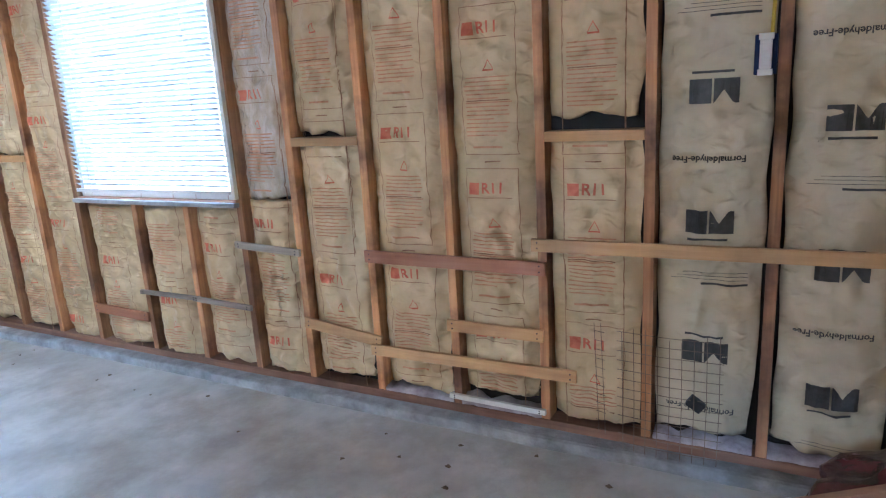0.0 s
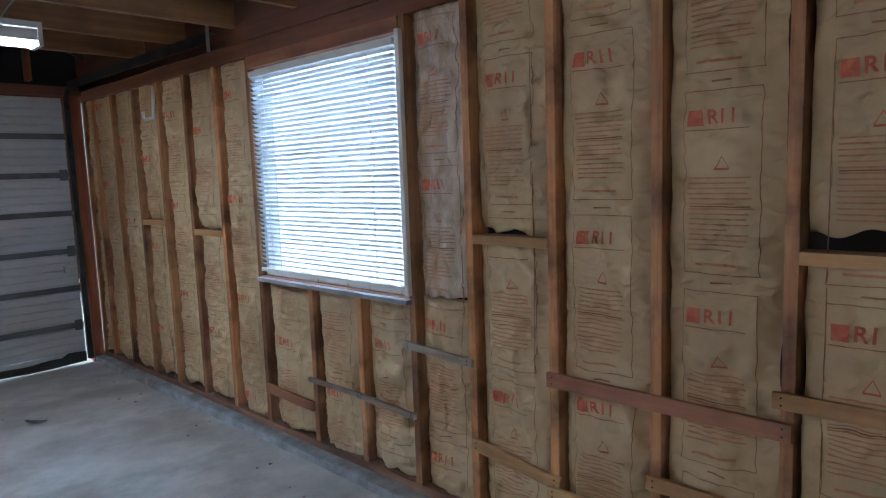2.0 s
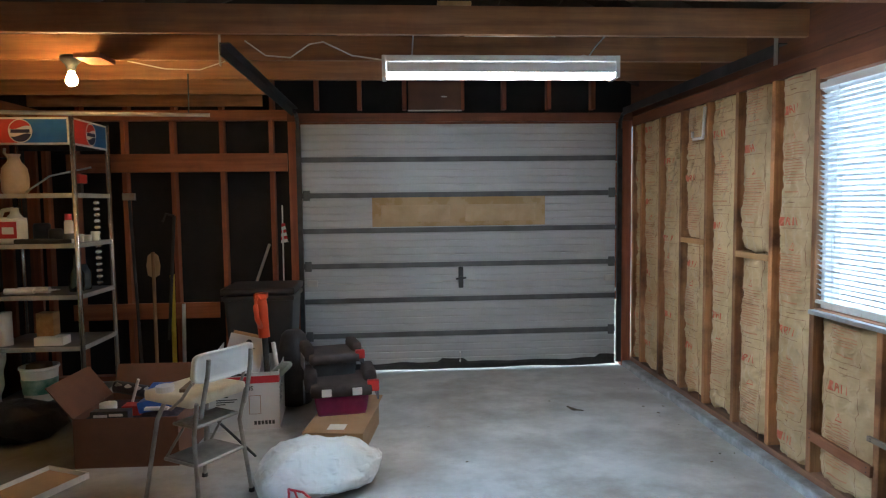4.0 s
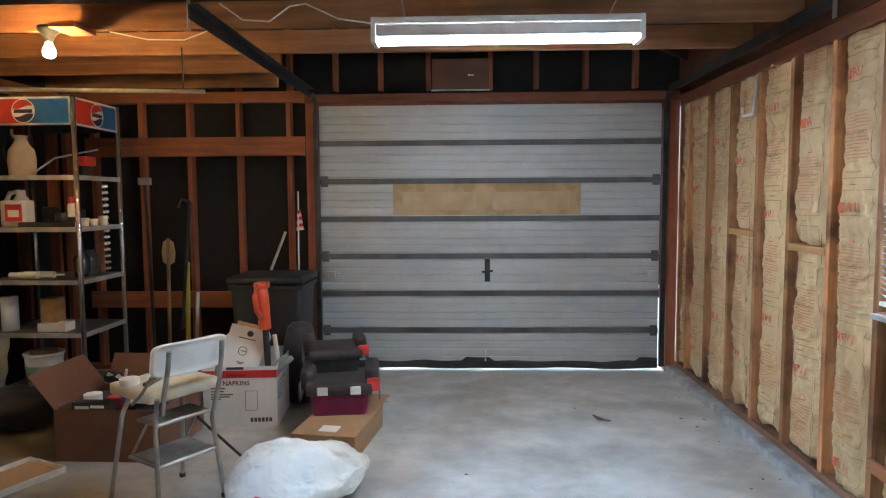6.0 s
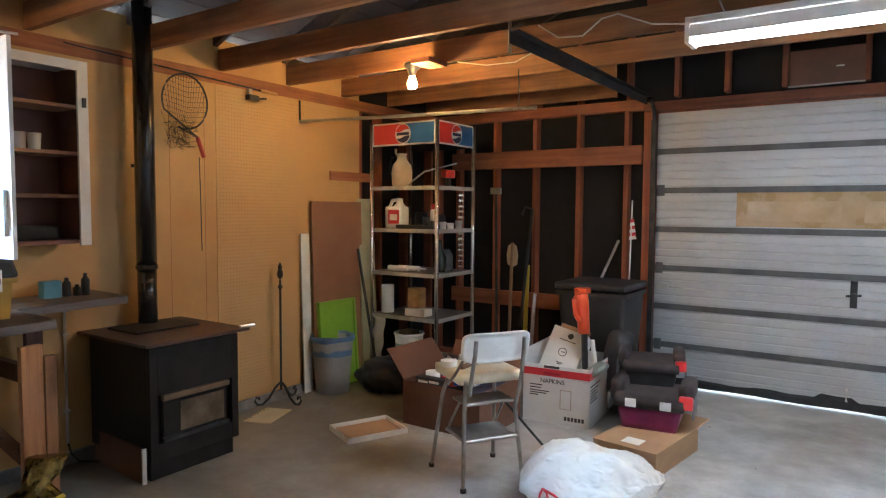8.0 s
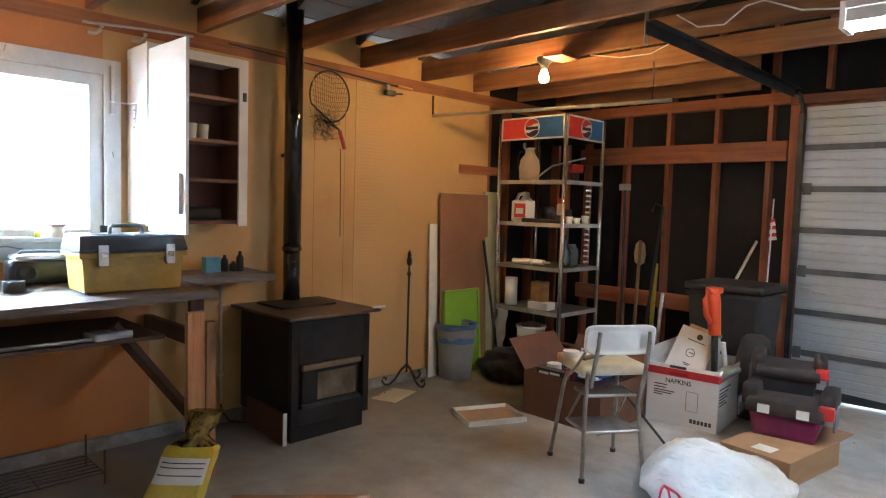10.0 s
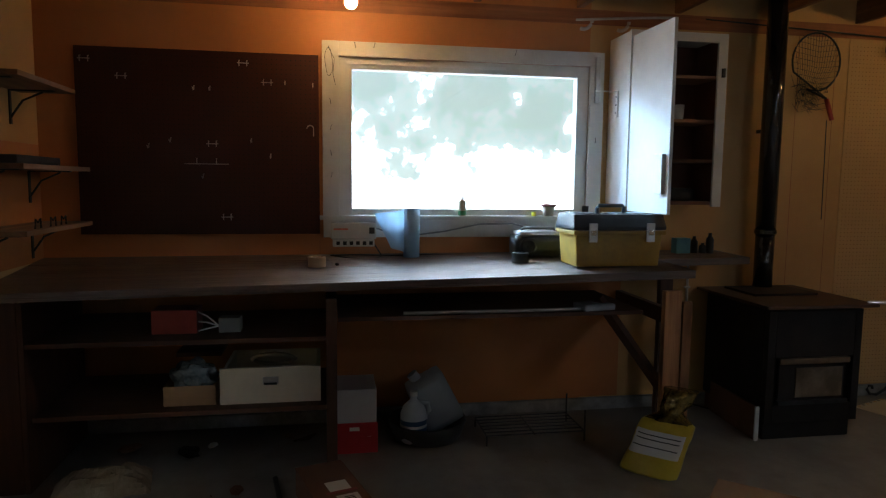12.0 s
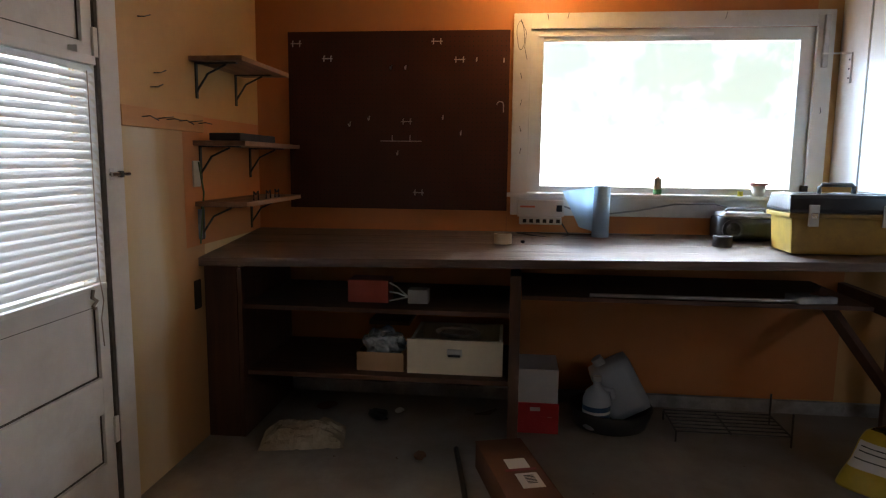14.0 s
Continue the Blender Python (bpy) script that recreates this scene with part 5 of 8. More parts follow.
sackmat = paper("white_woven_sack", (0.70, 0.68, 0.63), (0.82, 0.80, 0.76), (0.55, 0.46, 0.32))
sk = empty("white_sack", at(2.40, -2.60, 0, 24), "full white plastic sack lying on the floor", "sack")
part("sack_body", sack(), sackmat, sk, "", True)
for k, (dy, up) in enumerate(((-0.03, 0.05), (0.0, 0.075), (0.04, 0.03))):
    part("red_tie", tb([(0.20, -0.24, 0.12), (0.245, -0.22 + dy, 0.10 + 0.3 * up), (0.262, -0.20 + 2 * dy, 0.05), (0.265, -0.17 + dy, 0.012)], 0.006, 6), red_ink, sk, "", True)

# black wheeled bin
tc = empty("refuse_bin", at(0.52, -3.26, 0), "large black plastic refuse bin with lid", "bin")
tm = surf("black_bin_plastic", (0.012, 0.012, 0.013), (0.03, 0.03, 0.032), 4, 0.5, 0.1)
bm = bmesh.new()
box(bm, -0.24, 0.24, -0.27, 0.27, 0.02, 0.84, 0.04)
for v in bm.verts:
    f = 0.80 + 0.2 * v.co.z / 0.84
    v.co.x *= f
    v.co.y *= f
part("bin_body", bm, tm, tc, "", True)
part("lid", bx(-0.26, 0.27, -0.285, 0.285, 0.845, 0.90, 0.024), tm, tc, "", True)
part("rim", bx(-0.255, 0.255, -0.28, 0.28, 0.80, 0.835, 0.012), tm, tc)

# tray, bin, lid, boards, stand
tr = empty("shallow_tray", at(2.27, -4.18, 0, -25), "shallow tray with brown base and white rim on the floor", "tray")
part("tray_base", bx(-0.20, 0.20, -0.15, 0.15, 0.0, 0.01), M["card"], tr)
for a in ((-0.20, 0.20, -0.158, -0.15), (-0.20, 0.20, 0.15, 0.158), (-0.208, -0.20, -0.158, 0.158), (0.20, 0.208, -0.158, 0.158)):
    part("rim", bx(*a, 0.0, 0.036, 0.002), M["white_old"], tr)
wb = empty("waste_bin", at(1.69, -5.045), "grey plastic waste bin with blue bag liner", "bin")
part("bin_body", lathe([(0.125, 0), (0.13, 0.01), (0.165, 0.44), (0.155, 0.44), (0.12, 0.02)], 32, False), surf("grey_bin", (0.20, 0.21, 0.21), (0.28, 0.29, 0.29), 5, 0.5, 0.08), wb, "", True)
ln = lathe([(0.158, 0.30), (0.155, 0.44), (0.172, 0.458), (0.178, 0.43), (0.176, 0.415)], 40, False)
for v in ln.verts:
    v.co.x += noise.noise(v.co * 14) * 0.006
    v.co.z += noise.noise(v.co * 11) * 0.012
part("bag_liner", ln, surf("blue_film", (0.05, 0.11, 0.24), (0.10, 0.19, 0.36), 8, 0.35, 0.3), wb, "crumpled blue plastic liner", True)
gl = empty("tote_lid", Matrix.Translation((1.545, -5.085, 0.0)) @ Matrix.Rotation(radians(4), 4, "X"), "lime green plastic tote lid leaning on boards", "lid")
gm = surf("lime_plastic", (0.20, 0.40, 0.03), (0.26, 0.48, 0.05), 4, 0.4, 0.05)
part("lid_plate", bx(-0.205, 0.205, -0.012, 0.0, 0.0, 0.70, 0.006), gm, gl)
for a in ((-0.215, 0.215, -0.02, 0.012, 0.685, 0.71), (-0.215, -0.19, -0.02, 0.012, 0.0, 0.685), (0.19, 0.215, -0.02, 0.012, 0.0, 0.685)):
    part("rim", bx(*a, 0.005), gm, gl)
tagged(part("leaning_board", moved(bx(-0.295, 0.295, -0.009, 0.009, 0, 1.515, 0.002), Matrix.Translation((1.48, -5.15, 0)) @ Matrix.Rotation(radians(1.6), 4, "X")), surf("brown_hardboard", (0.22, 0.105, 0.055), (0.29, 0.15, 0.085), 1.5, 0.55, 0.05, dirt=0.3)), "tall brown hardboard sheet leaning on the wall", "board")
tagged(part("leaning_board", moved(bx(-0.045, 0.045, -0.006, 0.006, 0, 1.26, 0.002), Matrix.Translation((1.835, -5.17, 0)) @ Matrix.Rotation(radians(1.5), 4, "X")), M["white_old"]), "narrow off-white strip leaning on the wall", "board")
tagged(part("leaning_board", moved(bx(-0.10, 0.10, -0.009, 0.009, 0, 1.545, 0.002), Matrix.Translation((1.12, -5.13, 0)) @ Matrix.Rotation(radians(2.6), 4, "X")), surf("pale_green_board", (0.36, 0.36, 0.22), (0.46, 0.45, 0.29), 3, 0.6, 0.1, dirt=0.3)), "pale green board leaning beside the shelf rack", "board")
tagged(part("leaning_stick", tb([(1.20, -4.98, 0.0), (1.30, -5.12, 1.12)], 0.012), M["steel_dark"]), "dark stick leaning on the boards", "stick")
st = empty("iron_stand", at(2.155, -5.13, 0), "black wrought-iron stand with scroll feet", "stand")
part("pole", tb([(0, 0, 0.10), (0, 0, 0.93)], 0.009), M["steel_dark"], st)
part("finial", moved(lathe([(0.004, 0), (0.02, 0.02), (0.024, 0.05), (0.012, 0.08), (0.018, 0.09), (0.002, 0.13)], 14), Matrix.Translation((0, 0, 0.93))), M["steel_dark"], st, "", True)
part("collar", moved(lathe([(0.012, 0), (0.02, 0.015), (0.012, 0.03)], 14), Matrix.Translation((0, 0, 0.86))), M["steel_dark"], st)
for a in (90, 195, 345):
    pts = [(0, 0, 0.16), (0.05, 0, 0.12), (0.10, 0, 0.05), (0.15, 0, 0.015), (0.19, 0, 0.02), (0.21, 0, 0.05), (0.20, 0, 0.075), (0.18, 0, 0.072), (0.175, 0, 0.055)]
    part("scroll_foot", moved(tb(pts, 0.009), Matrix.Rotation(radians(a), 4, "Z")), M["steel_dark"], st)
mt = empty("floor_mat", at(2.42, -4.97, 0, 20), "cream paper mat with dark patterned border", "mat")
part("sheet", bx(-0.16, 0.16, -0.10, 0.10, 0.0, 0.004), surf("cream_paper", (0.56, 0.50, 0.34), (0.66, 0.60, 0.44), 6, 0.7, 0.05), mt)
for k in range(7):
    part("border_mark", bx(-0.15 + 0.044 * k, -0.135 + 0.044 * k, -0.095, -0.08, 0.004, 0.005), M["ink_black"] if k % 2 else surf("orange_ink", (0.5, 0.25, 0.02), (0.55, 0.3, 0.03), 5, 0.6, 0.0), mt)

# ---- display rack ----
RX0, RX1, RY0, RY1 = 0.58, 1.14, -5.10, -4.42
rk = empty("display_rack", Matrix(), "chrome-posted display rack with red-white-blue header panels", "shelf")
for x in (RX0, RX1):
    for y in (RY0, RY1):
        part("post", tb([(x, y, 0.0), (x, y, 2.18)], 0.0175, 18), M["post"], rk, "", True)
SH = [0.14, 0.555, 0.925, 1.29, 1.645]
edge_grey = surf("pale_shelf_edge", (0.34, 0.33, 0.31), (0.50, 0.49, 0.47), 8, 0.4, 0.05, metal=0.3, dirt=0.3)
for z in SH:
    s = part("shelf", bx(RX0, RX1, RY0, RY1, z - 0.012, z, 0.002), surf("dark_shelf", (0.09, 0.085, 0.08), (0.17, 0.16, 0.15), 7, 0.5, 0.1, metal=0.3), rk)
    part("shelf_edge", bx(RX1 + 0.001, RX1 + 0.012, RY0 + 0.017, RY1 - 0.017, z - 0.03, z + 0.002, 0.002), edge_grey, s)
    part("shelf_edge", bx(RX0 + 0.017, RX1 - 0.017, RY1 + 0.001, RY1 + 0.012, z - 0.03, z + 0.002, 0.002), edge_grey, s)
red_p = surf("header_red", (0.50, 0.03, 0.02), (0.58, 0.05, 0.035), 5, 0.35, 0.0)
blue_p = surf("header_blue", (0.02, 0.11, 0.33), (0.04, 0.16, 0.42), 5, 0.35, 0.0)
navy = surf("emblem_navy", (0.01, 0.012, 0.05), (0.02, 0.02, 0.08), 5, 0.4, 0.0)


def header(w, h, m):
    hp = part("header_panel", bx(0, 0.008, 0, w, 0, h, 0.002), M["white"], rk, "red and blue header panel with round emblem")
    hp.matrix_basis = m
    part("red_half", bx(0.008, 0.0095, 0.012, w * 0.5, 0.014, h - 0.014), red_p, hp)
    part("blue_half", bx(0.008, 0.0095, w * 0.5, w - 0.012, 0.014, h - 0.014), blue_p, hp)
    R = h * 0.43

    def disc(r, x, z0=-2.0, z1=2.0, wave=0.0):
        bm = bmesh.new()
        n = 24
        top, bot = [], []
        for i in range(n + 1):
            u = -r + 2 * r * i / n
            c = math.sqrt(max(0, r * r - u * u))
            wv = wave * math.sin(u / r * 2.6)
            lo, hi = max(-c, min(c, z0 * r + wv)), min(c, max(-c, z1 * r + wv))
            bot.append(bm.verts.new((x, w / 2 + u, h / 2 + min(lo, hi))))
            top.append(bm.verts.new((x, w / 2 + u, h / 2 + max(lo, hi))))
        for i in range(n):
            bm.faces.new((bot[i], bot[i + 1], top[i + 1], top[i]))
        return bm
    part("emblem_disc", disc(R, 0.0105), M["white"], hp)
    part("emblem_red", disc(R * 0.92, 0.0115, 0.32, 2, R * 0.14), red_p, hp)
    part("emblem_navy", disc(R * 0.92, 0.0115, -2, -0.38, R * 0.14), navy, hp)
    part("emblem_bar", bx(0.011, 0.0122, w / 2 - R * 0.78, w / 2 + R * 0.78, h / 2 - R * 0.17, h / 2 + R * 0.13), navy, hp)


header(RY1 - RY0 - 0.034, 0.19, Matrix.Translation((RX1 - 0.004, RY0 + 0.017, 1.985)))
header(RX1 - RX0 - 0.034, 0.19, Matrix.Translation((RX1 - 0.017, RY1 - 0.004, 1.985)) @ Matrix.Rotation(radians(90), 4, "Z"))
part("header_back", bx(RX0, RX0 + 0.006, RY0 + 0.017, RY1 - 0.017, 1.985, 2.175), M["steel_dark"], rk)

# ---- stove and flue ----
iron = surf("black_cast_iron", (0.010, 0.009, 0.009), (0.028, 0.024, 0.022), 5, 0.5, 0.12, fine=60, dirt=0.15, dirt_col=(0.05, 0.03, 0.02), spec=0.25)
sv = empty("pellet_stove", at(3.265, -4.88, 0), "black pellet stove with glazed door and rusty top", "stove")
part("pedestal", bx(-0.26, 0.27, -0.27, 0.27, 0.0, 0.10, 0.006), iron, sv)
bm = bx(-0.28, 0.285, -0.29, 0.26, 0.101, 0.72, 0.008)
part("body", bm, iron, sv)
for a in ((-0.28, -0.235, 0.262, 0.30, 0.10, 0.72), (0.24, 0.285, 0.262, 0.30, 0.10, 0.72), (-0.235, 0.24, 0.262, 0.30, 0.46, 0.72), (-0.235, 0.24, 0.262, 0.30, 0.10, 0.20)):
    part("front_panel", bx(*a, 0.004), iron, sv)
gd = part("firebox_door", bx(-0.20, 0.20, 0.262, 0.285, 0.205, 0.45, 0.004), iron, sv)
part("glass", bx(-0.185, 0.10, 0.286, 0.290, 0.235, 0.40, 0.002), surf("sooty_glass", (0.10, 0.075, 0.05), (0.26, 0.21, 0.15), 4, 0.2, 0.1, coat=0.5), gd, "sooty brown door glass")
part("grille_bar", bx(-0.21, 0.215, 0.286, 0.312, 0.425, 0.458, 0.006), surf("brass_trim", (0.16, 0.11, 0.07), (0.28, 0.2, 0.13), 7, 0.4, 0.1, metal=0.6), gd)
part("grille_bar", bx(-0.21, 0.215, 0.286, 0.312, 0.20, 0.225, 0.006), M["steel_dark"], gd)
top = bx(-0.335, 0.33, -0.34, 0.345, 0.732, 0.75, 0.005)
part("top_plate", top, surf("rusty_plate", (0.055, 0.03, 0.02), (0.12, 0.07, 0.045), 4, 0.55, 0.15, dirt=0.4), sv, "rusty brown top plate")
part("hopper_lid", bx(-0.2, 0.2, -0.25, 0.05, 0.751, 0.765, 0.004), iron, sv)
part("lid_handle", tb([(-0.30, 0.30, 0.752), (-0.385, 0.325, 0.755)], 0.010), M["steel"], sv)
bd = empty("kick_board", Matrix.Translation((3.575, -4.60, 0.0)) @ Matrix.Rotation(radians(-4), 4, "Z"), "short brown board with white end by the stove", "board")
part("board", bx(-0.009, 0.009, -0.55, -0.012, 0.0, 0.185, 0.002), M["card_brown"], bd)
part("white_end", bx(-0.011, 0.011, -0.012, 0.0, 0.0, 0.19, 0.002), M["white"], bd)
fl = empty("stove_pipe", at(3.23, -5.10, 0), "black enamelled stove flue pipe rising to the roof", "flue pipe")
en = surf("black_enamel", (0.010, 0.010, 0.011), (0.025, 0.024, 0.024), 4, 0.18, 0.03, coat=0.5)
part("pipe_section", moved(lathe([(0.055, 0.752), (0.055, 1.10)], 28), Matrix()), en, fl, "", True)
part("pipe_section", moved(lathe([(0.058, 1.095), (0.058, 2.75)], 28), Matrix()), en, fl, "", True)
part("pipe_collar", lathe([(0.06, 1.085), (0.064, 1.09), (0.064, 1.11), (0.06, 1.115)], 28), en, fl)
part("pipe_bracket", bx(-0.01, 0.01, -0.13, -0.05, 1.7, 1.72), M["steel_dark"], fl)

# ---- wall cabinet ----
wc = empty("wall_cabinet", at(0, 0, 0), "white wall cabinet with open door and brown shelves", "cabinet")
inn = surf("brown_cabinet_inside", (0.11, 0.04, 0.022), (0.17, 0.065, 0.035), 3, 0.6, 0.08)
CX0, CX1, CY, CZ0, CZ1 = 3.64, 4.215, -4.97, 1.265, 2.215
part("side_panel", bx(CX1 - 0.02, CX1, YS, CY, CZ0, CZ1, 0.002), M["white"], wc)
part("side_panel", bx(CX0, CX0 + 0.02, YS, CY, CZ0, CZ1, 0.002), M["white"], wc)
part("back_panel", bx(CX0 + 0.02, CX1 - 0.02, YS + 0.001, YS + 0.008, CZ0, CZ1), inn, wc)
part("lining", bx(CX0 + 0.0205, CX0 + 0.024, YS + 0.01, CY - 0.003, CZ0 + 0.02, CZ1 - 0.02), inn, wc)
part("lining", bx(CX1 - 0.024, CX1 - 0.0205, YS + 0.01, CY - 0.003, CZ0 + 0.02, CZ1 - 0.02), inn, wc)
for z in (CZ0 + 0.01, CZ1 - 0.01):
    part("end_panel", bx(CX0 + 0.02, CX1 - 0.02, YS + 0.008, CY, z - 0.01, z + 0.01), inn if z < 1.5 else M["white"], wc)
for z in (1.515, 1.74, 1.985):
    part("shelf", bx(CX0 + 0.025, CX1 - 0.025, YS + 0.008, CY - 0.02, z - 0.009, z + 0.009, 0.001), wood("cabinet_shelf", (0.26, 0.12, 0.06), (0.36, 0.19, 0.10), "x"), wc)
for a in ((CX0 - 0.005, CX0 + 0.05, CZ0 - 0.01, CZ1 + 0.005), (CX1 - 0.05, CX1 + 0.001, CZ0 - 0.01, CZ1 + 0.005), (CX0 + 0.05, CX1 - 0.05, CZ1 - 0.045, CZ1 + 0.005)):
    part("face_frame", bx(a[0], a[1], CY + 0.0005, CY + 0.019, a[2], a[3], 0.002), M["white"], wc)
dr = part("cabinet_door", moved(bx(0, 0.43, -0.009, 0.009, 0.0, 0.95, 0.003), Matrix()), M["white"], wc, "white cabinet door standing open")
dr.matrix_basis = Matrix.Translation((CX1 - 0.012, CY + 0.03, 1.23)) @ Matrix.Rotation(radians(91), 4, "Z")
part("door_catch", bx(0.38, 0.395, 0.009, 0.02, 0.42, 0.44, 0.002), M["steel_dark"], dr)
part("knob_plate", bx(0.33, 0.40, -0.03, -0.009, 0.10, 0.30, 0.004), M["white"], dr)
part("latch", bx(CX0 + 0.01, CX0 + 0.03, CY + 0.019, CY + 0.03, 1.98, 2.03, 0.003), M["steel_dark"], wc)
cupm = surf("clear_plastic_cup", (0.45, 0.42, 0.40), (0.6, 0.58, 0.55), 8, 0.25, 0.05)
for x in (3.86, 3.93, 4.0):
    c_ = tagged(part("plastic_cup", moved(lathe([(0.028, 0), (0.034, 0.085), (0.031, 0.085), (0.025, 0.004)], 18, False), at(x, -5.06, 1.75)), cupm, smooth=True), "translucent plastic cup on the cabinet shelf", "cup", "cups in the cabinet")
shoe = tagged(part("dark_bundle", moved(bx(-0.11, 0.11, -0.07, 0.07, 0, 0.075, 0.03), at(3.87, -5.08, 1.286)), M["rubber"], smooth=True), "dark bundle lying in the cabinet bottom", "bundle")
shbr = empty("shelf_bracket", at(4.225, -5.1, 1.9), "white metal shelf bracket screwed to the cabinet side", "bracket")
part("arm", bx(0.0, 0.13, -0.002, 0.002, 0.0, 0.008), M["white"], shbr)
part("plate", bx(-0.008, 0.0, -0.012, 0.012, -0.14, 0.008, 0.001), M["white"], shbr)
for k in range(3):
    part("screw", bx(0.0, 0.003, -0.004, 0.004, -0.12 + 0.045 * k, -0.112 + 0.045 * k), M["steel_dark"], shbr)
hk = empty("curved_hook", at(4.42, -5.1, 2.27), "galvanised curved gutter bracket hung over the window", "hook")
part("arm", tb([(0.06, 0.0, 0.02), (-0.25, 0.02, 0.04), (-0.5, 0.04, 0.05)], 0.007), M["steel"], hk)
for x0 in (0.02, -0.2):
    part("hook", tb(arc((x0, 0.01, 0.02), 0.05, 180, 290, 8, "xz"), 0.010), M["steel"], hk)
tr_ = tagged(part("curtain_rod", bx(4.29, 4.315, YS + 0.022, YS + 0.045, 1.85, 2.11, 0.004), M["steel"]), "short metal curtain-rod bracket on the window casing", "bracket")

# ---- workbench ----
BF, BZF, BZB = -4.46, 0.893, 0.962      # front edge, top at the front, top at the wall


def bz(y, x=XE):
    w = (BF - y) / (BF - YS)
    return BZF + (BZB - BZF) * w + 0.064 * (XE - x) / 3.27 * (1 - 0.75 * w)


bw = surf("bench_wood", (0.05, 0.028, 0.019), (0.17, 0.112, 0.078), 1.0, 0.45, 0.9, (1.2, 22, 22), fine=7.0, dirt=0.6, dirt_col=(0.035, 0.02, 0.012), vary=0.1, spec=0.9, dist=0.012, blotch=0.4)
bdk = wood("bench_frame_wood", (0.05, 0.02, 0.011), (0.105, 0.045, 0.024), "z", dirt=0.4)
bdx = wood("bench_shelf_wood", (0.07, 0.032, 0.018), (0.14, 0.07, 0.04), "x", dirt=0.4)
wbn = empty("workbench", at(0, 0, 0), "long worn dark-stained wooden workbench along the wall", "workbench")
ys = [BF, -4.652, -4.845, -5.038, YS + 0.003]
for i, (ya, yb) in enumerate(zip(ys, ys[1:])):
    bm = bmesh.new()
    x0 = 4.06 if i < 2 else 3.50
    vs = box(bm, x0, XE - 0.004, yb + 0.0015, ya - 0.0015, 0, 0.04, 0.003)
    for v in bm.verts:
        v.co.z += bz(v.co.y, v.co.x) - 0.04 + 0.002 * noise.noise(Vector((v.co.x * 2, i * 3.0, 0)))
    part("bench_plank", bm, bw, wbn)
part("leg", bx(4.10, 4.19, BF - 0.085, BF - 0.047, 0.0, BZF - 0.046, 0.003), M["stud"], wbn)
part("leg", bx(4.05, 4.099, BF - 0.07, BF - 0.035, 0.0, BZF - 0.1, 0.003), M["stud"], wbn)
part("leg", bx(3.86, 3.94, -5.07, -5.03, 0.0, 0.87, 0.003), bdk, wbn)
part("brace", tb([(4.50, -4.62, 0.80), (4.12, -4.58, 0.28)], 0.03, 4), bdk, wbn)
part("cross_rail", bx(4.10, 4.14, YS + 0.03, BF - 0.09, 0.66, 0.74, 0.003), bdk, wbn)
part("lower_shelf", bx(4.28, 5.81, YS + 0.03, BF - 0.1, 0.722, 0.742, 0.003), bdx, wbn)
part("divider", bx(5.815, 5.865, -4.70, BF - 0.046, 0.0, BZF - 0.05, 0.003), bdk, wbn)
part("side_panel", bx(5.82, 5.84, YS + 0.03, -4.70, 0.34, BZF - 0.0, 0.002), bdk, wbn)
part("side_panel", bx(7.14, 7.16, YS + 0.03, BF - 0.05, 0.0, BZF - 0.05, 0.002), bdk, wbn)
part("end_board", bx(7.165, XE - 0.006, BF - 0.08, BF - 0.05, 0.0, BZF - 0.046, 0.002), bdk, wbn)
for z, y1, x1 in ((0.665, BF - 0.06, 7.14), (0.325, BF - 0.1, 7.14), (0.50, -4.95, 6.62)):
    part("shelf", bx(5.866 if z != 0.5 else 6.4, x1, YS + 0.03, y1, z - 0.022, z, 0.002), bdx, wbn)
part("back_board", bx(4.1, 7.14, YS + 0.003, YS + 0.012, 0.08, 0.86), M["panel_red"], wbn)


# toolbox
def slab(prof, y0, y1):
    """Extrudes an (x, z) outline along y."""
    bm = bmesh.new()
    a = [bm.verts.new((x, y0, z)) for x, z in prof]
    b = [bm.verts.new((x, y1, z)) for x, z in prof]
    n = len(prof)
    for i in range(n):
        bm.faces.new((a[i], a[(i + 1) % n], b[(i + 1) % n], b[i]))
    bm.faces.new(a[::-1])
    bm.faces.new(b)
    bmesh.ops.recalc_face_normals(bm, faces=bm.faces)
    return bm


yel = surf("yellow_plastic", (0.33, 0.19, 0.02), (0.44, 0.27, 0.035), 5, 0.42, 0.08, dirt=0.7, dirt_col=(0.12, 0.07, 0.03))
tbx = empty("toolbox", Matrix.Translation((4.40, -4.735, bz(-4.735, 4.4) + 0.012)) @ Matrix.Rotation(radians(1), 4, "Z"), "yellow and black plastic toolbox with chrome latches", "toolbox")
tray = bmesh.new()
box(tray, -0.235, 0.235, -0.12, 0.12, -0.012, 0.165, 0.012)
for v in tray.verts:
    v.co.x *= 0.955 + 0.28 * v.co.z
    v.co.y *= 0.93 + 0.4 * v.co.z
part("base", tray, yel, tbx, "scuffed yellow body")
part("rim", bx(-0.25, 0.25, -0.132, 0.132, 0.150, 0.172, 0.006), yel, tbx)
lidb = bmesh.new()
box(lidb, -0.252, 0.252, -0.135, 0.135, 0.174, 0.255, 0.016)
for v in lidb.verts:
    if v.co.z > 0.22:
        v.co.y *= 0.84
        v.co.x *= 0.97
ld = part("lid", lidb, black_pl, tbx, "black lid with parts trays")
for k in range(2):
    part("lid_window", bx(-0.2 + 0.24 * k, -0.02 + 0.24 * k, -0.08, 0.08, 0.2555, 0.2585, 0.002), surf("smoky_lid", (0.12, 0.13, 0.14), (0.2, 0.21, 0.22), 6, 0.2, 0.0), ld)
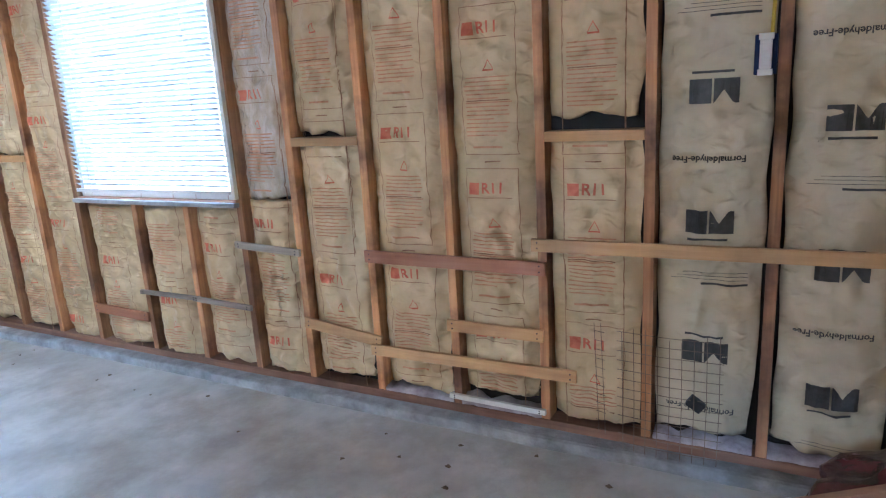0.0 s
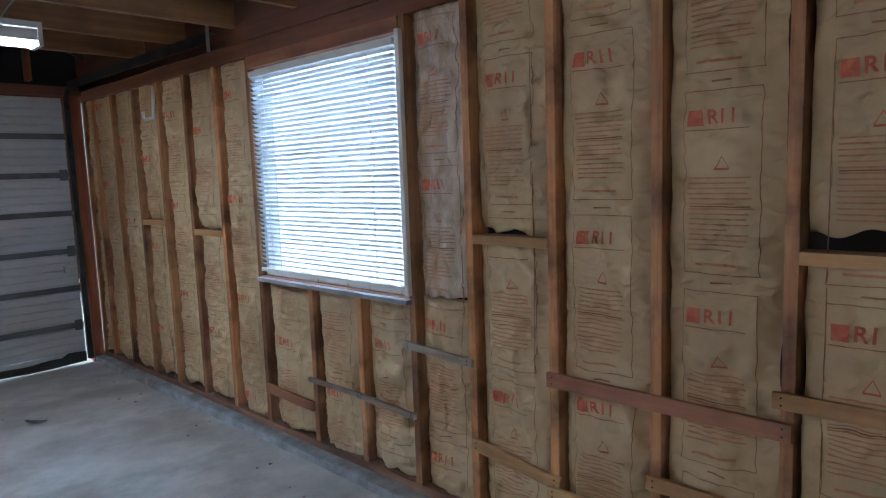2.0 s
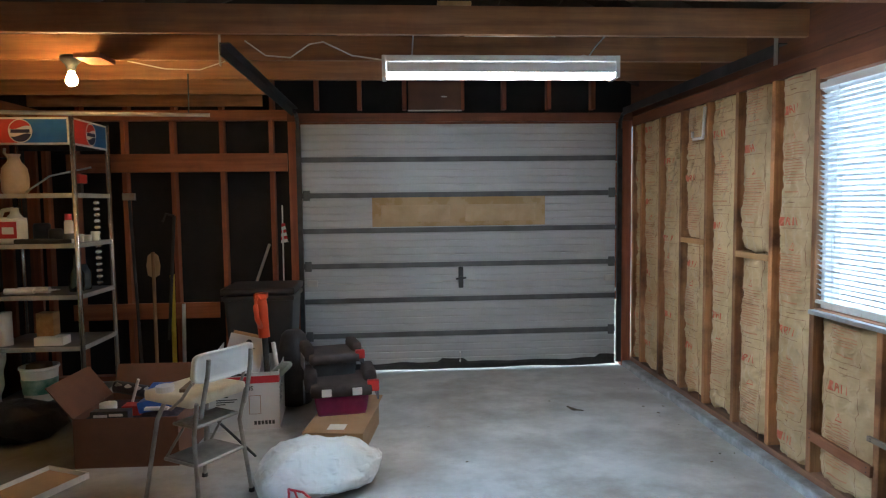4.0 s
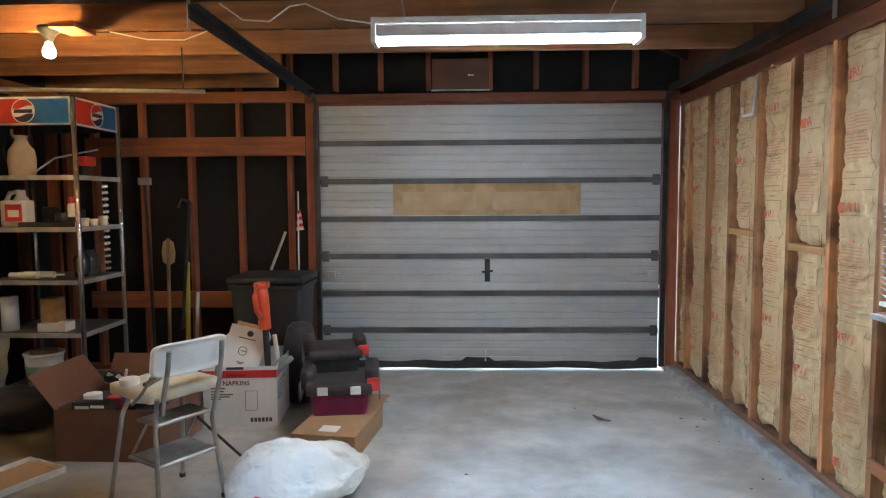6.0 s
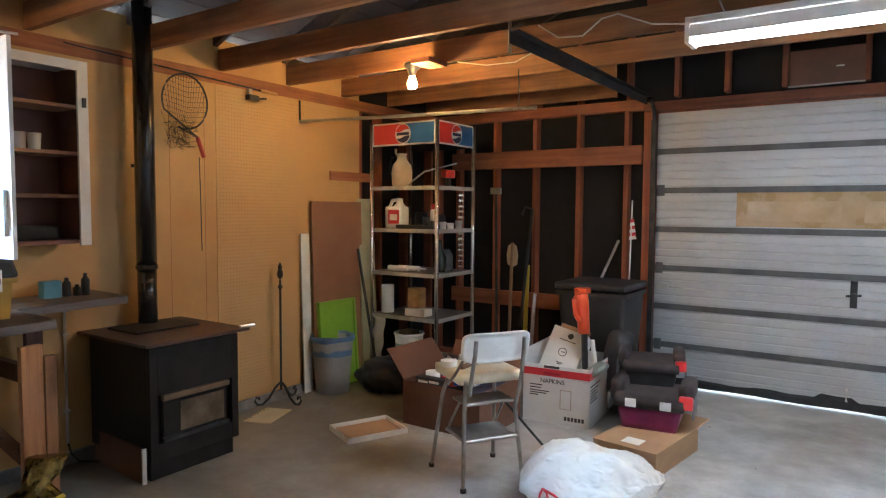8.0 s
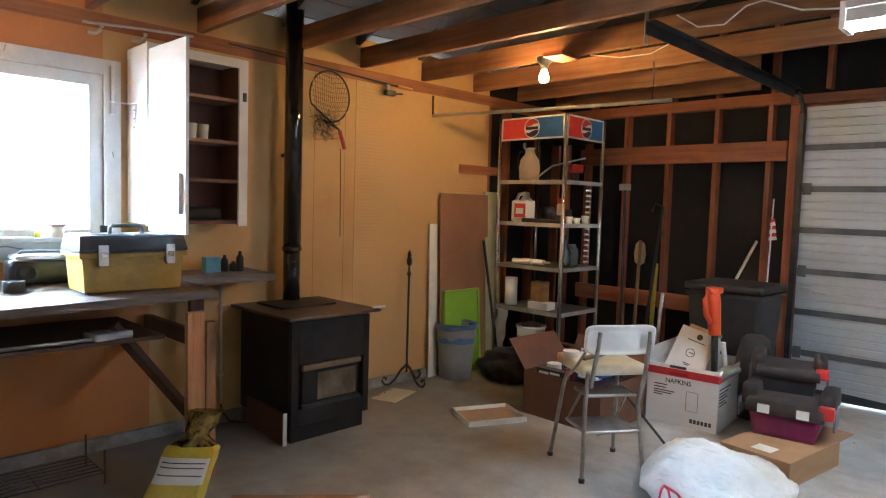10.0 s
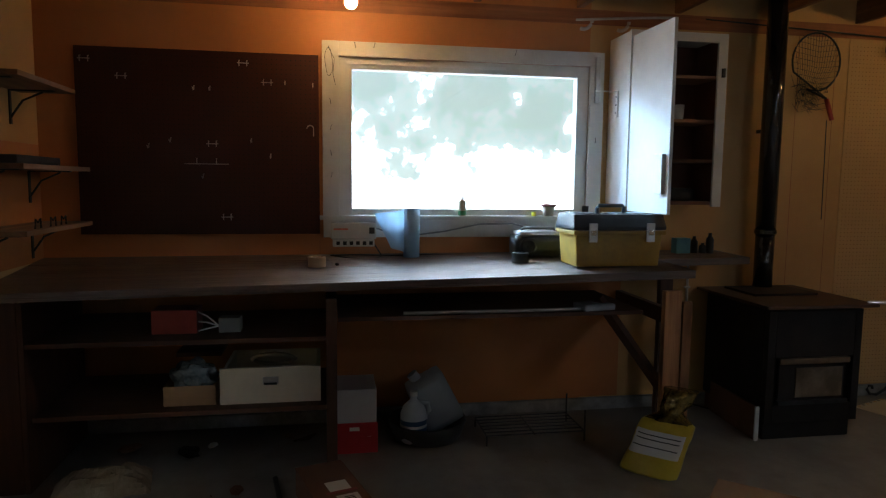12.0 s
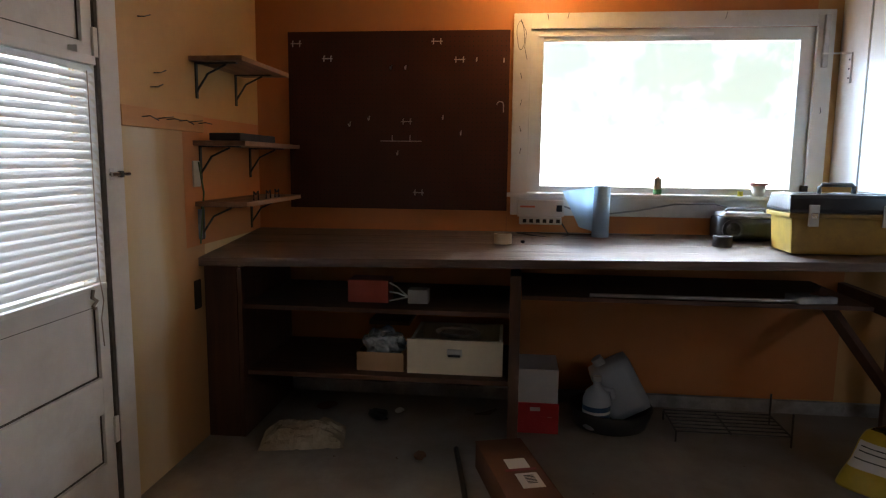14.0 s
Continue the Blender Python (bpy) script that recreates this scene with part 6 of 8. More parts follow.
part("handle", tb([(-0.075, 0, 0.256), (-0.075, 0, 0.285), (-0.065, 0, 0.295), (0.065, 0, 0.295), (0.075, 0, 0.285), (0.075, 0, 0.256)], 0.010, 8), black_pl, tbx, "", True)
for x in (-0.16, 0.15):
    lt = part("latch", bx(x - 0.022, x + 0.022, 0.134, 0.142, 0.115, 0.21, 0.003), M["steel"], tbx, "chrome draw latch")
    part("latch_bail", bx(x - 0.014, x + 0.014, 0.142, 0.148, 0.15, 0.175, 0.002), M["chrome"], lt)


def tape_roll(x, y, mat, lab, r=0.045, h=0.05):
    t = tagged(part("tape_roll", moved(lathe([(r * 0.72, 0), (r, 0), (r, h), (r * 0.72, h), (r * 0.72, 0)], 28, False), at(x, y, bz(y, x))), mat, smooth=False), lab, "tape roll", "tape rolls on the bench")
    return t


tape_roll(5.91, -4.86, surf("masking_tape", (0.5, 0.36, 0.24), (0.58, 0.44, 0.31), 8, 0.6, 0.05), "roll of tan masking tape on the bench")
tape_roll(4.845, -4.86, black_pl, "roll of black tape on the bench")
pb = tagged(part("pebble", moved(lathe([(0.006, 0), (0.012, 0.006), (0.008, 0.014)], 10), at(5.81, -4.88, bz(-4.88, 5.81))), M["rubber"]), "small dark knob lying on the bench", "knob")
ptw = empty("paper_towel_roll", at(5.40, -5.10, bz(-5.10, 5.4)), "blue shop-towel roll with a loose sheet", "towel roll")
bt = surf("blue_paper", (0.26, 0.42, 0.58), (0.36, 0.52, 0.68), 9, 0.85, 0.3)
part("roll", lathe([(0.018, 0), (0.045, 0), (0.045, 0.27), (0.018, 0.27)], 28), bt, ptw, "", True)
bm = bmesh.new()
g = []
for i in range(9):
    u = i / 8
    row = []
    for j in range(9):
        v = j / 8
        wtop, wbot = 0.16 * u, 0.07 * u
        row.append(bm.verts.new((0.043 + wbot + (wtop - wbot) * v, 0.01 + 0.03 * math.sin(u * 5) * v, 0.03 + 0.23 * v * (1 - 0.18 * u) + 0.02 * u)))
    g.append(row)
for q, w in zip(g, g[1:]):
    for j in range(8):
        bm.faces.new((q[j], q[j + 1], w[j + 1], w[j]))
part("loose_sheet", bm, translucent("blue_tissue", (0.42, 0.58, 0.72), 0.4), ptw, "loose blue sheet", True)
pst = empty("power_strip", Matrix.Translation((5.715, YS + 0.02, 1.09)), "beige multi-outlet power strip on the wall", "power strip")
beige = surf("beige_plastic", (0.50, 0.47, 0.40), (0.58, 0.55, 0.48), 6, 0.45, 0.03)
part("body", bx(-0.125, 0.125, 0.0, 0.055, -0.03, 0.06, 0.006), beige, pst)
part("outlet_row", bx(-0.115, 0.115, 0.0, 0.06, -0.072, -0.031, 0.006), beige, pst)
for k in range(6):
    part("socket", bx(-0.105 + 0.036 * k, -0.085 + 0.036 * k, 0.06, 0.0615, -0.062, -0.042), M["hole"], pst)
part("switch", bx(-0.115, -0.085, 0.055, 0.062, 0.0, 0.035, 0.003), M["hole"], pst)
part("print_bar", bx(0.03, 0.11, 0.055, 0.056, 0.02, 0.03), M["ink_red"], pst)
cord = tagged(part("extension_cable", tb([(5.60, YS + 0.05, 1.03), (5.56, -5.15, 0.965), (5.62, -5.05, 0.955), (5.74, -5.1, 0.962), (5.84, -5.16, 0.97), (5.72, -5.18, 0.97), (5.5, -5.15, 0.968), (5.3, -5.17, 0.968), (5.1, -5.18, 0.968)], 0.004, 6), M["rubber"]), "black power cord snaking along the bench", "cord")
cord2 = tagged(part("appliance_cable", tb([(5.62, YS + 0.055, 1.13), (5.45, YS + 0.06, 1.07), (5.2, YS + 0.045, 1.10), (5.0, YS + 0.04, 1.14), (4.8, YS + 0.045, 1.145), (4.7, YS + 0.06, 1.12), (4.66, YS + 0.08, 1.08)], 0.005, 6), surf("grey_cable", (0.2, 0.2, 0.2), (0.3, 0.3, 0.3), 8, 0.5, 0.0)), "grey appliance cord along the window sill", "cord")
rd = empty("portable_stereo", at(4.70, -5.08, bz(-5.08, 4.7)), "black and silver portable stereo at the wall", "stereo")
sb = bmesh.new()
box(sb, -0.15, 0.13, -0.09, 0.09, 0.0, 0.125, 0.045)
part("body", sb, black_pl, rd, "", True)
part("top_shell", bx(-0.13, 0.11, -0.08, 0.085, 0.10, 0.145, 0.03), surf("silver_plastic", (0.42, 0.43, 0.44), (0.55, 0.56, 0.57), 6, 0.35, 0.0, metal=0.3), rd, "", True)
part("speaker", moved(lathe([(0.05, 0), (0.05, 0.012), (0.035, 0.016), (0.01, 0.006)], 24), Matrix.Translation((0.06, 0.085, 0.06)) @ Matrix.Rotation(radians(-90), 4, "X")), M["rubber"], rd)
part("carry_handle", tb([(-0.12, 0.0, 0.13), (-0.11, 0.02, 0.158), (0.07, 0.02, 0.158), (0.09, 0.0, 0.13)], 0.008), surf("grey_handle", (0.2, 0.2, 0.2), (0.3, 0.3, 0.3), 8, 0.5, 0.0), rd, "", True)
# window sill things
SZ = 1.187
sp = empty("seedling_jar", at(5.095, YS + 0.026, SZ), "small jar with pencils on the sill", "jar")
part("jar", lathe([(0.02, 0), (0.022, 0.005), (0.022, 0.085), (0.02, 0.09)], 16), surf("tan_jar", (0.45, 0.38, 0.25), (0.55, 0.48, 0.34), 6, 0.4, 0.05), sp, "", True)
part("green_band", lathe([(0.0228, 0.005), (0.0228, 0.03)], 16, False), surf("green_label", (0.05, 0.2, 0.06), (0.08, 0.28, 0.1), 5, 0.5, 0), sp)
for k in range(3):
    part("pencil", tb([(0.004 * k - 0.004, 0, 0.08), (0.012 * k - 0.014, 0.004, 0.135)], 0.003, 6), M["board"], sp)
fp = empty("flower_pot", at(4.575, YS + 0.02, SZ), "small clay pot with pink rim on the sill", "pot")
part("pot", lathe([(0.028, 0), (0.038, 0.055), (0.034, 0.055), (0.025, 0.004)], 20, False), surf("pale_clay", (0.42, 0.36, 0.28), (0.52, 0.46, 0.37), 7, 0.7, 0.05), fp, "", True)
part("rim", lathe([(0.038, 0.055), (0.048, 0.06), (0.048, 0.07), (0.036, 0.07)], 20, False), surf("pink_rim", (0.45, 0.2, 0.2), (0.52, 0.26, 0.26), 7, 0.6, 0.0), fp)
tagged(part("bottle_cap", moved(lathe([(0.014, 0), (0.014, 0.025)], 16), at(4.665, YS + 0.022, SZ)), surf("bottle_cap", (0.6, 0.5, 0.03), (0.7, 0.6, 0.05), 5, 0.4, 0)), "small yellow cap on the sill", "cap")
hb_ = empty("hand_brush", at(4.33, YS + 0.01, SZ), "small dark hand brush leaning on the window frame", "brush")
part("handle", tb([(0, 0, 0.05), (-0.03, 0.0, 0.15)], 0.008, 8, 0.004), M["steel"], hb_)
part("head", bx(-0.004, 0.03, -0.012, 0.012, 0.0, 0.06, 0.004), M["rubber"], hb_)
tin = empty("blue_box_and_bottles", at(3.80, -5.08, bz(-5.08, 3.8)), "small blue carton beside tins at the bench end", "carton")
part("carton", bx(-0.05, 0.04, -0.03, 0.03, 0.0, 0.09, 0.003), surf("blue_carton", (0.05, 0.18, 0.26), (0.1, 0.28, 0.38), 6, 0.5, 0.0), tin)
for k, (x, h) in enumerate(((-0.09, 0.10), (-0.14, 0.06), (-0.18, 0.12))):
    part("bottle", moved(lathe([(0.022, 0), (0.022, h * 0.7), (0.01, h * 0.85), (0.01, h)], 14), Matrix.Translation((x, 0.01 * k, 0))), black_pl, tin, "", True)
tagged(part("wood_offcut", bx(4.0, 4.03, YS + 0.003, YS + 0.02, 0.965, 1.10, 0.002), M["grey_board"]), "small upright wood offcut behind the bench", "offcut")

# below the bench
dw = empty("storage_drawer", at(6.125, -4.62, 0.327), "loose cream-painted drawer box on the shelf", "drawer")
cr = surf("cream_paint", (0.60, 0.52, 0.38), (0.70, 0.62, 0.47), 4, 0.45, 0.06, dirt=0.25, dirt_col=(0.4, 0.3, 0.2))
part("drawer_front", bx(-0.232, 0.232, -0.018, 0.0, 0.0, 0.172, 0.003), cr, dw)
for a in ((-0.225, -0.21, -0.42, -0.019), (0.21, 0.225, -0.42, -0.019), (-0.209, 0.209, -0.42, -0.405)):
    part("drawer_side", bx(*a, 0.004, 0.155, 0.002), cr, dw)
part("drawer_base", bx(-0.209, 0.209, -0.404, -0.019, 0.004, 0.012), cr, dw)
hd = part("label_pull", bx(-0.036, 0.036, 0.0005, 0.012, 0.095, 0.128, 0.003), M["steel"], dw, "metal label pull")
part("pull_lip", bx(-0.03, 0.03, 0.012, 0.026, 0.095, 0.103, 0.003), M["steel_dark"], hd)
part("coil", moved(lathe([(0.1, 0), (0.115, 0.01), (0.1, 0.02), (0.085, 0.01), (0.1, 0)], 28, False), Matrix.Translation((0.0, -0.2, 0.15)) @ Matrix.Rotation(0.5, 4, "X")), surf("tan_hose", (0.3, 0.24, 0.15), (0.4, 0.33, 0.22), 7, 0.5, 0.1), dw, "", True)
ob = open_box("small_box", at(6.375, -4.63, 0.327, 0), 0.235, -0.2, 0.095, M["card"], "small open brown box with clear wrap on the shelf")
pl = bmesh.new()
bmesh.ops.create_icosphere(pl, subdivisions=4, radius=1)
for v in pl.verts:
    d = 1 + 0.22 * noise.noise(v.co * 2.2) + 0.14 * noise.noise(v.co * 6)
    v.co = Vector((v.co.x * 0.105 * d, v.co.y * 0.09 * d, v.co.z * 0.075 * d))
tagged(part("plastic_wrap", moved(pl, Matrix.Translation((6.49, -4.73, 0.445))), surf("crumpled_film", (0.10, 0.14, 0.17), (0.3, 0.35, 0.38), 14, 0.18, 0.5, coat=0.6)), "crumpled clear plastic wrap stuffed in the box", "wrap")
tagged(part("red_box", bx(6.455, 6.655, -4.78, -4.64, 0.667, 0.778, 0.003), surf("red_metal", (0.22, 0.025, 0.018), (0.32, 0.045, 0.03), 5, 0.4, 0.05)), "small red metal box on the upper shelf", "box")
ad = empty("adapter_plug", at(6.32, -4.68, 0.667), "grey plug adapter with looped wires on the shelf", "adapter")
part("body", bx(-0.06, 0.04, -0.04, 0.04, 0.0, 0.07, 0.008), surf("grey_adapter", (0.2, 0.2, 0.19), (0.28, 0.28, 0.27), 6, 0.5, 0.0), ad)
for k in range(3):
    part("wire", tb([(0.04, 0.02, 0.03), (0.09, 0.03, 0.02 + 0.03 * k), (0.13, 0.03, 0.01 + 0.045 * k)], 0.004, 6), M["white"], ad)
tagged(part("curtain_pole", tb([(4.45, BF - 0.13, 0.752), (5.5, BF - 0.12, 0.752)], 0.009), M["steel"]), "thin metal pole lying on the bench shelf", "pole")
sb2 = tagged(part("plastic_packet", moved(bx(-0.09, 0.09, -0.06, 0.06, 0.0, 0.035, 0.014), at(4.52, -4.62, 0.743, 10)), surf("clear_packet", (0.3, 0.33, 0.36), (0.5, 0.53, 0.56), 9, 0.15, 0.3), smooth=True), "clear plastic packet on the bench shelf", "packet")
rb_ = empty("red_white_box", at(5.728, -4.755, 0), "red and white storage carton under the bench", "box")
part("carton_body", bx(-0.112, 0.112, -0.26, 0.0, 0.0, 0.33, 0.003), box_white, rb_)
part("red_front", bx(-0.118, 0.118, 0.001, 0.009, 0.0, 0.158, 0.002), surf("red_card", (0.46, 0.02, 0.025), (0.55, 0.04, 0.045), 5, 0.5, 0.0), rb_)
part("red_side", bx(0.1125, 0.1145, -0.26, 0.0, 0.0, 0.155), red_ink, rb_)
part("emblem", bx(-0.025, 0.025, 0.009, 0.0105, 0.118, 0.137, 0.002), M["white"], rb_)
for k in range(6):
    for j in range(5):
        if k < 5:
            part("print_dash", bx(-0.085 + 0.034 * k, -0.065 + 0.034 * k, 0.009, 0.0098, 0.085 - 0.015 * j, 0.089 - 0.015 * j), surf("pale_red", (0.6, 0.2, 0.18), (0.65, 0.25, 0.22), 5, 0.5, 0) if k == 0 and j == 0 else red_ink, rb_)
tub = empty("black_tub", at(5.33, -4.93, 0), "shallow black plastic tub under the bench", "tub")
part("tub_body", lathe([(0.17, 0), (0.18, 0.005), (0.215, 0.10), (0.205, 0.105), (0.17, 0.012), (0.02, 0.01)], 36, False), black_pl, tub, "", True)
jg = empty("white_jug", at(5.415, -4.84, 0.013), "translucent white gallon jug with blue label", "jug")
milk = translucent("milky_plastic", (0.62, 0.66, 0.70), 0.3)
part("jug_body", lathe([(0.06, 0), (0.07, 0.01), (0.07, 0.15), (0.055, 0.19), (0.03, 0.215), (0.018, 0.225), (0.018, 0.245)], 24), milk, jg, "", True)
part("cap", moved(lathe([(0.021, 0), (0.021, 0.022)], 16), Matrix.Translation((0, 0, 0.246))), M["white"], jg)
part("label", lathe([(0.0708, 0.03), (0.0708, 0.125)], 24, False), surf("navy_label", (0.015, 0.05, 0.12), (0.03, 0.1, 0.22), 6, 0.4, 0.0), jg)
part("label_stripe", lathe([(0.0713, 0.085), (0.0713, 0.10)], 24, False), M["white"], jg)
part("jug_handle", tb([(-0.03, 0.0, 0.205), (-0.075, 0.0, 0.2), (-0.085, 0.0, 0.16), (-0.065, 0, 0.12)], 0.012, 8), milk, jg, "", True)
jug2 = empty("plastic_canister", Matrix.Translation((5.24, -4.97, 0.10)) @ Matrix.Rotation(radians(28), 4, "Y"), "grey translucent plastic canister lying tilted in the tub", "canister")
cb2 = bmesh.new()
box(cb2, -0.11, 0.11, -0.08, 0.08, -0.05, 0.25, 0.045)
part("canister_body", cb2, translucent("grey_plastic_film", (0.40, 0.44, 0.48), 0.25), jug2, "", True)
part("spout", tb([(0.03, 0, 0.24), (0.04, 0, 0.29)], 0.03, 14), translucent("grey_plastic_spout", (0.40, 0.44, 0.48), 0.25), jug2)
rackf = empty("wire_rack", at(4.78, -4.88, 0), "low black wire rack under the bench", "rack")
for k in range(7):
    y = -0.14 + 0.28 * k / 6
    part("wire", tb([(-0.28, y, 0.055), (0.26, y, 0.055)], 0.004, 6), M["steel_dark"], rackf)
for x in (-0.28, 0.0, 0.26):
    part("cross_wire", tb([(x, -0.14, 0.052), (x, 0.14, 0.052)], 0.005, 6), M["steel_dark"], rackf)
for x in (-0.28, 0.26):
    for y in (-0.14, 0.14):
        part("rack_leg", tb([(x, y, 0.0), (x, y, 0.055 if x > 0 else 0.17)], 0.005, 6), M["steel_dark"], rackf)
bag = empty("yellow_bag", at(4.335, -4.335, 0, -45), "shiny yellow and gold bag with white label", "bag")
def bag_at(u, t):
    """A point of the bag's skin: u round it, t from the floor to the gathered top."""
    hw = 0.138 * (1 - 0.14 * t) if t < 0.6 else 0.120 - 0.065 * min(1, (t - 0.6) / 0.10) + 0.03 * max(0, t - 0.72) / 0.28
    dp = 0.062 * (1 - 0.35 * t) if t < 0.6 else 0.049 - 0.012 * min(1, (t - 0.6) / 0.10)
    ca, sa = math.cos(u), math.sin(u)
    n = noise.noise(Vector((ca * 2, sa * 2, t * 5))) * (0.006 if t < 0.6 else 0.02) + noise.noise(Vector((ca * 6, sa * 6, t * 14))) * (0.003 if t < 0.6 else 0.012)
    p = 0.55 if t < 0.6 else 0.9
    return Vector(((hw + n) * math.copysign(abs(ca) ** p, ca) - 0.085 * t, (dp + n) * math.copysign(abs(sa) ** 0.8, sa) - 0.20 * t, 0.37 * t))


nb, mb = 40, 34
for nm, j0, j1, mat in (("bag_body", 0, 21, "y"), ("gathered_top", 21, mb, "g")):
    bm = bmesh.new()
    rg = [[bm.verts.new(bag_at(2 * math.pi * i / nb, j / mb)) for i in range(nb)] for j in range(j0, j1 + 1)]
    for q, w in zip(rg, rg[1:]):
        for i in range(nb):
            bm.faces.new((q[i], q[(i + 1) % nb], w[(i + 1) % nb], w[i]))
    if j0 == 0:
        bm.faces.new(rg[0][::-1])
    else:
        bm.faces.new(rg[-1])
    part(nm, bm, surf("yellow_foil_bag", (0.50, 0.36, 0.02), (0.62, 0.47, 0.04), 9, 0.3, 0.35, fine=30, coat=0.3) if mat == "y" else surf("gold_foil", (0.06, 0.045, 0.02), (0.50, 0.36, 0.10), 26, 0.2, 0.5, metal=0.7), bag, "" if mat == "y" else "crumpled black and gold foil top", True)


def bag_label(u0, u1, t0, t1, mat, nm, off):
    b = bmesh.new()
    g = []
    for j in range(7):
        row = []
        for i in range(11):
            row.append(b.verts.new(bag_at(u0 + (u1 - u0) * i / 10, t0 + (t1 - t0) * j / 6) + Vector((0, off, 0.4 * off))))
        g.append(row)
    for q, w in zip(g, g[1:]):
        for i in range(10):
            b.faces.new((q[i], q[i + 1], w[i + 1], w[i]))
    part(nm, b, mat, bag, "", True)


bag_label(0.5, 2.45, 0.22, 0.50, M["white"], "label", 0.003)
for t in (0.31, 0.39, 0.44):
    bag_label(0.75, 2.2, t, t + 0.012, M["ink_black"], "print_bar", 0.0045)
lb = open_box("long_box", at(6.0, -4.34, 0, 107), 0.62, 0.205, 0.115, M["card_brown"], "long closed brown carton with labels on the floor", lid=True)
for a in ((0.2, 0.30, 0.07, 0.16), (0.33, 0.45, 0.08, 0.17)):
    part("shipping_label", bx(*a[:2], a[2], a[3], 0.1225, 0.1235), M["white"], lb)
part("label_band", bx(0.29, 0.31, 0.05, 0.18, 0.1238, 0.1245), surf("maroon_ink", (0.2, 0.02, 0.02), (0.25, 0.03, 0.03), 5, 0.5, 0), lb)
for k in range(6):
    part("bar_print", bx(0.35 + 0.012 * k, 0.356 + 0.012 * k, 0.11, 0.15, 0.1238, 0.1245), M["ink_black"], lb)
bx2 = open_box("brown_carton", at(3.895, -3.43, 0, -41.5), 0.56, 0.335, 0.2, surf("brown_card", (0.23, 0.12, 0.052), (0.30, 0.165, 0.08), 3, 0.75, 0.1, fine=50, dirt=0.2, dirt_col=(0.2, 0.1, 0.05)), "closed brown carton on the garage floor", lid=True)
tagged(part("black_stick", tb([(6.10, -4.49, 0.012), (6.04, -4.15, 0.012), (6.0, -3.9, 0.012)], 0.012, 8), M["steel_dark"]), "black metal stick lying on the floor", "stick")
glove = bmesh.new()
bmesh.ops.create_icosphere(glove, subdivisions=4, radius=1)
for v in glove.verts:
    d = 1 + 0.3 * noise.noise(v.co * 2.0) + 0.2 * noise.noise(v.co * 5.0)
    v.co = Vector((v.co.x * 0.085 * d, v.co.y * 0.06 * d, max(-0.045, v.co.z * 0.05 * d) + 0.045))
tagged(part("work_glove", moved(glove, at(4.45, -3.80, 0, 30)), surf("black_white_knit", (0.015, 0.015, 0.02), (0.30, 0.30, 0.32), 16, 0.9, 0.4), smooth=True), "crumpled black and white work glove on the floor", "glove")
pbag = empty("paper_bag", at(6.85, -4.52, 0, 12), "crumpled brown paper bag on the floor", "bag")
bm = bmesh.new()
bmesh.ops.create_grid(bm, x_segments=22, y_segments=16, size=1)
for v in bm.verts:
    x, y = v.co.x, v.co.y
    e = max(0, 1 - max(abs(x), abs(y)) ** 3)
    v.co = (x * 0.20, y * 0.13, 0.004 + 0.075 * e + 0.03 * e * noise.noise(Vector((x * 3, y * 3, 1))) + 0.016 * abs(noise.noise(Vector((x * 7, y * 7, 3)))))
part("bag_body", bm, surf("crumpled_paper", (0.26, 0.21, 0.14), (0.46, 0.40, 0.30), 9, 0.8, 0.5, dirt=0.3), pbag)
lf = random.Random(5)
deb = bmesh.new()
for k in range(60):
    x, y = lf.uniform(0.6, 7.0), lf.uniform(-4.9, -0.25)
    if lf.random() < 0.45:
        y = lf.uniform(-0.35, -0.14)
    s = lf.uniform(0.006, 0.022)
    a = lf.uniform(0, 6.28)
    q = [deb.verts.new((x + s * math.cos(a + t) * lf.uniform(0.5, 1), y + s * math.sin(a + t) * 0.7, 0.001 + (0.005 if k % 2 else 0.002) * (i % 2))) for i, t in enumerate((0, 1.3, 2.6, 4.2, 5.2))]
    deb.faces.new(q)
tagged(part("floor_debris", deb, surf("leaf_litter", (0.05, 0.035, 0.02), (0.18, 0.13, 0.08), 30, 0.9, 0.0)), "scattered dry leaf scraps and chips on concrete", "debris", kind="stuff")
for x, y, lab in ((1.27, -0.88, "dry leaf lying on the concrete"), (5.98, -4.95, "dry brown leaf under the bench")):
    bm = bmesh.new()
    bmesh.ops.create_grid(bm, x_segments=8, y_segments=5, size=1)
    for v in bm.verts:
        w = max(0.1, 1 - abs(v.co.x)) ** 0.5
        v.co = (v.co.x * 0.075, v.co.y * 0.026 * w, 0.004 + 0.012 * abs(v.co.x) + 0.006 * abs(v.co.y))
    tagged(part("dry_leaf", moved(bm, at(x, y, 0, 40)), surf("dry_leaf", (0.06, 0.045, 0.03), (0.12, 0.09, 0.06), 20, 0.9, 0.1)), lab, "leaf")

# ---- east side: entry door, shelves ----
ed = tagged(new("door_1"), "old white panelled entry door with blind, closed", "door", kind="structure")
DX = XE - 0.012
Y0, Y1 = -3.752, -2.885
def dpart(nm, y0, y1, z0, z1, x0=0.0, x1=0.04, mat="white_old", lab=""):
    return part(nm, bx(DX + x0, DX + x1, y0, y1, z0, z1, 0.003), M[mat], ed, lab)
dpart("stile", Y0, Y0 + 0.055, 0.01, 2.045)
dpart("stile", Y1 - 0.11, Y1, 0.01, 2.045)
for z0, z1 in ((0.01, 0.24), (0.43, 0.565), (0.83, 0.92), (1.66, 1.745), (1.96, 2.045)):
    dpart("rail", Y0 + 0.055, Y1 - 0.11, z0, z1)
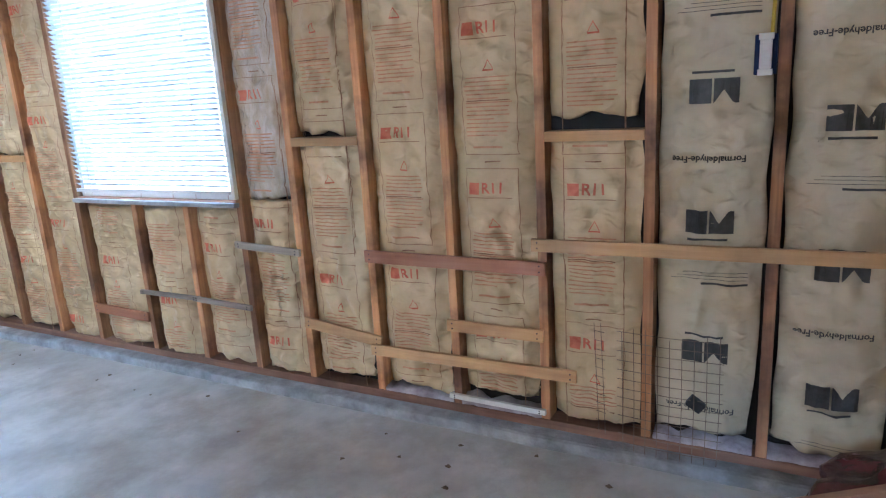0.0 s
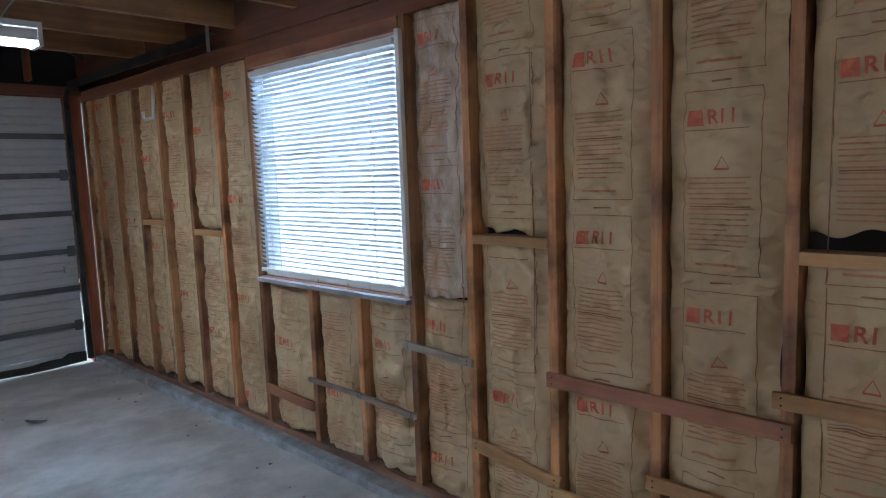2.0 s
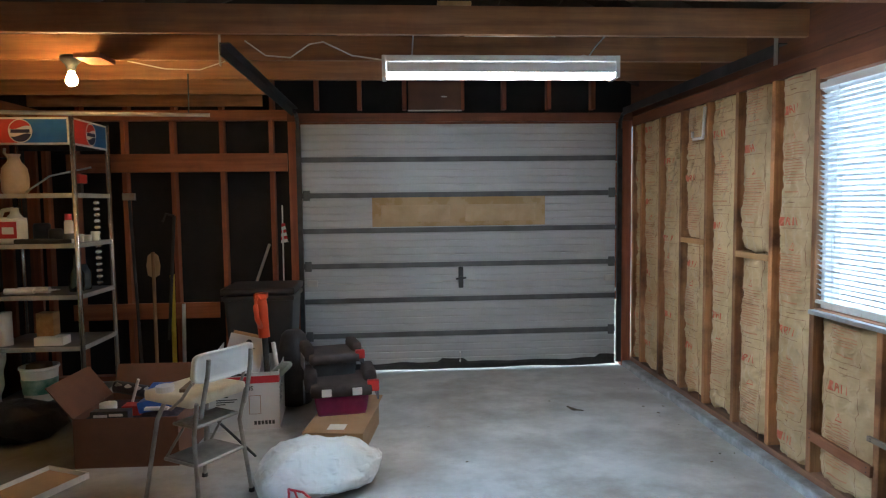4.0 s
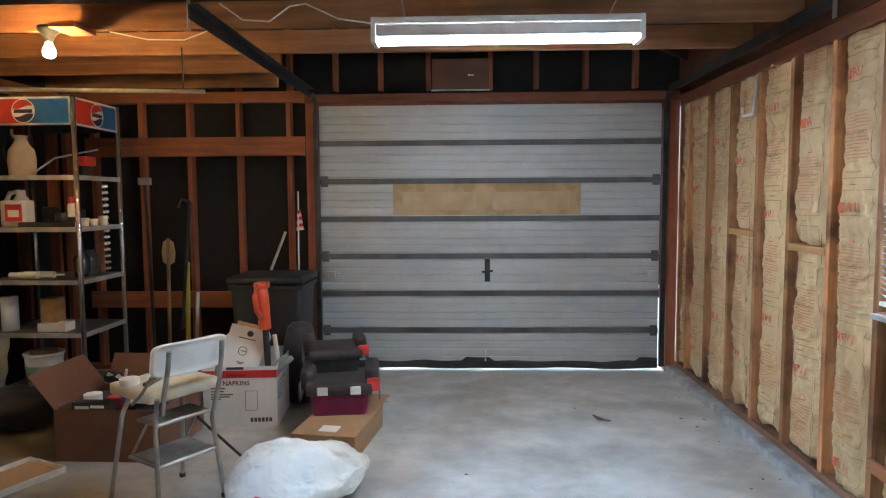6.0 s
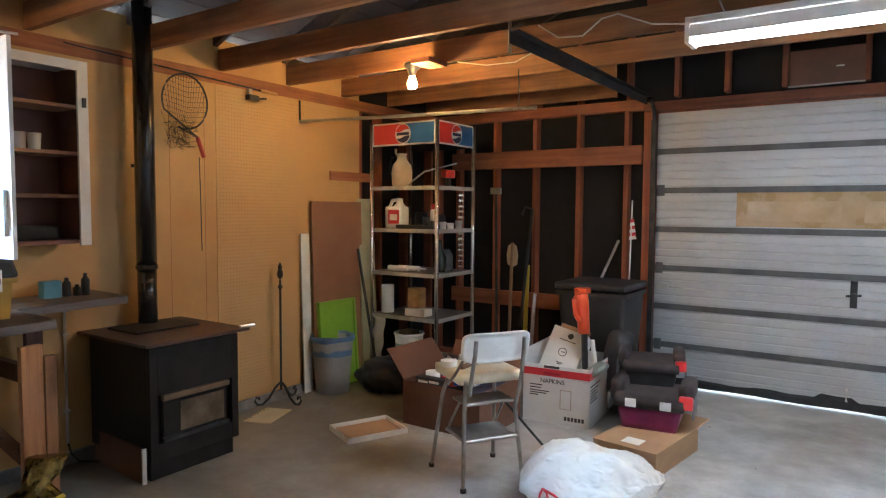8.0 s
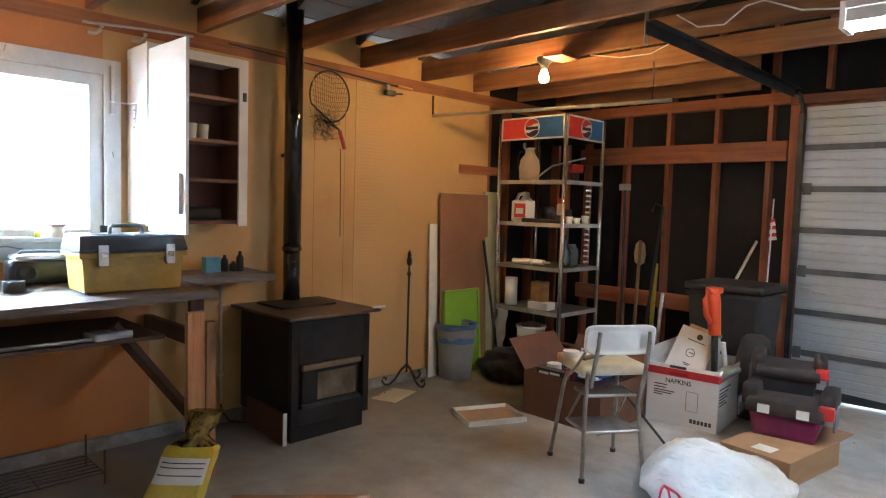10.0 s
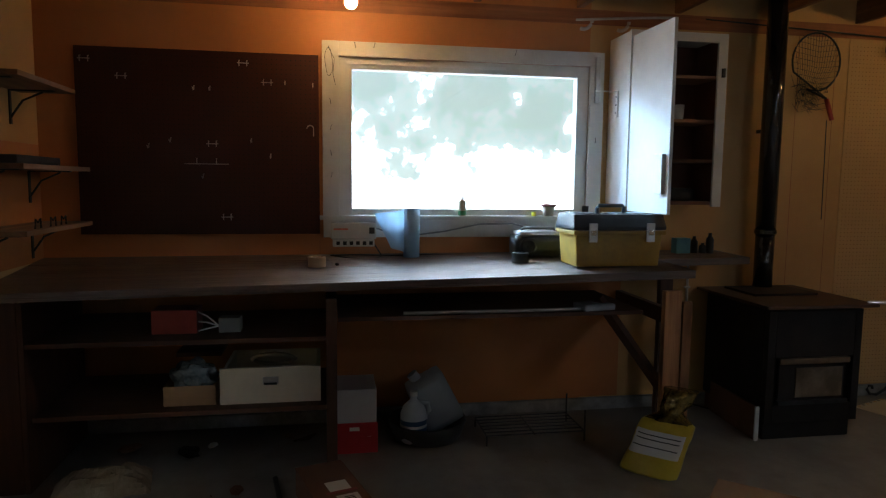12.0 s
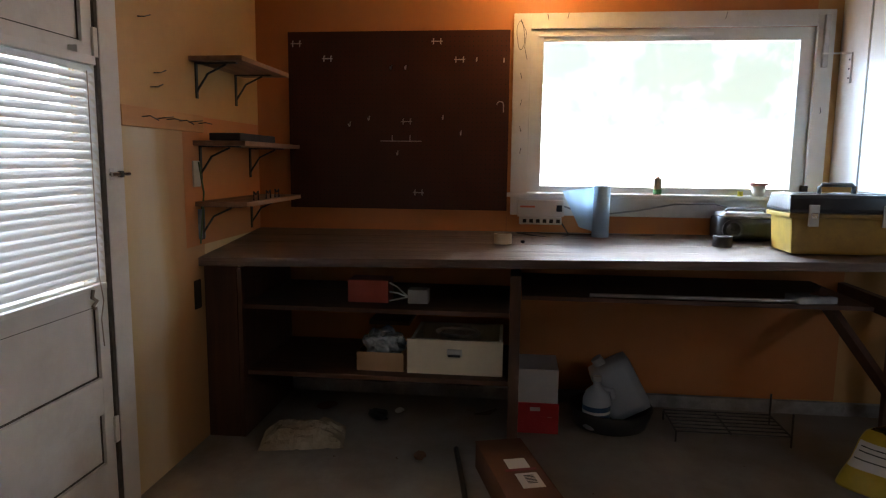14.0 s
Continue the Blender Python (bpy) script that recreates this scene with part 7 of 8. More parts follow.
for z0, z1 in ((0.24, 0.43), (0.565, 0.83), (1.745, 1.96)):
    dpart("door_panel", Y0 + 0.055, Y1 - 0.11, z0, z1, 0.016, 0.03)
    for a in (z0, z1 - 0.006):
        dpart("moulding_grime", Y0 + 0.055, Y1 - 0.11, a, a + 0.006, 0.0125, 0.0155, "trim_dirt")
    for a in (Y0 + 0.055, Y1 - 0.116):
        dpart("moulding_grime", a, a + 0.006, z0, z1, 0.0125, 0.0155, "trim_dirt")
pn = part("pane", bx(DX + 0.02, DX + 0.024, Y0 + 0.055, Y1 - 0.11, 0.92, 1.66), M["glass"], ed)
pn.visible_shadow = False
kn = part("door_knob", moved(lathe([(0.028, 0), (0.03, 0.008), (0.012, 0.014), (0.012, 0.035), (0.028, 0.042), (0.032, 0.06), (0.02, 0.074), (0.002, 0.077)], 20), Matrix.Translation((DX - 0.001, -3.125, 0.812)) @ Matrix.Rotation(radians(-90), 4, "Y")), M["steel_dark"], ed, "dark bronze door knob", True)
part("door_knob", moved(lathe([(0.028, 0), (0.03, 0.008), (0.012, 0.014), (0.012, 0.03), (0.026, 0.036), (0.03, 0.052), (0.018, 0.066), (0.002, 0.07)], 20), Matrix.Translation((DX - 0.001, -3.115, 0.545)) @ Matrix.Rotation(radians(-90), 4, "Y")), M["steel_dark"], ed, "dark bronze door knob", True)
for z in (0.35, 1.75):
    part("hinge", bx(DX - 0.012, DX - 0.002, Y0 - 0.012, Y0 + 0.012, z - 0.05, z + 0.05, 0.003), M["white_old"], ed)
eb = blind("door_blind", 0.0, 0.715, 0.895, 1.695, 0.0, "white horizontal blind on the entry door, nearly closed", Matrix.Translation((DX - 0.022, Y0 + 0.045, 0)) @ Matrix.Rotation(radians(90), 4, "Z"), pitch=0.029, ang=56, flip=-1, skew=0.012, wide=1.25)
part("tilt_wand", tb([(0.52, 0.03, 1.64), (0.545, 0.035, 1.02)], 0.004, 6), surf("grey_wand", (0.1, 0.1, 0.1), (0.16, 0.16, 0.16), 5, 0.4, 0), eb)
part("blind_bracket", bx(0.02, 0.09, -0.02, 0.014, 1.675, 1.72, 0.003), M["white_old"], eb)
part("pull_cord", tb([(0.06, 0.022, 1.64), (0.062, 0.024, 0.95), (0.05, 0.028, 0.86), (0.065, 0.026, 0.80), (0.058, 0.026, 0.70)], 0.0022, 6), M["grey_board"], eb)
for yy in (0.09, 0.57):
    part("frayed_tassel", tb([(yy, 0.018, 0.905), (yy + 0.01, 0.02, 0.88), (yy - 0.012, 0.022, 0.865), (yy + 0.008, 0.02, 0.85), (yy - 0.004, 0.02, 0.84)], 0.007, 6), M["grey_board"], eb)
la = empty("door_bolt", Matrix.Translation((XE - 0.024, -3.80, 1.295)), "chrome barrel latch on the door casing", "latch")
part("plate", bx(-0.004, 0.0, -0.012, 0.014, -0.022, 0.022, 0.002), M["steel"], la)
part("bolt", tb([(-0.012, -0.09, 0.0), (-0.012, 0.02, 0.0)], 0.008, 10), M["chrome"], la)
part("bolt_stop", bx(-0.022, -0.004, -0.045, -0.03, -0.012, 0.012, 0.003), M["steel_dark"], la)
tagged(part("wall_outlet", bx(XE - 0.012, XE - 0.0045, -4.50, -4.435, 1.225, 1.345, 0.004), beige), "beige wall outlet plate", "outlet")
tagged(part("wall_outlet", bx(XE - 0.010, XE - 0.0012, -4.47, -4.41, 0.655, 0.79, 0.003), M["hole"]), "dark wall outlet box beside the bench", "outlet")
nl = empty("bent_nails", Matrix.Translation((XE - 0.022, -4.2, 1.515)), "bent rusty nails in the batten", "nails")
for k in range(6):
    y = -0.28 + 0.09 * k + 0.02 * math.sin(k * 3)
    part("nail", tb([(0.004, y, 0.0), (-0.03, y - 0.01, 0.004), (-0.036, y - 0.06, 0.012 * math.sin(k * 2.1))], 0.0025, 6), M["steel_dark"], nl)
for k, (y, z) in enumerate(((-4.05, 1.9), (-4.15, 1.70), (-4.12, 1.64), (-3.98, 1.96))):
    tagged(part("bent_nail", tb([(XE, y, z), (XE - 0.03, y - 0.005, z), (XE - 0.03, y - 0.05, z + 0.015)], 0.0025, 6), M["steel_dark"]), "bent rusty nail in the wall", "nail", "nails in the wall")
shw = wood("shelf_plank", (0.17, 0.09, 0.05), (0.28, 0.17, 0.10), "y", dirt=0.4)
for z, y0, y1, x0 in ((1.80, -5.05, -4.44, 7.08), (1.425, -5.21, -4.45, 7.08), (1.145, -5.21, -4.45, 7.08)):
    sh_ = empty("wall_shelf", Matrix.Translation((XE - 0.005, (y0 + y1) / 2, z)), "short dark plank shelf on metal brackets", "shelf", "plank shelves in the corner")
    w = (y1 - y0) / 2
    part("plank", bx(x0 - XE, 0.0, -w, w, -0.01, 0.012, 0.002), shw, sh_)
    for yy in (w - 0.06, -w + 0.12):
        b_ = bx(-0.2, -0.002, yy - 0.01, yy + 0.01, -0.016, -0.0105)
        box(b_, -0.008, -0.002, yy - 0.01, yy + 0.01, -0.17, -0.016)
        part("bracket", b_, M["steel_dark"], sh_)
        part("bracket_brace", tb([(-0.005, yy, -0.14), (-0.06, yy, -0.06), (-0.15, yy, -0.018)], 0.005, 6), M["steel_dark"], sh_)
tagged(part("dark_tool", bx(7.12, 7.27, -4.95, -4.5, 1.439, 1.475, 0.008), M["rubber"]), "dark flat tool case on the corner shelf", "tool case")
for k, y in enumerate((-4.62, -4.78, -4.9)):
    tagged(part("wire_hook", tb([(7.10, y - 0.03, 1.158), (7.10, y - 0.025, 1.20), (7.10, y, 1.185), (7.10, y + 0.025, 1.20), (7.10, y + 0.03, 1.158)], 0.004, 6), M["steel_dark"]), "bent black wire hook on the shelf", "hook", "hooks on the shelf")
tagged(part("tape_strip", bx(XE - 0.012, XE - 0.006, -4.53, -4.47, 0.98, 1.12, 0.003), surf("blue_grey_brush", (0.14, 0.18, 0.24), (0.24, 0.29, 0.36), 30, 0.8, 0.4)), "blue-grey brush hanging under the shelf", "brush")
tagged(part("hanging_wire", tb([(XE - 0.02, -4.47, 1.34), (XE - 0.03, -4.49, 1.2), (XE - 0.02, -4.48, 1.05), (XE - 0.02, -4.46, 0.96)], 0.004, 6), surf("green_wire", (0.06, 0.12, 0.06), (0.1, 0.18, 0.1), 5, 0.5, 0)), "green wire running down the wall", "wire")

# ---- pegboards ----
PX0, PX1, PZ0, PZ1 = 5.90, 7.135, 1.085, 2.058
pgb = empty("pegboard", Matrix.Translation((PX0, YS, PZ0)), "dark brown pegboard with a few chrome hooks", "pegboard")
part("board", bx(0, PX1 - PX0, 0.008, 0.016, 0, PZ1 - PZ0, 0.002), M["peg_dark"], pgb)
hb2 = bmesh.new()
for i in range(48):
    for j in range(37):
        x, z = 0.02 + i * 0.0254, 0.025 + j * 0.0254
        q = [hb2.verts.new((x + 0.0034 * math.cos(a), 0.0165, z + 0.0034 * math.sin(a))) for a in (0, 1.047, 2.094, 3.142, 4.189, 5.236)]
        hb2.faces.new(q)
tagged(part("perforation", hb2, M["hole"], pgb), kind="stuff")


def peg(xw, zw, kind=0):
    """A chrome peg hook at a place on the dark board."""
    x, z = xw, zw
    th = empty("peg_hook", Matrix.Translation((x, YS + 0.017, z)), "small chrome pegboard hook", "hook", "hooks on the pegboard")
    if kind == 0:
        part("wire", tb([(0, 0, 0.012), (0, 0.012, 0.012), (0, 0.016, -0.008), (0, 0.035, -0.012), (0, 0.05, 0.0)], 0.0028, 6), M["steel"], th)
    elif kind == 1:
        for s in (-0.02, 0.02):
            part("wire", tb([(s, 0, 0.016), (s, 0.014, 0.014), (s, 0.014, -0.016)], 0.0028, 6), M["steel"], th)
        part("cross_wire", tb([(-0.03, 0.016, 0), (0.03, 0.016, 0)], 0.0028, 6), M["steel"], th)
    elif kind == 2:
        part("wire", tb([(-0.115, 0.016, 0), (0.115, 0.016, 0)], 0.003, 6), M["steel"], th)
        for s in (-0.05, 0.05):
            part("pin", tb([(s, 0.0, 0.03), (s, 0.016, 0.03), (s, 0.016, -0.004)], 0.0026, 6), M["steel"], th)
    else:
        part("wire", tb(arc((0, 0.014, 0.0), 0.018, 0, 180, 10, "xz") + [(-0.018, 0.014, -0.04)], 0.003, 6), M["steel"], th)


for x, z, k in ((7.082, 1.992, 1), (6.905, 1.910, 1), (6.547, 1.860, 0), (6.466, 1.860, 0), (6.295, 1.998, 1), (6.171, 1.901, 1), (6.077, 1.901, 0), (5.931, 1.894, 0), (5.947, 1.661, 3), (6.780, 1.554, 0), (6.671, 1.586, 0), (6.460, 1.570, 1), (6.258, 1.592, 0), (6.158, 1.510, 0), (6.491, 1.463, 2), (6.510, 1.397, 0), (6.392, 1.179, 1)):
    peg(x, z, k)
lpb = empty("pegboard", Matrix.Translation((1.16, YS, 0.08)), "large tan pegboard panel on the wall", "pegboard")
part("board", bx(0, 1.47, 0.001, 0.006, 0, 2.215, 0.001), M["peg_light"], lpb)
hb3 = bmesh.new()
for i in range(57):
    for j in range(86):
        x, z = 0.02 + i * 0.0254, 0.012 + j * 0.0254
        q = [hb3.verts.new((x + 0.0034 * math.cos(a), 0.0065, z + 0.0034 * math.sin(a))) for a in (0, 1.047, 2.094, 3.142, 4.189, 5.236)]
        hb3.faces.new(q)
tagged(part("perforation", hb3, surf("tan_hole", (0.2, 0.09, 0.03), (0.26, 0.13, 0.05), 9, 0.9, 0.0), lpb), kind="stuff")
tagged(part("wall_batten", bx(0.98, 1.53, YS + 0.001, YS + 0.022, 1.69, 1.765, 0.003), M["stud_x"]), "short reddish batten on the panelled wall", "batten")

# net, rod and pipe
nt = empty("landing_net", Matrix.Translation((2.885, YS + 0.03, 2.12)), "fishing landing net with red handle on the wall", "net")
part("hoop", tb([(-0.085, 0.01, -0.20)] + [(0.165 * math.cos(radians(a)), 0.01, 0.175 * math.sin(radians(a)) + 0.02) for a in range(-70 + 360, -70 - 1 + 40, -12)] + [(-0.085, 0.01, -0.20)], 0.006), M["steel_dark"], nt, "", True)
part("handle", tb([(-0.085, 0.01, -0.20), (-0.13, 0.014, -0.33)], 0.014, 10), surf("red_grip", (0.30, 0.025, 0.02), (0.40, 0.05, 0.04), 6, 0.5, 0.1), nt, "red grip")
mesh_bm = bmesh.new()
rn = random.Random(3)
for k in range(16):
    x = -0.15 + 0.3 * k / 15
    zt = 0.02 + 0.17 * math.sqrt(max(0.0, 1 - (x / 0.165) ** 2))
    tube(mesh_bm, [(x, 0.012, zt), (x * 0.8 + 0.02, 0.03, -0.02), (x * 0.55 + 0.06, 0.04, -0.14), (x * 0.5 + 0.07, 0.03, -0.28 + 0.05 * rn.random())], 0.0014, 4, False)
for k in range(14):
    z = 0.16 - 0.032 * k
    w = 0.16 * math.sqrt(max(0.05, 1 - ((z - 0.02) / 0.2) ** 2)) if z > -0.1 else 0.085
    tube(mesh_bm, [(-w, 0.014, z), (0.0, 0.03, z - 0.02), (w, 0.02, z + 0.01)], 0.0013, 4, False)
for k in range(40):
    a, b, c = rn.uniform(-0.02, 0.15), rn.uniform(0.01, 0.05), rn.uniform(-0.29, -0.12)
    tube(mesh_bm, [(a, b, c), (a + rn.uniform(-0.06, 0.06), b, c + rn.uniform(-0.05, 0.05)), (a + rn.uniform(-0.08, 0.08), b, c + rn.uniform(-0.05, 0.06))], 0.0013, 4, False)
tagged(part("netting", mesh_bm, M["steel_dark"], nt, "dark knotted netting"), kind="stuff")
part("hanging_cord", tb([(-0.10, 0.006, -0.33), (-0.105, 0.006, -0.6), (-0.11, 0.006, -0.95)], 0.003, 6), M["steel_dark"], nt)
fr = empty("fishing_rod", Matrix.Translation((2.13, YS + 0.03, 2.30)), "fishing rod with reel hung along the wall top", "fishing rod")
part("rod", tb([(0, 0, 0), (0.75, 0.0, 0.03), (1.5, 0.0, 0.06)], 0.007, 8, 0.004), M["steel_dark"], fr)
part("grip", tb([(-0.02, 0, 0), (0.13, 0, 0.004)], 0.012, 10), M["board"], fr)
part("reel", bx(0.19, 0.28, 0.01, 0.06, -0.085, -0.045, 0.012), M["steel_dark"], fr)
part("reel_foot", bx(0.22, 0.25, 0.0, 0.02, -0.05, 0.0, 0.003), M["steel"], fr)
part("crank", tb([(0.19, 0.05, -0.065), (0.13, 0.06, -0.06)], 0.007, 8), M["steel_dark"], fr)
pp = empty("hanging_pipe", Matrix.Translation((1.86, YS, 2.13)), "thin metal pipe hung across the corner on brackets", "pipe")
part("wall_bracket", tb([(0.0, 0.01, 0.16), (0.0, 0.012, 0.0)], 0.008), M["steel_dark"], pp)
part("pipe", tb([(0.0, 0.01, 0.0), (-0.2, 1.0, 0.0), (-0.38, 1.85, 0.01)], 0.013, 10), M["steel"], pp)
part("hanger_wire", tb([(-0.36, 1.72, 0.0), (-0.37, 1.72, 0.13), (-0.34, 1.73, 0.27)], 0.005, 6), M["steel_dark"], pp)

# ---- long tools against the west studs ----
def tool(name, p0, p1, r, mat, lab, extra=None):
    th = empty(name, Matrix.Translation(p0), lab, "garden tool")
    d = Vector(p1) - Vector(p0)
    part("shaft", tb([(0, 0, 0), tuple(d)], r), mat, th)
    if extra:
        extra(th, d)
    return th


brn = wood("tool_handle", (0.16, 0.09, 0.05), (0.28, 0.17, 0.09), "z")
tool("rake", (0.25, -4.35, 0.01), (0.12, -4.45, 1.62), 0.013, M["steel_dark"], "dark long-handled rake leaning on the studs", lambda th, d: part("head", bx(-0.02, 0.02, -0.05, 0.05, -0.02, 0.04, 0.004, Matrix.Translation(d)), M["steel"], th))
tool("shovel", (0.28, -4.22, 0.01), (0.10, -4.28, 1.15), 0.015, brn, "wooden-handled paddle leaning on the studs", lambda th, d: part("blade", moved(lathe([(0.002, -0.11), (0.05, -0.08), (0.06, 0.0), (0.045, 0.09), (0.002, 0.12)], 20), Matrix.Translation(d - Vector((0, 0, 0.12))) @ Matrix.Diagonal((0.15, 1, 1, 1))), surf("tan_paddle", (0.35, 0.25, 0.14), (0.45, 0.33, 0.2), 6, 0.5, 0.05), th, "", True))
tool("yellow_level", (0.20, -4.10, 0.01), (0.08, -4.13, 0.95), 0.02, surf("yellow_paint", (0.55, 0.40, 0.02), (0.65, 0.5, 0.04), 5, 0.4, 0.03), "yellow-handled tool leaning on the studs")
tool("crowbar", (0.33, -3.98, 0.01), (0.15, -4.02, 0.70), 0.016, M["steel"], "bare metal bar leaning on the brace board")
tool("black_tool", (0.22, -4.13, 0.4), (0.06, -4.10, 1.46), 0.014, M["rubber"], "black hose-like tool hanging on a stud", lambda th, d: part("hook", tb([tuple(d), tuple(d + Vector((0.03, -0.06, 0.02))), tuple(d + Vector((0.03, -0.09, -0.05)))], 0.012), M["rubber"], th))
tool("broom_handle", (0.36, -3.46, 0.60), (0.06, -3.29, 1.20), 0.012, M["steel"], "pale broom handle leaning behind the bin")
fg = empty("small_flag", Matrix.Translation((0.24, -3.15, 0.0)), "small furled red-striped flag on a white stick", "flag")
part("stick", tb([(0, 0, 0), (-0.12, -0.01, 1.54)], 0.006), M["white"], fg)
bm = bmesh.new()
for i in range(6):
    z0, z1 = 1.38 - 0.028 * i, 1.38 - 0.028 * (i + 1)
    w = 0.018 + 0.004 * i
    q = [bm.verts.new((-0.10, -0.01 + a, z)) for a, z in ((-w * 0.4, z0), (w, z0 + 0.01), (w + 0.01, z1 + 0.01), (-w * 0.4, z1))]
    bm.faces.new(q).material_index = i % 2
part("cloth", bm, [red_ink, M["white"]], fg, "furled red and white cloth")

# ---- goods on the rack ----
def on(x, y, k):
    return at(x, y, SH[k])


tan = surf("tan_stoneware", (0.42, 0.33, 0.25), (0.55, 0.45, 0.36), 5, 0.4, 0.08)
jug = empty("stoneware_jug", on(0.95, -4.92, 4), "tan stoneware jug with loop handle", "jug")
part("jug_body", lathe([(0.07, 0), (0.085, 0.02), (0.09, 0.12), (0.08, 0.19), (0.045, 0.235), (0.035, 0.27), (0.045, 0.29)], 26), tan, jug, "", True)
part("jug_handle", tb([(0, -0.045, 0.26), (0, -0.11, 0.26), (0, -0.13, 0.2), (0, -0.12, 0.12), (0, -0.085, 0.07)], 0.009, 8), M["steel_dark"], jug, "", True)
wand = tagged(part("sprayer_wand", tb([(1.0, -4.83, SH[4] + 0.01), (0.95, -4.68, SH[4] + 0.13), (0.8, -4.45, SH[4] + 0.2)], 0.007), M["steel"]), "bent metal sprayer wand on the top shelf", "wand")
dr_ = empty("power_drill", on(0.78, -4.55, 4), "red and black power drill", "drill")
part("drill_body", bx(-0.07, 0.07, -0.03, 0.03, 0.08, 0.15, 0.015), surf("red_drill", (0.5, 0.03, 0.02), (0.6, 0.05, 0.03), 5, 0.35, 0), dr_, "", True)
part("grip", bx(-0.02, 0.03, -0.02, 0.02, 0.0, 0.085, 0.008), black_pl, dr_)
dj = empty("detergent_bottle", on(0.98, -4.95, 3), "white detergent bottle with red and white label", "bottle")
bm = bmesh.new()
box(bm, -0.06, 0.06, -0.09, 0.09, 0.0, 0.19, 0.03)
part("bottle_body", bm, M["white"], dj, "", True)
part("neck", moved(lathe([(0.06, 0.18), (0.03, 0.22), (0.026, 0.26)], 20), Matrix.Translation((0, 0.03, 0))), M["white"], dj, "", True)
part("handle", tb([(0, 0.02, 0.25), (0, -0.05, 0.24), (0, -0.085, 0.17)], 0.016, 10), M["white"], dj, "", True)
part("label", bx(0.0605, 0.0625, -0.05, 0.07, 0.04, 0.16, 0.001), red_ink, dj)
part("label_mark", bx(0.063, 0.064, -0.03, 0.05, 0.07, 0.12), M["white"], dj)
sc = empty("spray_can", on(1.02, -4.53, 3), "white spray can with red cap", "spray can")
part("can", lathe([(0.03, 0), (0.03, 0.15), (0.022, 0.165)], 18), M["white"], sc, "", True)
part("cap", moved(lathe([(0.024, 0), (0.022, 0.045)], 16), Matrix.Translation((0, 0, 0.166))), red_ink, sc)
part("label_bar", lathe([(0.0305, 0.03), (0.0305, 0.07)], 18, False), M["ink_black"], sc)
for k, (x, y, h) in enumerate(((0.93, -4.5, 0.06), (0.83, -4.49, 0.05), (0.72, -4.48, 0.07))):
    tagged(part("paper_cup", moved(lathe([(0.025, 0), (0.032, h), (0.028, h), (0.022, 0.004)], 16, False), on(x, y, 3)), M["white"], smooth=True), "small white cup on the rack", "cup", "cups on the rack")
dk_ = tagged(part("garden_shears", moved(bx(-0.03, 0.03, -0.14, 0.12, 0, 0.035, 0.01), on(1.06, -4.74, 3)), M["rubber"]), "dark tool lying on the rack shelf", "tool")
for k, (y0, dy) in enumerate(((-4.98, 0.2), (-4.92, 0.22))):
    ct = empty("caulk_tube", Matrix.Translation((1.05 - 0.06 * k, y0, SH[2] + 0.024)), "white caulk tube lying on the rack", "tube", "caulk tubes on the rack")
    part("tube", tb([(0, 0, 0), (0, dy, 0)], 0.023, 14), M["white"], ct)
    part("nozzle", tb([(0, dy, 0), (0, dy + 0.07, 0)], 0.009, 10, 0.004), M["white"], ct)
gj = tagged(part("glass_bottle", moved(lathe([(0.05, 0), (0.055, 0.03), (0.055, 0.13), (0.02, 0.18), (0.015, 0.26), (0.018, 0.27)], 20), on(0.9, -4.55, 2)), surf("dark_green_glass", (0.012, 0.02, 0.015), (0.03, 0.045, 0.035), 4, 0.08, 0, coat=0.6), smooth=True), "dark green glass bottle on the rack", "bottle")
tr2 = empty("towel_roll", on(1.02, -5.02, 1), "white paper towel roll on the rack", "towel roll")
part("roll", lathe([(0.015, 0), (0.055, 0), (0.055, 0.24), (0.015, 0.24)], 22), M["white"], tr2, "", True)
wd = tagged(part("wood_block", moved(bx(-0.05, 0.05, -0.06, 0.06, 0, 0.17, 0.006), on(1.0, -4.72, 1) @ Matrix.Translation((0, 0, 0.062))), M["board"]), "brown wooden birdhouse-like block on a box", "block")
wb2 = tagged(part("white_box", moved(bx(-0.06, 0.06, -0.10, 0.10, 0, 0.06, 0.004), on(1.03, -4.68, 1)), M["white"]), "small white carton on the rack", "box")
bk_ = empty("plastic_bucket", on(1.0, -4.80, 0), "white plastic bucket with green label", "bucket")
part("bucket_body", lathe([(0.10, 0), (0.125, 0.24), (0.118, 0.24), (0.09, 0.01)], 28, False), surf("bucket_white", (0.5, 0.5, 0.48), (0.62, 0.62, 0.6), 5, 0.4, 0.05, dirt=0.3), bk_, "", True)
part("rim", lathe([(0.125, 0.235), (0.133, 0.24), (0.133, 0.255), (0.122, 0.255)], 28, False), M["white"], bk_)
part("label", lathe([(0.1115, 0.06), (0.122, 0.17)], 28, False), surf("green_bucket_label", (0.04, 0.18, 0.13), (0.35, 0.5, 0.45), 9, 0.45, 0), bk_)
part("rag", bx(-0.07, 0.07, -0.07, 0.07, 0.20, 0.28, 0.04), surf("brown_rag", (0.2, 0.13, 0.09), (0.3, 0.2, 0.14), 14, 0.9, 0.4), bk_, "", True)
tw = bmesh.new()
rows = []
for j in range(91):
    a_ = 2 * math.pi * 7 * j / 90
    c_, s_ = 0.022 * math.cos(a_), 0.022 * math.sin(a_)
    rows.append([tw.verts.new((c_, s_, -0.66 * j / 90)), tw.verts.new((-c_, -s_, -0.66 * j / 90))])
for q, w in zip(rows, rows[1:]):
    tw.faces.new((q[0], q[1], w[1], w[0]))
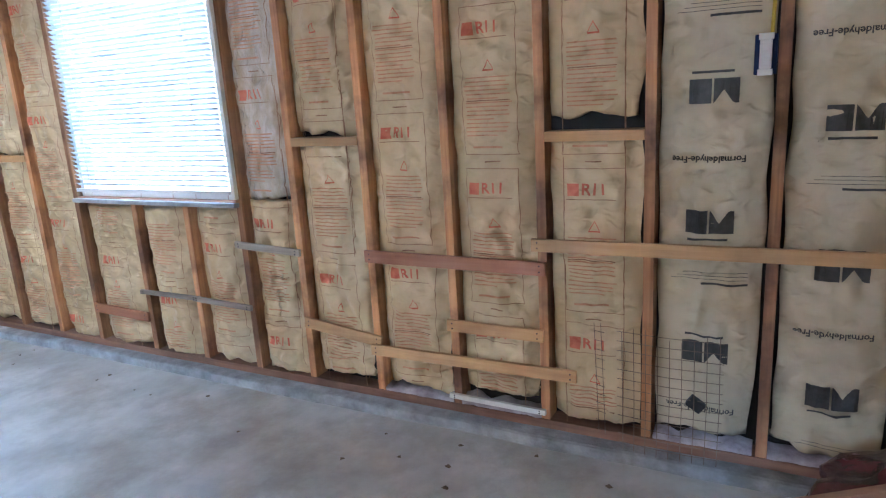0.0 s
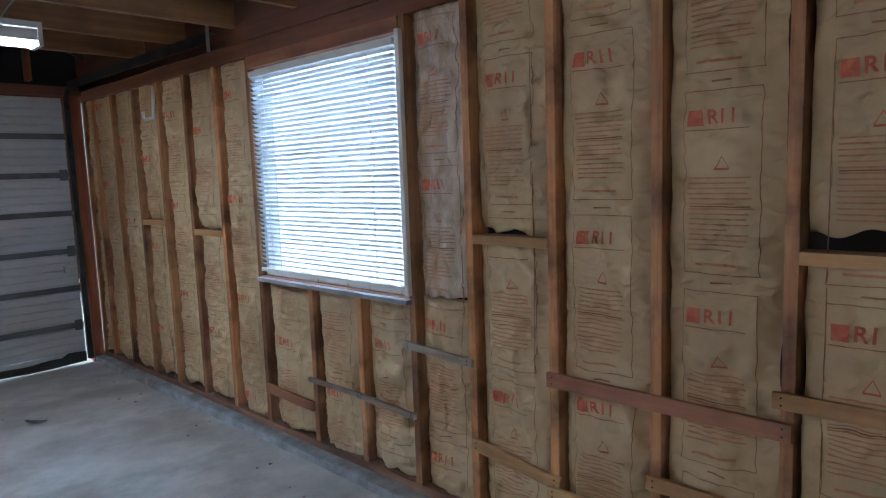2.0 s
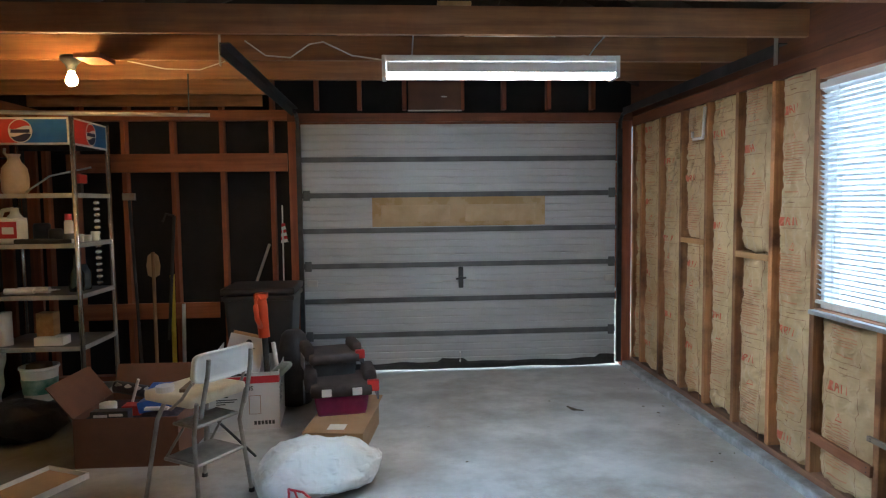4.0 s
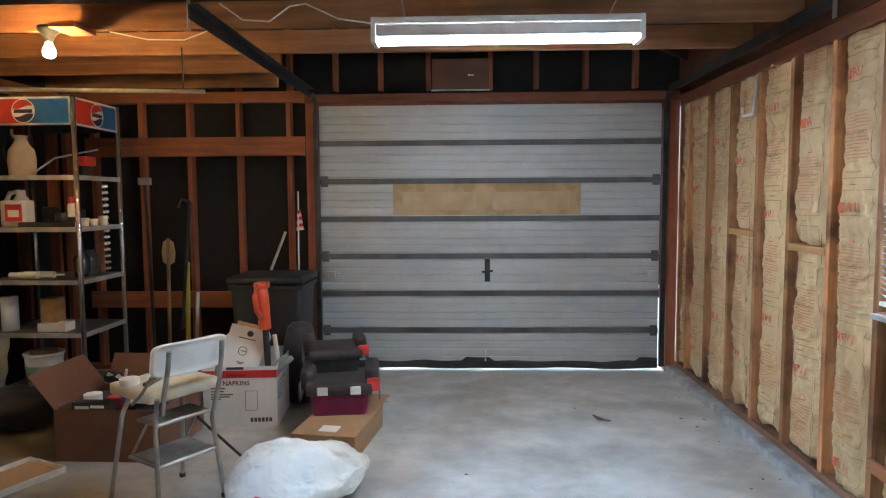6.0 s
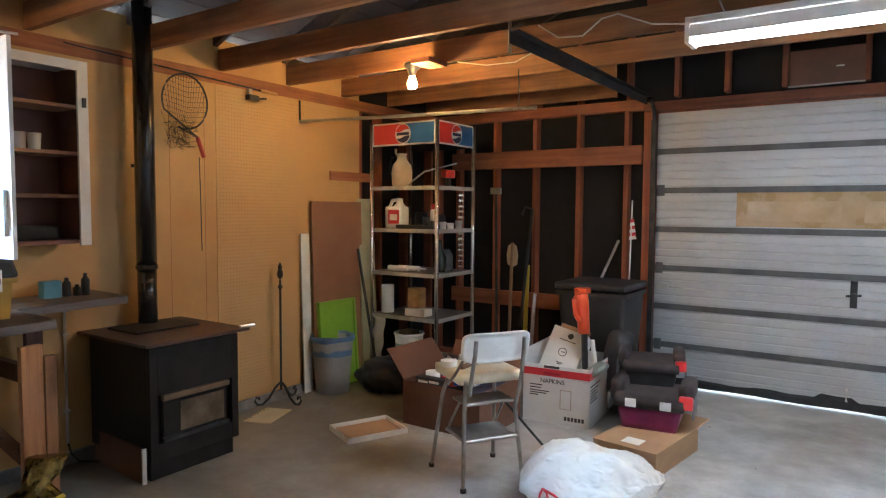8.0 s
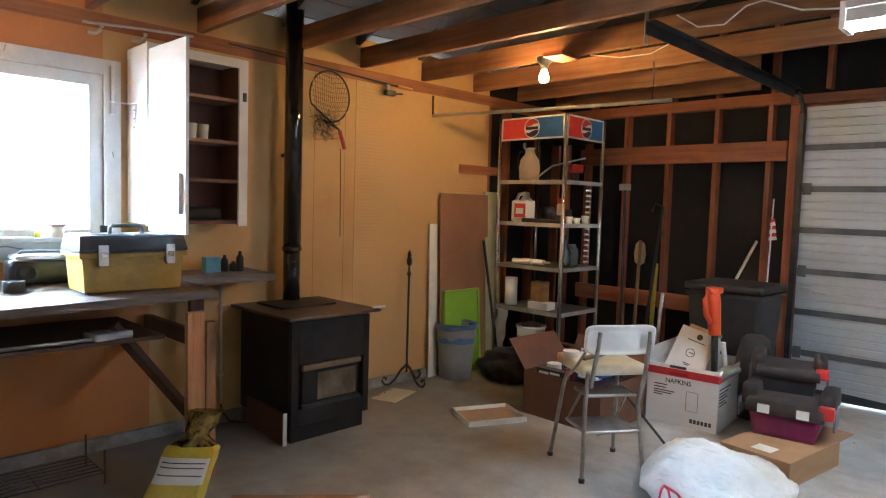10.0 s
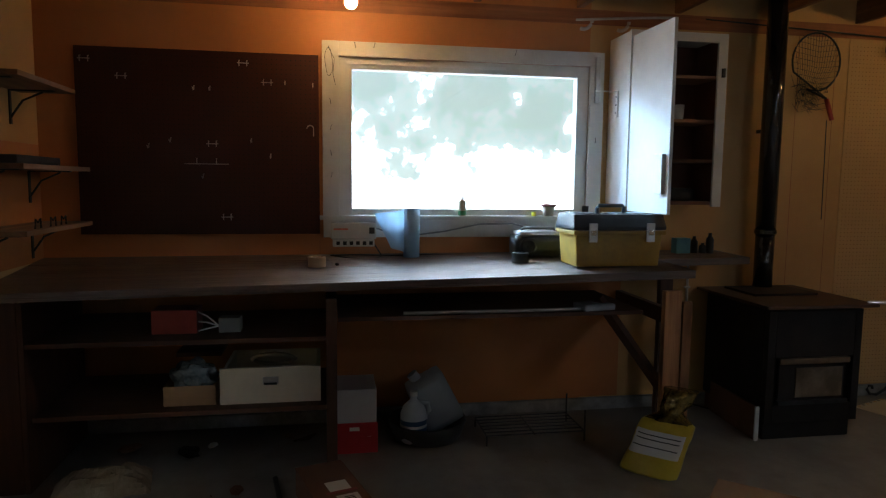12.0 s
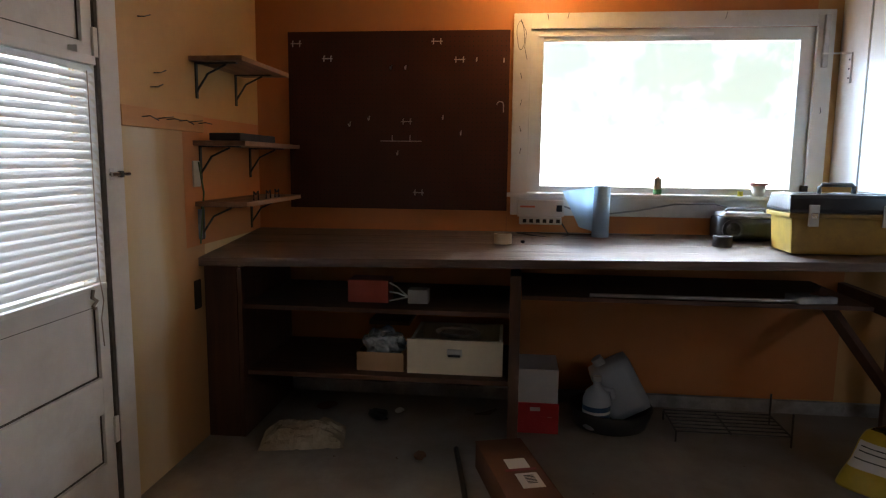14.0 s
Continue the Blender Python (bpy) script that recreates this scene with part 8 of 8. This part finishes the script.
tagged(part("twisted_strip", moved(tw, Matrix.Translation((0.70, -4.47, SH[4] - 0.035))), M["chrome"], smooth=True), "twisted bright metal strip hanging in the rack", "strip")
hr = bmesh.new()
n1 = 14
gr = [[hr.verts.new((RX1 + 0.012 + 0.02 * noise.noise(Vector((i * 0.5, j * 0.3, 2))) , RY0 + 0.03 + (0.13 - 0.05 * j / n1) * i / 8 + 0.01 * math.sin(j), SH[1] - 0.03 - 0.40 * j / n1)) for i in range(9)] for j in range(n1 + 1)]
for q, w in zip(gr, gr[1:]):
    for i in range(8):
        hr.faces.new((q[i], q[i + 1], w[i + 1], w[i]))
bmesh.ops.solidify(hr, geom=hr.faces[:], thickness=0.006)
tagged(part("white_rag", hr, M["white_old"], smooth=True), "white rag hanging from a rack shelf", "rag")
part("spout", tb([(0.0, -0.03, 0.25), (0.01, -0.06, 0.30), (0.02, -0.05, 0.33)], 0.010, 8), tan, jug, "", True)
for k, (x, y, r, h) in enumerate(((0.86, -4.70, 0.05, 0.10), (0.78, -4.62, 0.035, 0.12), (0.74, -4.86, 0.06, 0.14))):
    tagged(part("dark_can", moved(lathe([(r, 0), (r, h * 0.9), (r * 0.8, h), (r * 0.3, h)], 18), on(x, y, 3)), M["steel_dark"], smooth=True), "dark paint-stained can on the rack", "can", "cans on the rack")
tagged(part("dark_pliers", moved(bx(-0.02, 0.02, -0.10, 0.10, 0, 0.03, 0.008), on(1.07, -4.60, 3) @ Matrix.Rotation(0.3, 4, "Z")), M["rubber"]), "dark hand tool lying on the rack shelf", "tool")
tagged(part("grey_jar", moved(lathe([(0.065, 0), (0.07, 0.02), (0.07, 0.14), (0.05, 0.17), (0.05, 0.19)], 22), on(0.80, -4.56, 2)), surf("smoky_glass", (0.03, 0.035, 0.035), (0.08, 0.085, 0.085), 5, 0.12, 0.0, coat=0.5), smooth=True), "smoky glass jar on the rack", "jar")
bb = bmesh.new()
bmesh.ops.create_icosphere(bb, subdivisions=4, radius=1)
for v in bb.verts:
    d = 1 + 0.2 * noise.noise(v.co * 1.7) + 0.1 * noise.noise(v.co * 5)
    v.co = Vector((v.co.x * 0.22 * d, v.co.y * 0.26 * d, max(-0.0, 0.12 + v.co.z * 0.14 * d)))
tagged(part("black_bag", moved(bb, at(1.42, -4.70, 0)), surf("black_bag_film", (0.010, 0.010, 0.014), (0.03, 0.03, 0.04), 9, 0.35, 0.5), smooth=True), "black plastic bag slumped before the rack", "bag")

# ---- small things on the north wall ----
wo = empty("outlet_box", Matrix.Translation((6.275, -0.006, 1.505)), "blue electrical box with white receptacle on a stud", "outlet")
part("box", bx(-0.033, 0.033, 0.0, 0.05, -0.062, 0.062, 0.003), surf("blue_box", (0.004, 0.014, 0.06), (0.008, 0.025, 0.10), 5, 0.5, 0, spec=0.1), wo, "blue plastic box")
part("receptacle", bx(-0.018, 0.018, -0.012, 0.0, -0.045, 0.045, 0.006), M["white"], wo)
for z in (-0.055, 0.055):
    part("yoke_ear", bx(-0.022, 0.022, -0.004, 0.0, z - 0.010, z + 0.010, 0.002), M["white"], wo)
for z in (-0.022, 0.022):
    part("socket_face", bx(-0.012, 0.012, -0.0145, -0.012, z - 0.012, z + 0.012, 0.003), M["white"], wo)
tagged(part("yellow_cable", tb([(6.29, 0.02, 1.57), (6.295, 0.0, 1.75), (6.30, 0.0, 2.0), (6.30, 0.0, 2.215)], 0.006, 8), surf("yellow_cable", (0.5, 0.36, 0.03), (0.6, 0.45, 0.05), 5, 0.5, 0)), "yellow electric cable stapled up the stud", "cable")
jp = tagged(part("white_pipe_hook", tb([(1.47, -0.02, 2.19), (1.47, -0.03, 2.0), (1.46, -0.03, 1.978), (1.32, -0.03, 1.98), (1.305, -0.03, 1.995), (1.305, -0.03, 2.035)], 0.011, 10), M["white"], smooth=True), "bent white plastic pipe hook on the wall", "pipe hook")
rusty = surf("rusty_wire", (0.13, 0.09, 0.065), (0.26, 0.20, 0.15), 20, 0.7, 0.1, metal=0.3)
wm = empty("wire_mesh", Matrix.Translation((6.02, -0.06, 0.055)) @ Matrix.Rotation(radians(4), 4, "X"), "curled piece of rusty wire mesh leaning on the wall", "wire mesh")
for k in range(9):
    x = -0.17 + 0.042 * k
    part("vertical_wire", tb([(x, -0.012 * abs(math.sin(k * 0.4)), 0.0), (x + 0.005, -0.02, 0.25), (x, 0.0, 0.50 + 0.02 * math.sin(k))], 0.0013, 5), rusty, wm)
for k in range(13):
    z = 0.03 + 0.039 * k
    part("cross_wire", tb([(-0.19, 0.005, z), (0.0, -0.018, z + 0.004), (0.18, 0.0, z - 0.003)], 0.0013, 5), rusty, wm)
for x in (-0.22, -0.245):
    part("side_wire", tb([(x - 0.02, 0.01, 0.05), (x - 0.03, 0.01, 0.52)], 0.0013, 5), rusty, wm)
for k in range(12):
    part("rung", tb([(-0.275, 0.012, 0.07 + 0.038 * k), (-0.235, 0.0, 0.07 + 0.038 * k)], 0.0012, 5), rusty, wm)
clip = tagged(part("metal_clip", moved(bx(-0.03, 0.03, -0.02, 0.012, -0.02, 0.02, 0.008), Matrix.Translation((6.11, -0.07, 0.30)) @ Matrix.Rotation(0.6, 4, "Y")), M["steel_dark"]), "dark shiny metal clip hanging on the mesh", "clip")
for x0, x1, sd in ((5.13, 5.50, 1), (5.95, 6.30, 2), (6.35, 6.71, 3), (4.73, 5.09, 4)):
    bm = bmesh.new()
    n = 16
    rows = []
    for i in range(n + 1):
        x = x0 + (x1 - x0) * i / n
        h = 0.018 + 0.04 * noise.noise(Vector((x * 14, sd, 0)))
        rows.append([bm.verts.new(v) for v in ((x, 0.0 + 0.01 * noise.noise(Vector((x * 20, sd, 3))), 0.091), (x, -0.004, 0.10 + h * 0.5), (x, 0.015, 0.10 + h), (x, 0.06, 0.11 + h))])
    for q, w in zip(rows, rows[1:]):
        for k in range(3):
            bm.faces.new((q[k], w[k], w[k + 1], q[k + 1]))
    tagged(part("loose_wool", bm, M["wool"], smooth=True), "grey-pink glass wool poking out below the batt", "insulation", "wool below the batts")
bd2 = empty("firewood_bundle", at(6.72, -0.28, 0, 30) @ Matrix.Scale(1.6, 4), "pile of reddish split sticks in dark plastic", "bundle")
rn = random.Random(9)
for k in range(7):
    a = rn.uniform(0.1, 0.5)
    part("stick", tb([(rn.uniform(-0.25, -0.15), rn.uniform(-0.1, 0.1), 0.02 + 0.02 * k), (rn.uniform(0.1, 0.25), rn.uniform(-0.1, 0.1), 0.08 + 0.025 * k)], rn.uniform(0.014, 0.024), 6), [M["red_board"], M["board"], M["stud_x"]][k % 3], bd2)
bb = bmesh.new()
bmesh.ops.create_icosphere(bb, subdivisions=4, radius=1)
for v in bb.verts:
    d = 1 + 0.25 * noise.noise(v.co * 2) + 0.12 * noise.noise(v.co * 6)
    v.co = Vector((0.05 + v.co.x * 0.22 * d, v.co.y * 0.15 * d, max(0, 0.09 + v.co.z * 0.11 * d)))
part("plastic_bag", bb, surf("dark_red_film", (0.03, 0.008, 0.01), (0.12, 0.03, 0.03), 12, 0.25, 0.5, coat=0.4), bd2, "crumpled dark red plastic", True)
bw_ = tagged(part("dark_boot", moved(bx(-0.07, 0.07, -0.05, 0.05, 0, 0.06, 0.025), at(4.62, -3.72, 0, 20)), surf("patterned_cloth", (0.02, 0.02, 0.025), (0.16, 0.14, 0.17), 28, 0.85, 0.3), smooth=True), "small dark patterned cloth bundle on the floor", "bundle")

# ---- small things by the bench window and on the floor ----
wl = empty("wire_loop", Matrix.Translation((5.845, YS + 0.024, 2.10)), "thin black wire looped over a nail on the casing", "wire")
part("loop", tb([(0.02 * math.sin(a) * (1 + 0.2 * math.sin(2 * a)), 0.004, -0.075 + 0.075 * math.cos(a)) for a in [2 * math.pi * k / 24 for k in range(25)]], 0.0014, 5), M["rubber"], wl)
part("loose_end", tb([(0.0, 0.004, 0.0), (-0.03, 0.008, -0.06), (-0.022, 0.006, -0.14), (-0.036, 0.005, -0.20)], 0.0014, 5), M["rubber"], wl)
part("nail", tb([(0.0, -0.004, 0.0), (0.0, 0.014, 0.004)], 0.002, 6), M["steel_dark"], wl)
ct_ = empty("curtain_track", Matrix.Translation((4.47, YS, 2.028)), "broken white curtain track along the window head", "track")
part("long_rail", bx(0.62, 1.28, -0.004, 0.010, -0.007, 0.007, 0.002), M["white"], ct_)
part("short_rail", bx(0.38, 0.66, 0.011, 0.020, -0.010, 0.006, 0.002), M["white"], ct_)
for k, (x, z) in enumerate(((5.835, 1.80), (5.838, 1.66), (5.833, 1.52), (5.836, 1.40), (5.70, 2.105), (5.60, 2.11), (4.30, 1.62), (4.80, 2.10))):
    tagged(part("bent_nail", tb([(x, YS + 0.018, z), (x, YS + 0.035, z + 0.002), (x + 0.006 * (-1) ** k, YS + 0.037, z + 0.028)], 0.0018, 6), M["steel_dark"]), "small bent nail in the window casing", "nail", "nails in the window casing")
scr = random.Random(21)
for x, y, r, key, lab in ((6.55, -4.85, 0.075, "rubber", "dark crumpled rag under the bench"), (6.45, -4.94, 0.035, "white_old", "scrap of white paper under the bench"), (6.07, -5.01, 0.04, "grey_board", "small wood chip under the bench"), (6.26, -4.40, 0.045, "card_brown", "torn scrap of brown card on the floor"), (6.86, -4.95, 0.06, "card_brown", "crumpled brown wrapper under the bench")):
    bm = bmesh.new()
    bmesh.ops.create_icosphere(bm, subdivisions=3, radius=1)
    sd = scr.uniform(0, 50)
    for v in bm.verts:
        d = 1 + 0.35 * noise.noise(v.co * 1.8 + Vector((sd, 0, 0))) + 0.2 * noise.noise(v.co * 5 + Vector((0, sd, 0)))
        v.co = Vector((v.co.x * r * d, v.co.y * r * 0.6 * d, max(0.0, r * 0.22 * (1 + v.co.z * d))))
    tagged(part("floor_scrap", moved(bm, at(x, y, 0, scr.uniform(0, 180))), M[key]), lab, "scrap")

cd_ = empty("conduit_drop", Matrix.Translation((3.66, YS + 0.012, 0.0)), "thin pale conduit running down to a loose cable", "conduit")
part("conduit", tb([(0, 0, 0.92), (0, 0, 0.12)], 0.008, 8), M["steel"], cd_)
part("loose_cable", tb([(0, 0, 0.13), (-0.005, 0.02, 0.07), (-0.03, 0.06, 0.02), (-0.09, 0.10, 0.008), (-0.14, 0.16, 0.008)], 0.006, 8), M["rubber"], cd_)
for z in (0.30, 0.74):
    part("strap", bx(-0.016, 0.016, -0.010, 0.010, z, z + 0.012, 0.002), M["steel"], cd_)
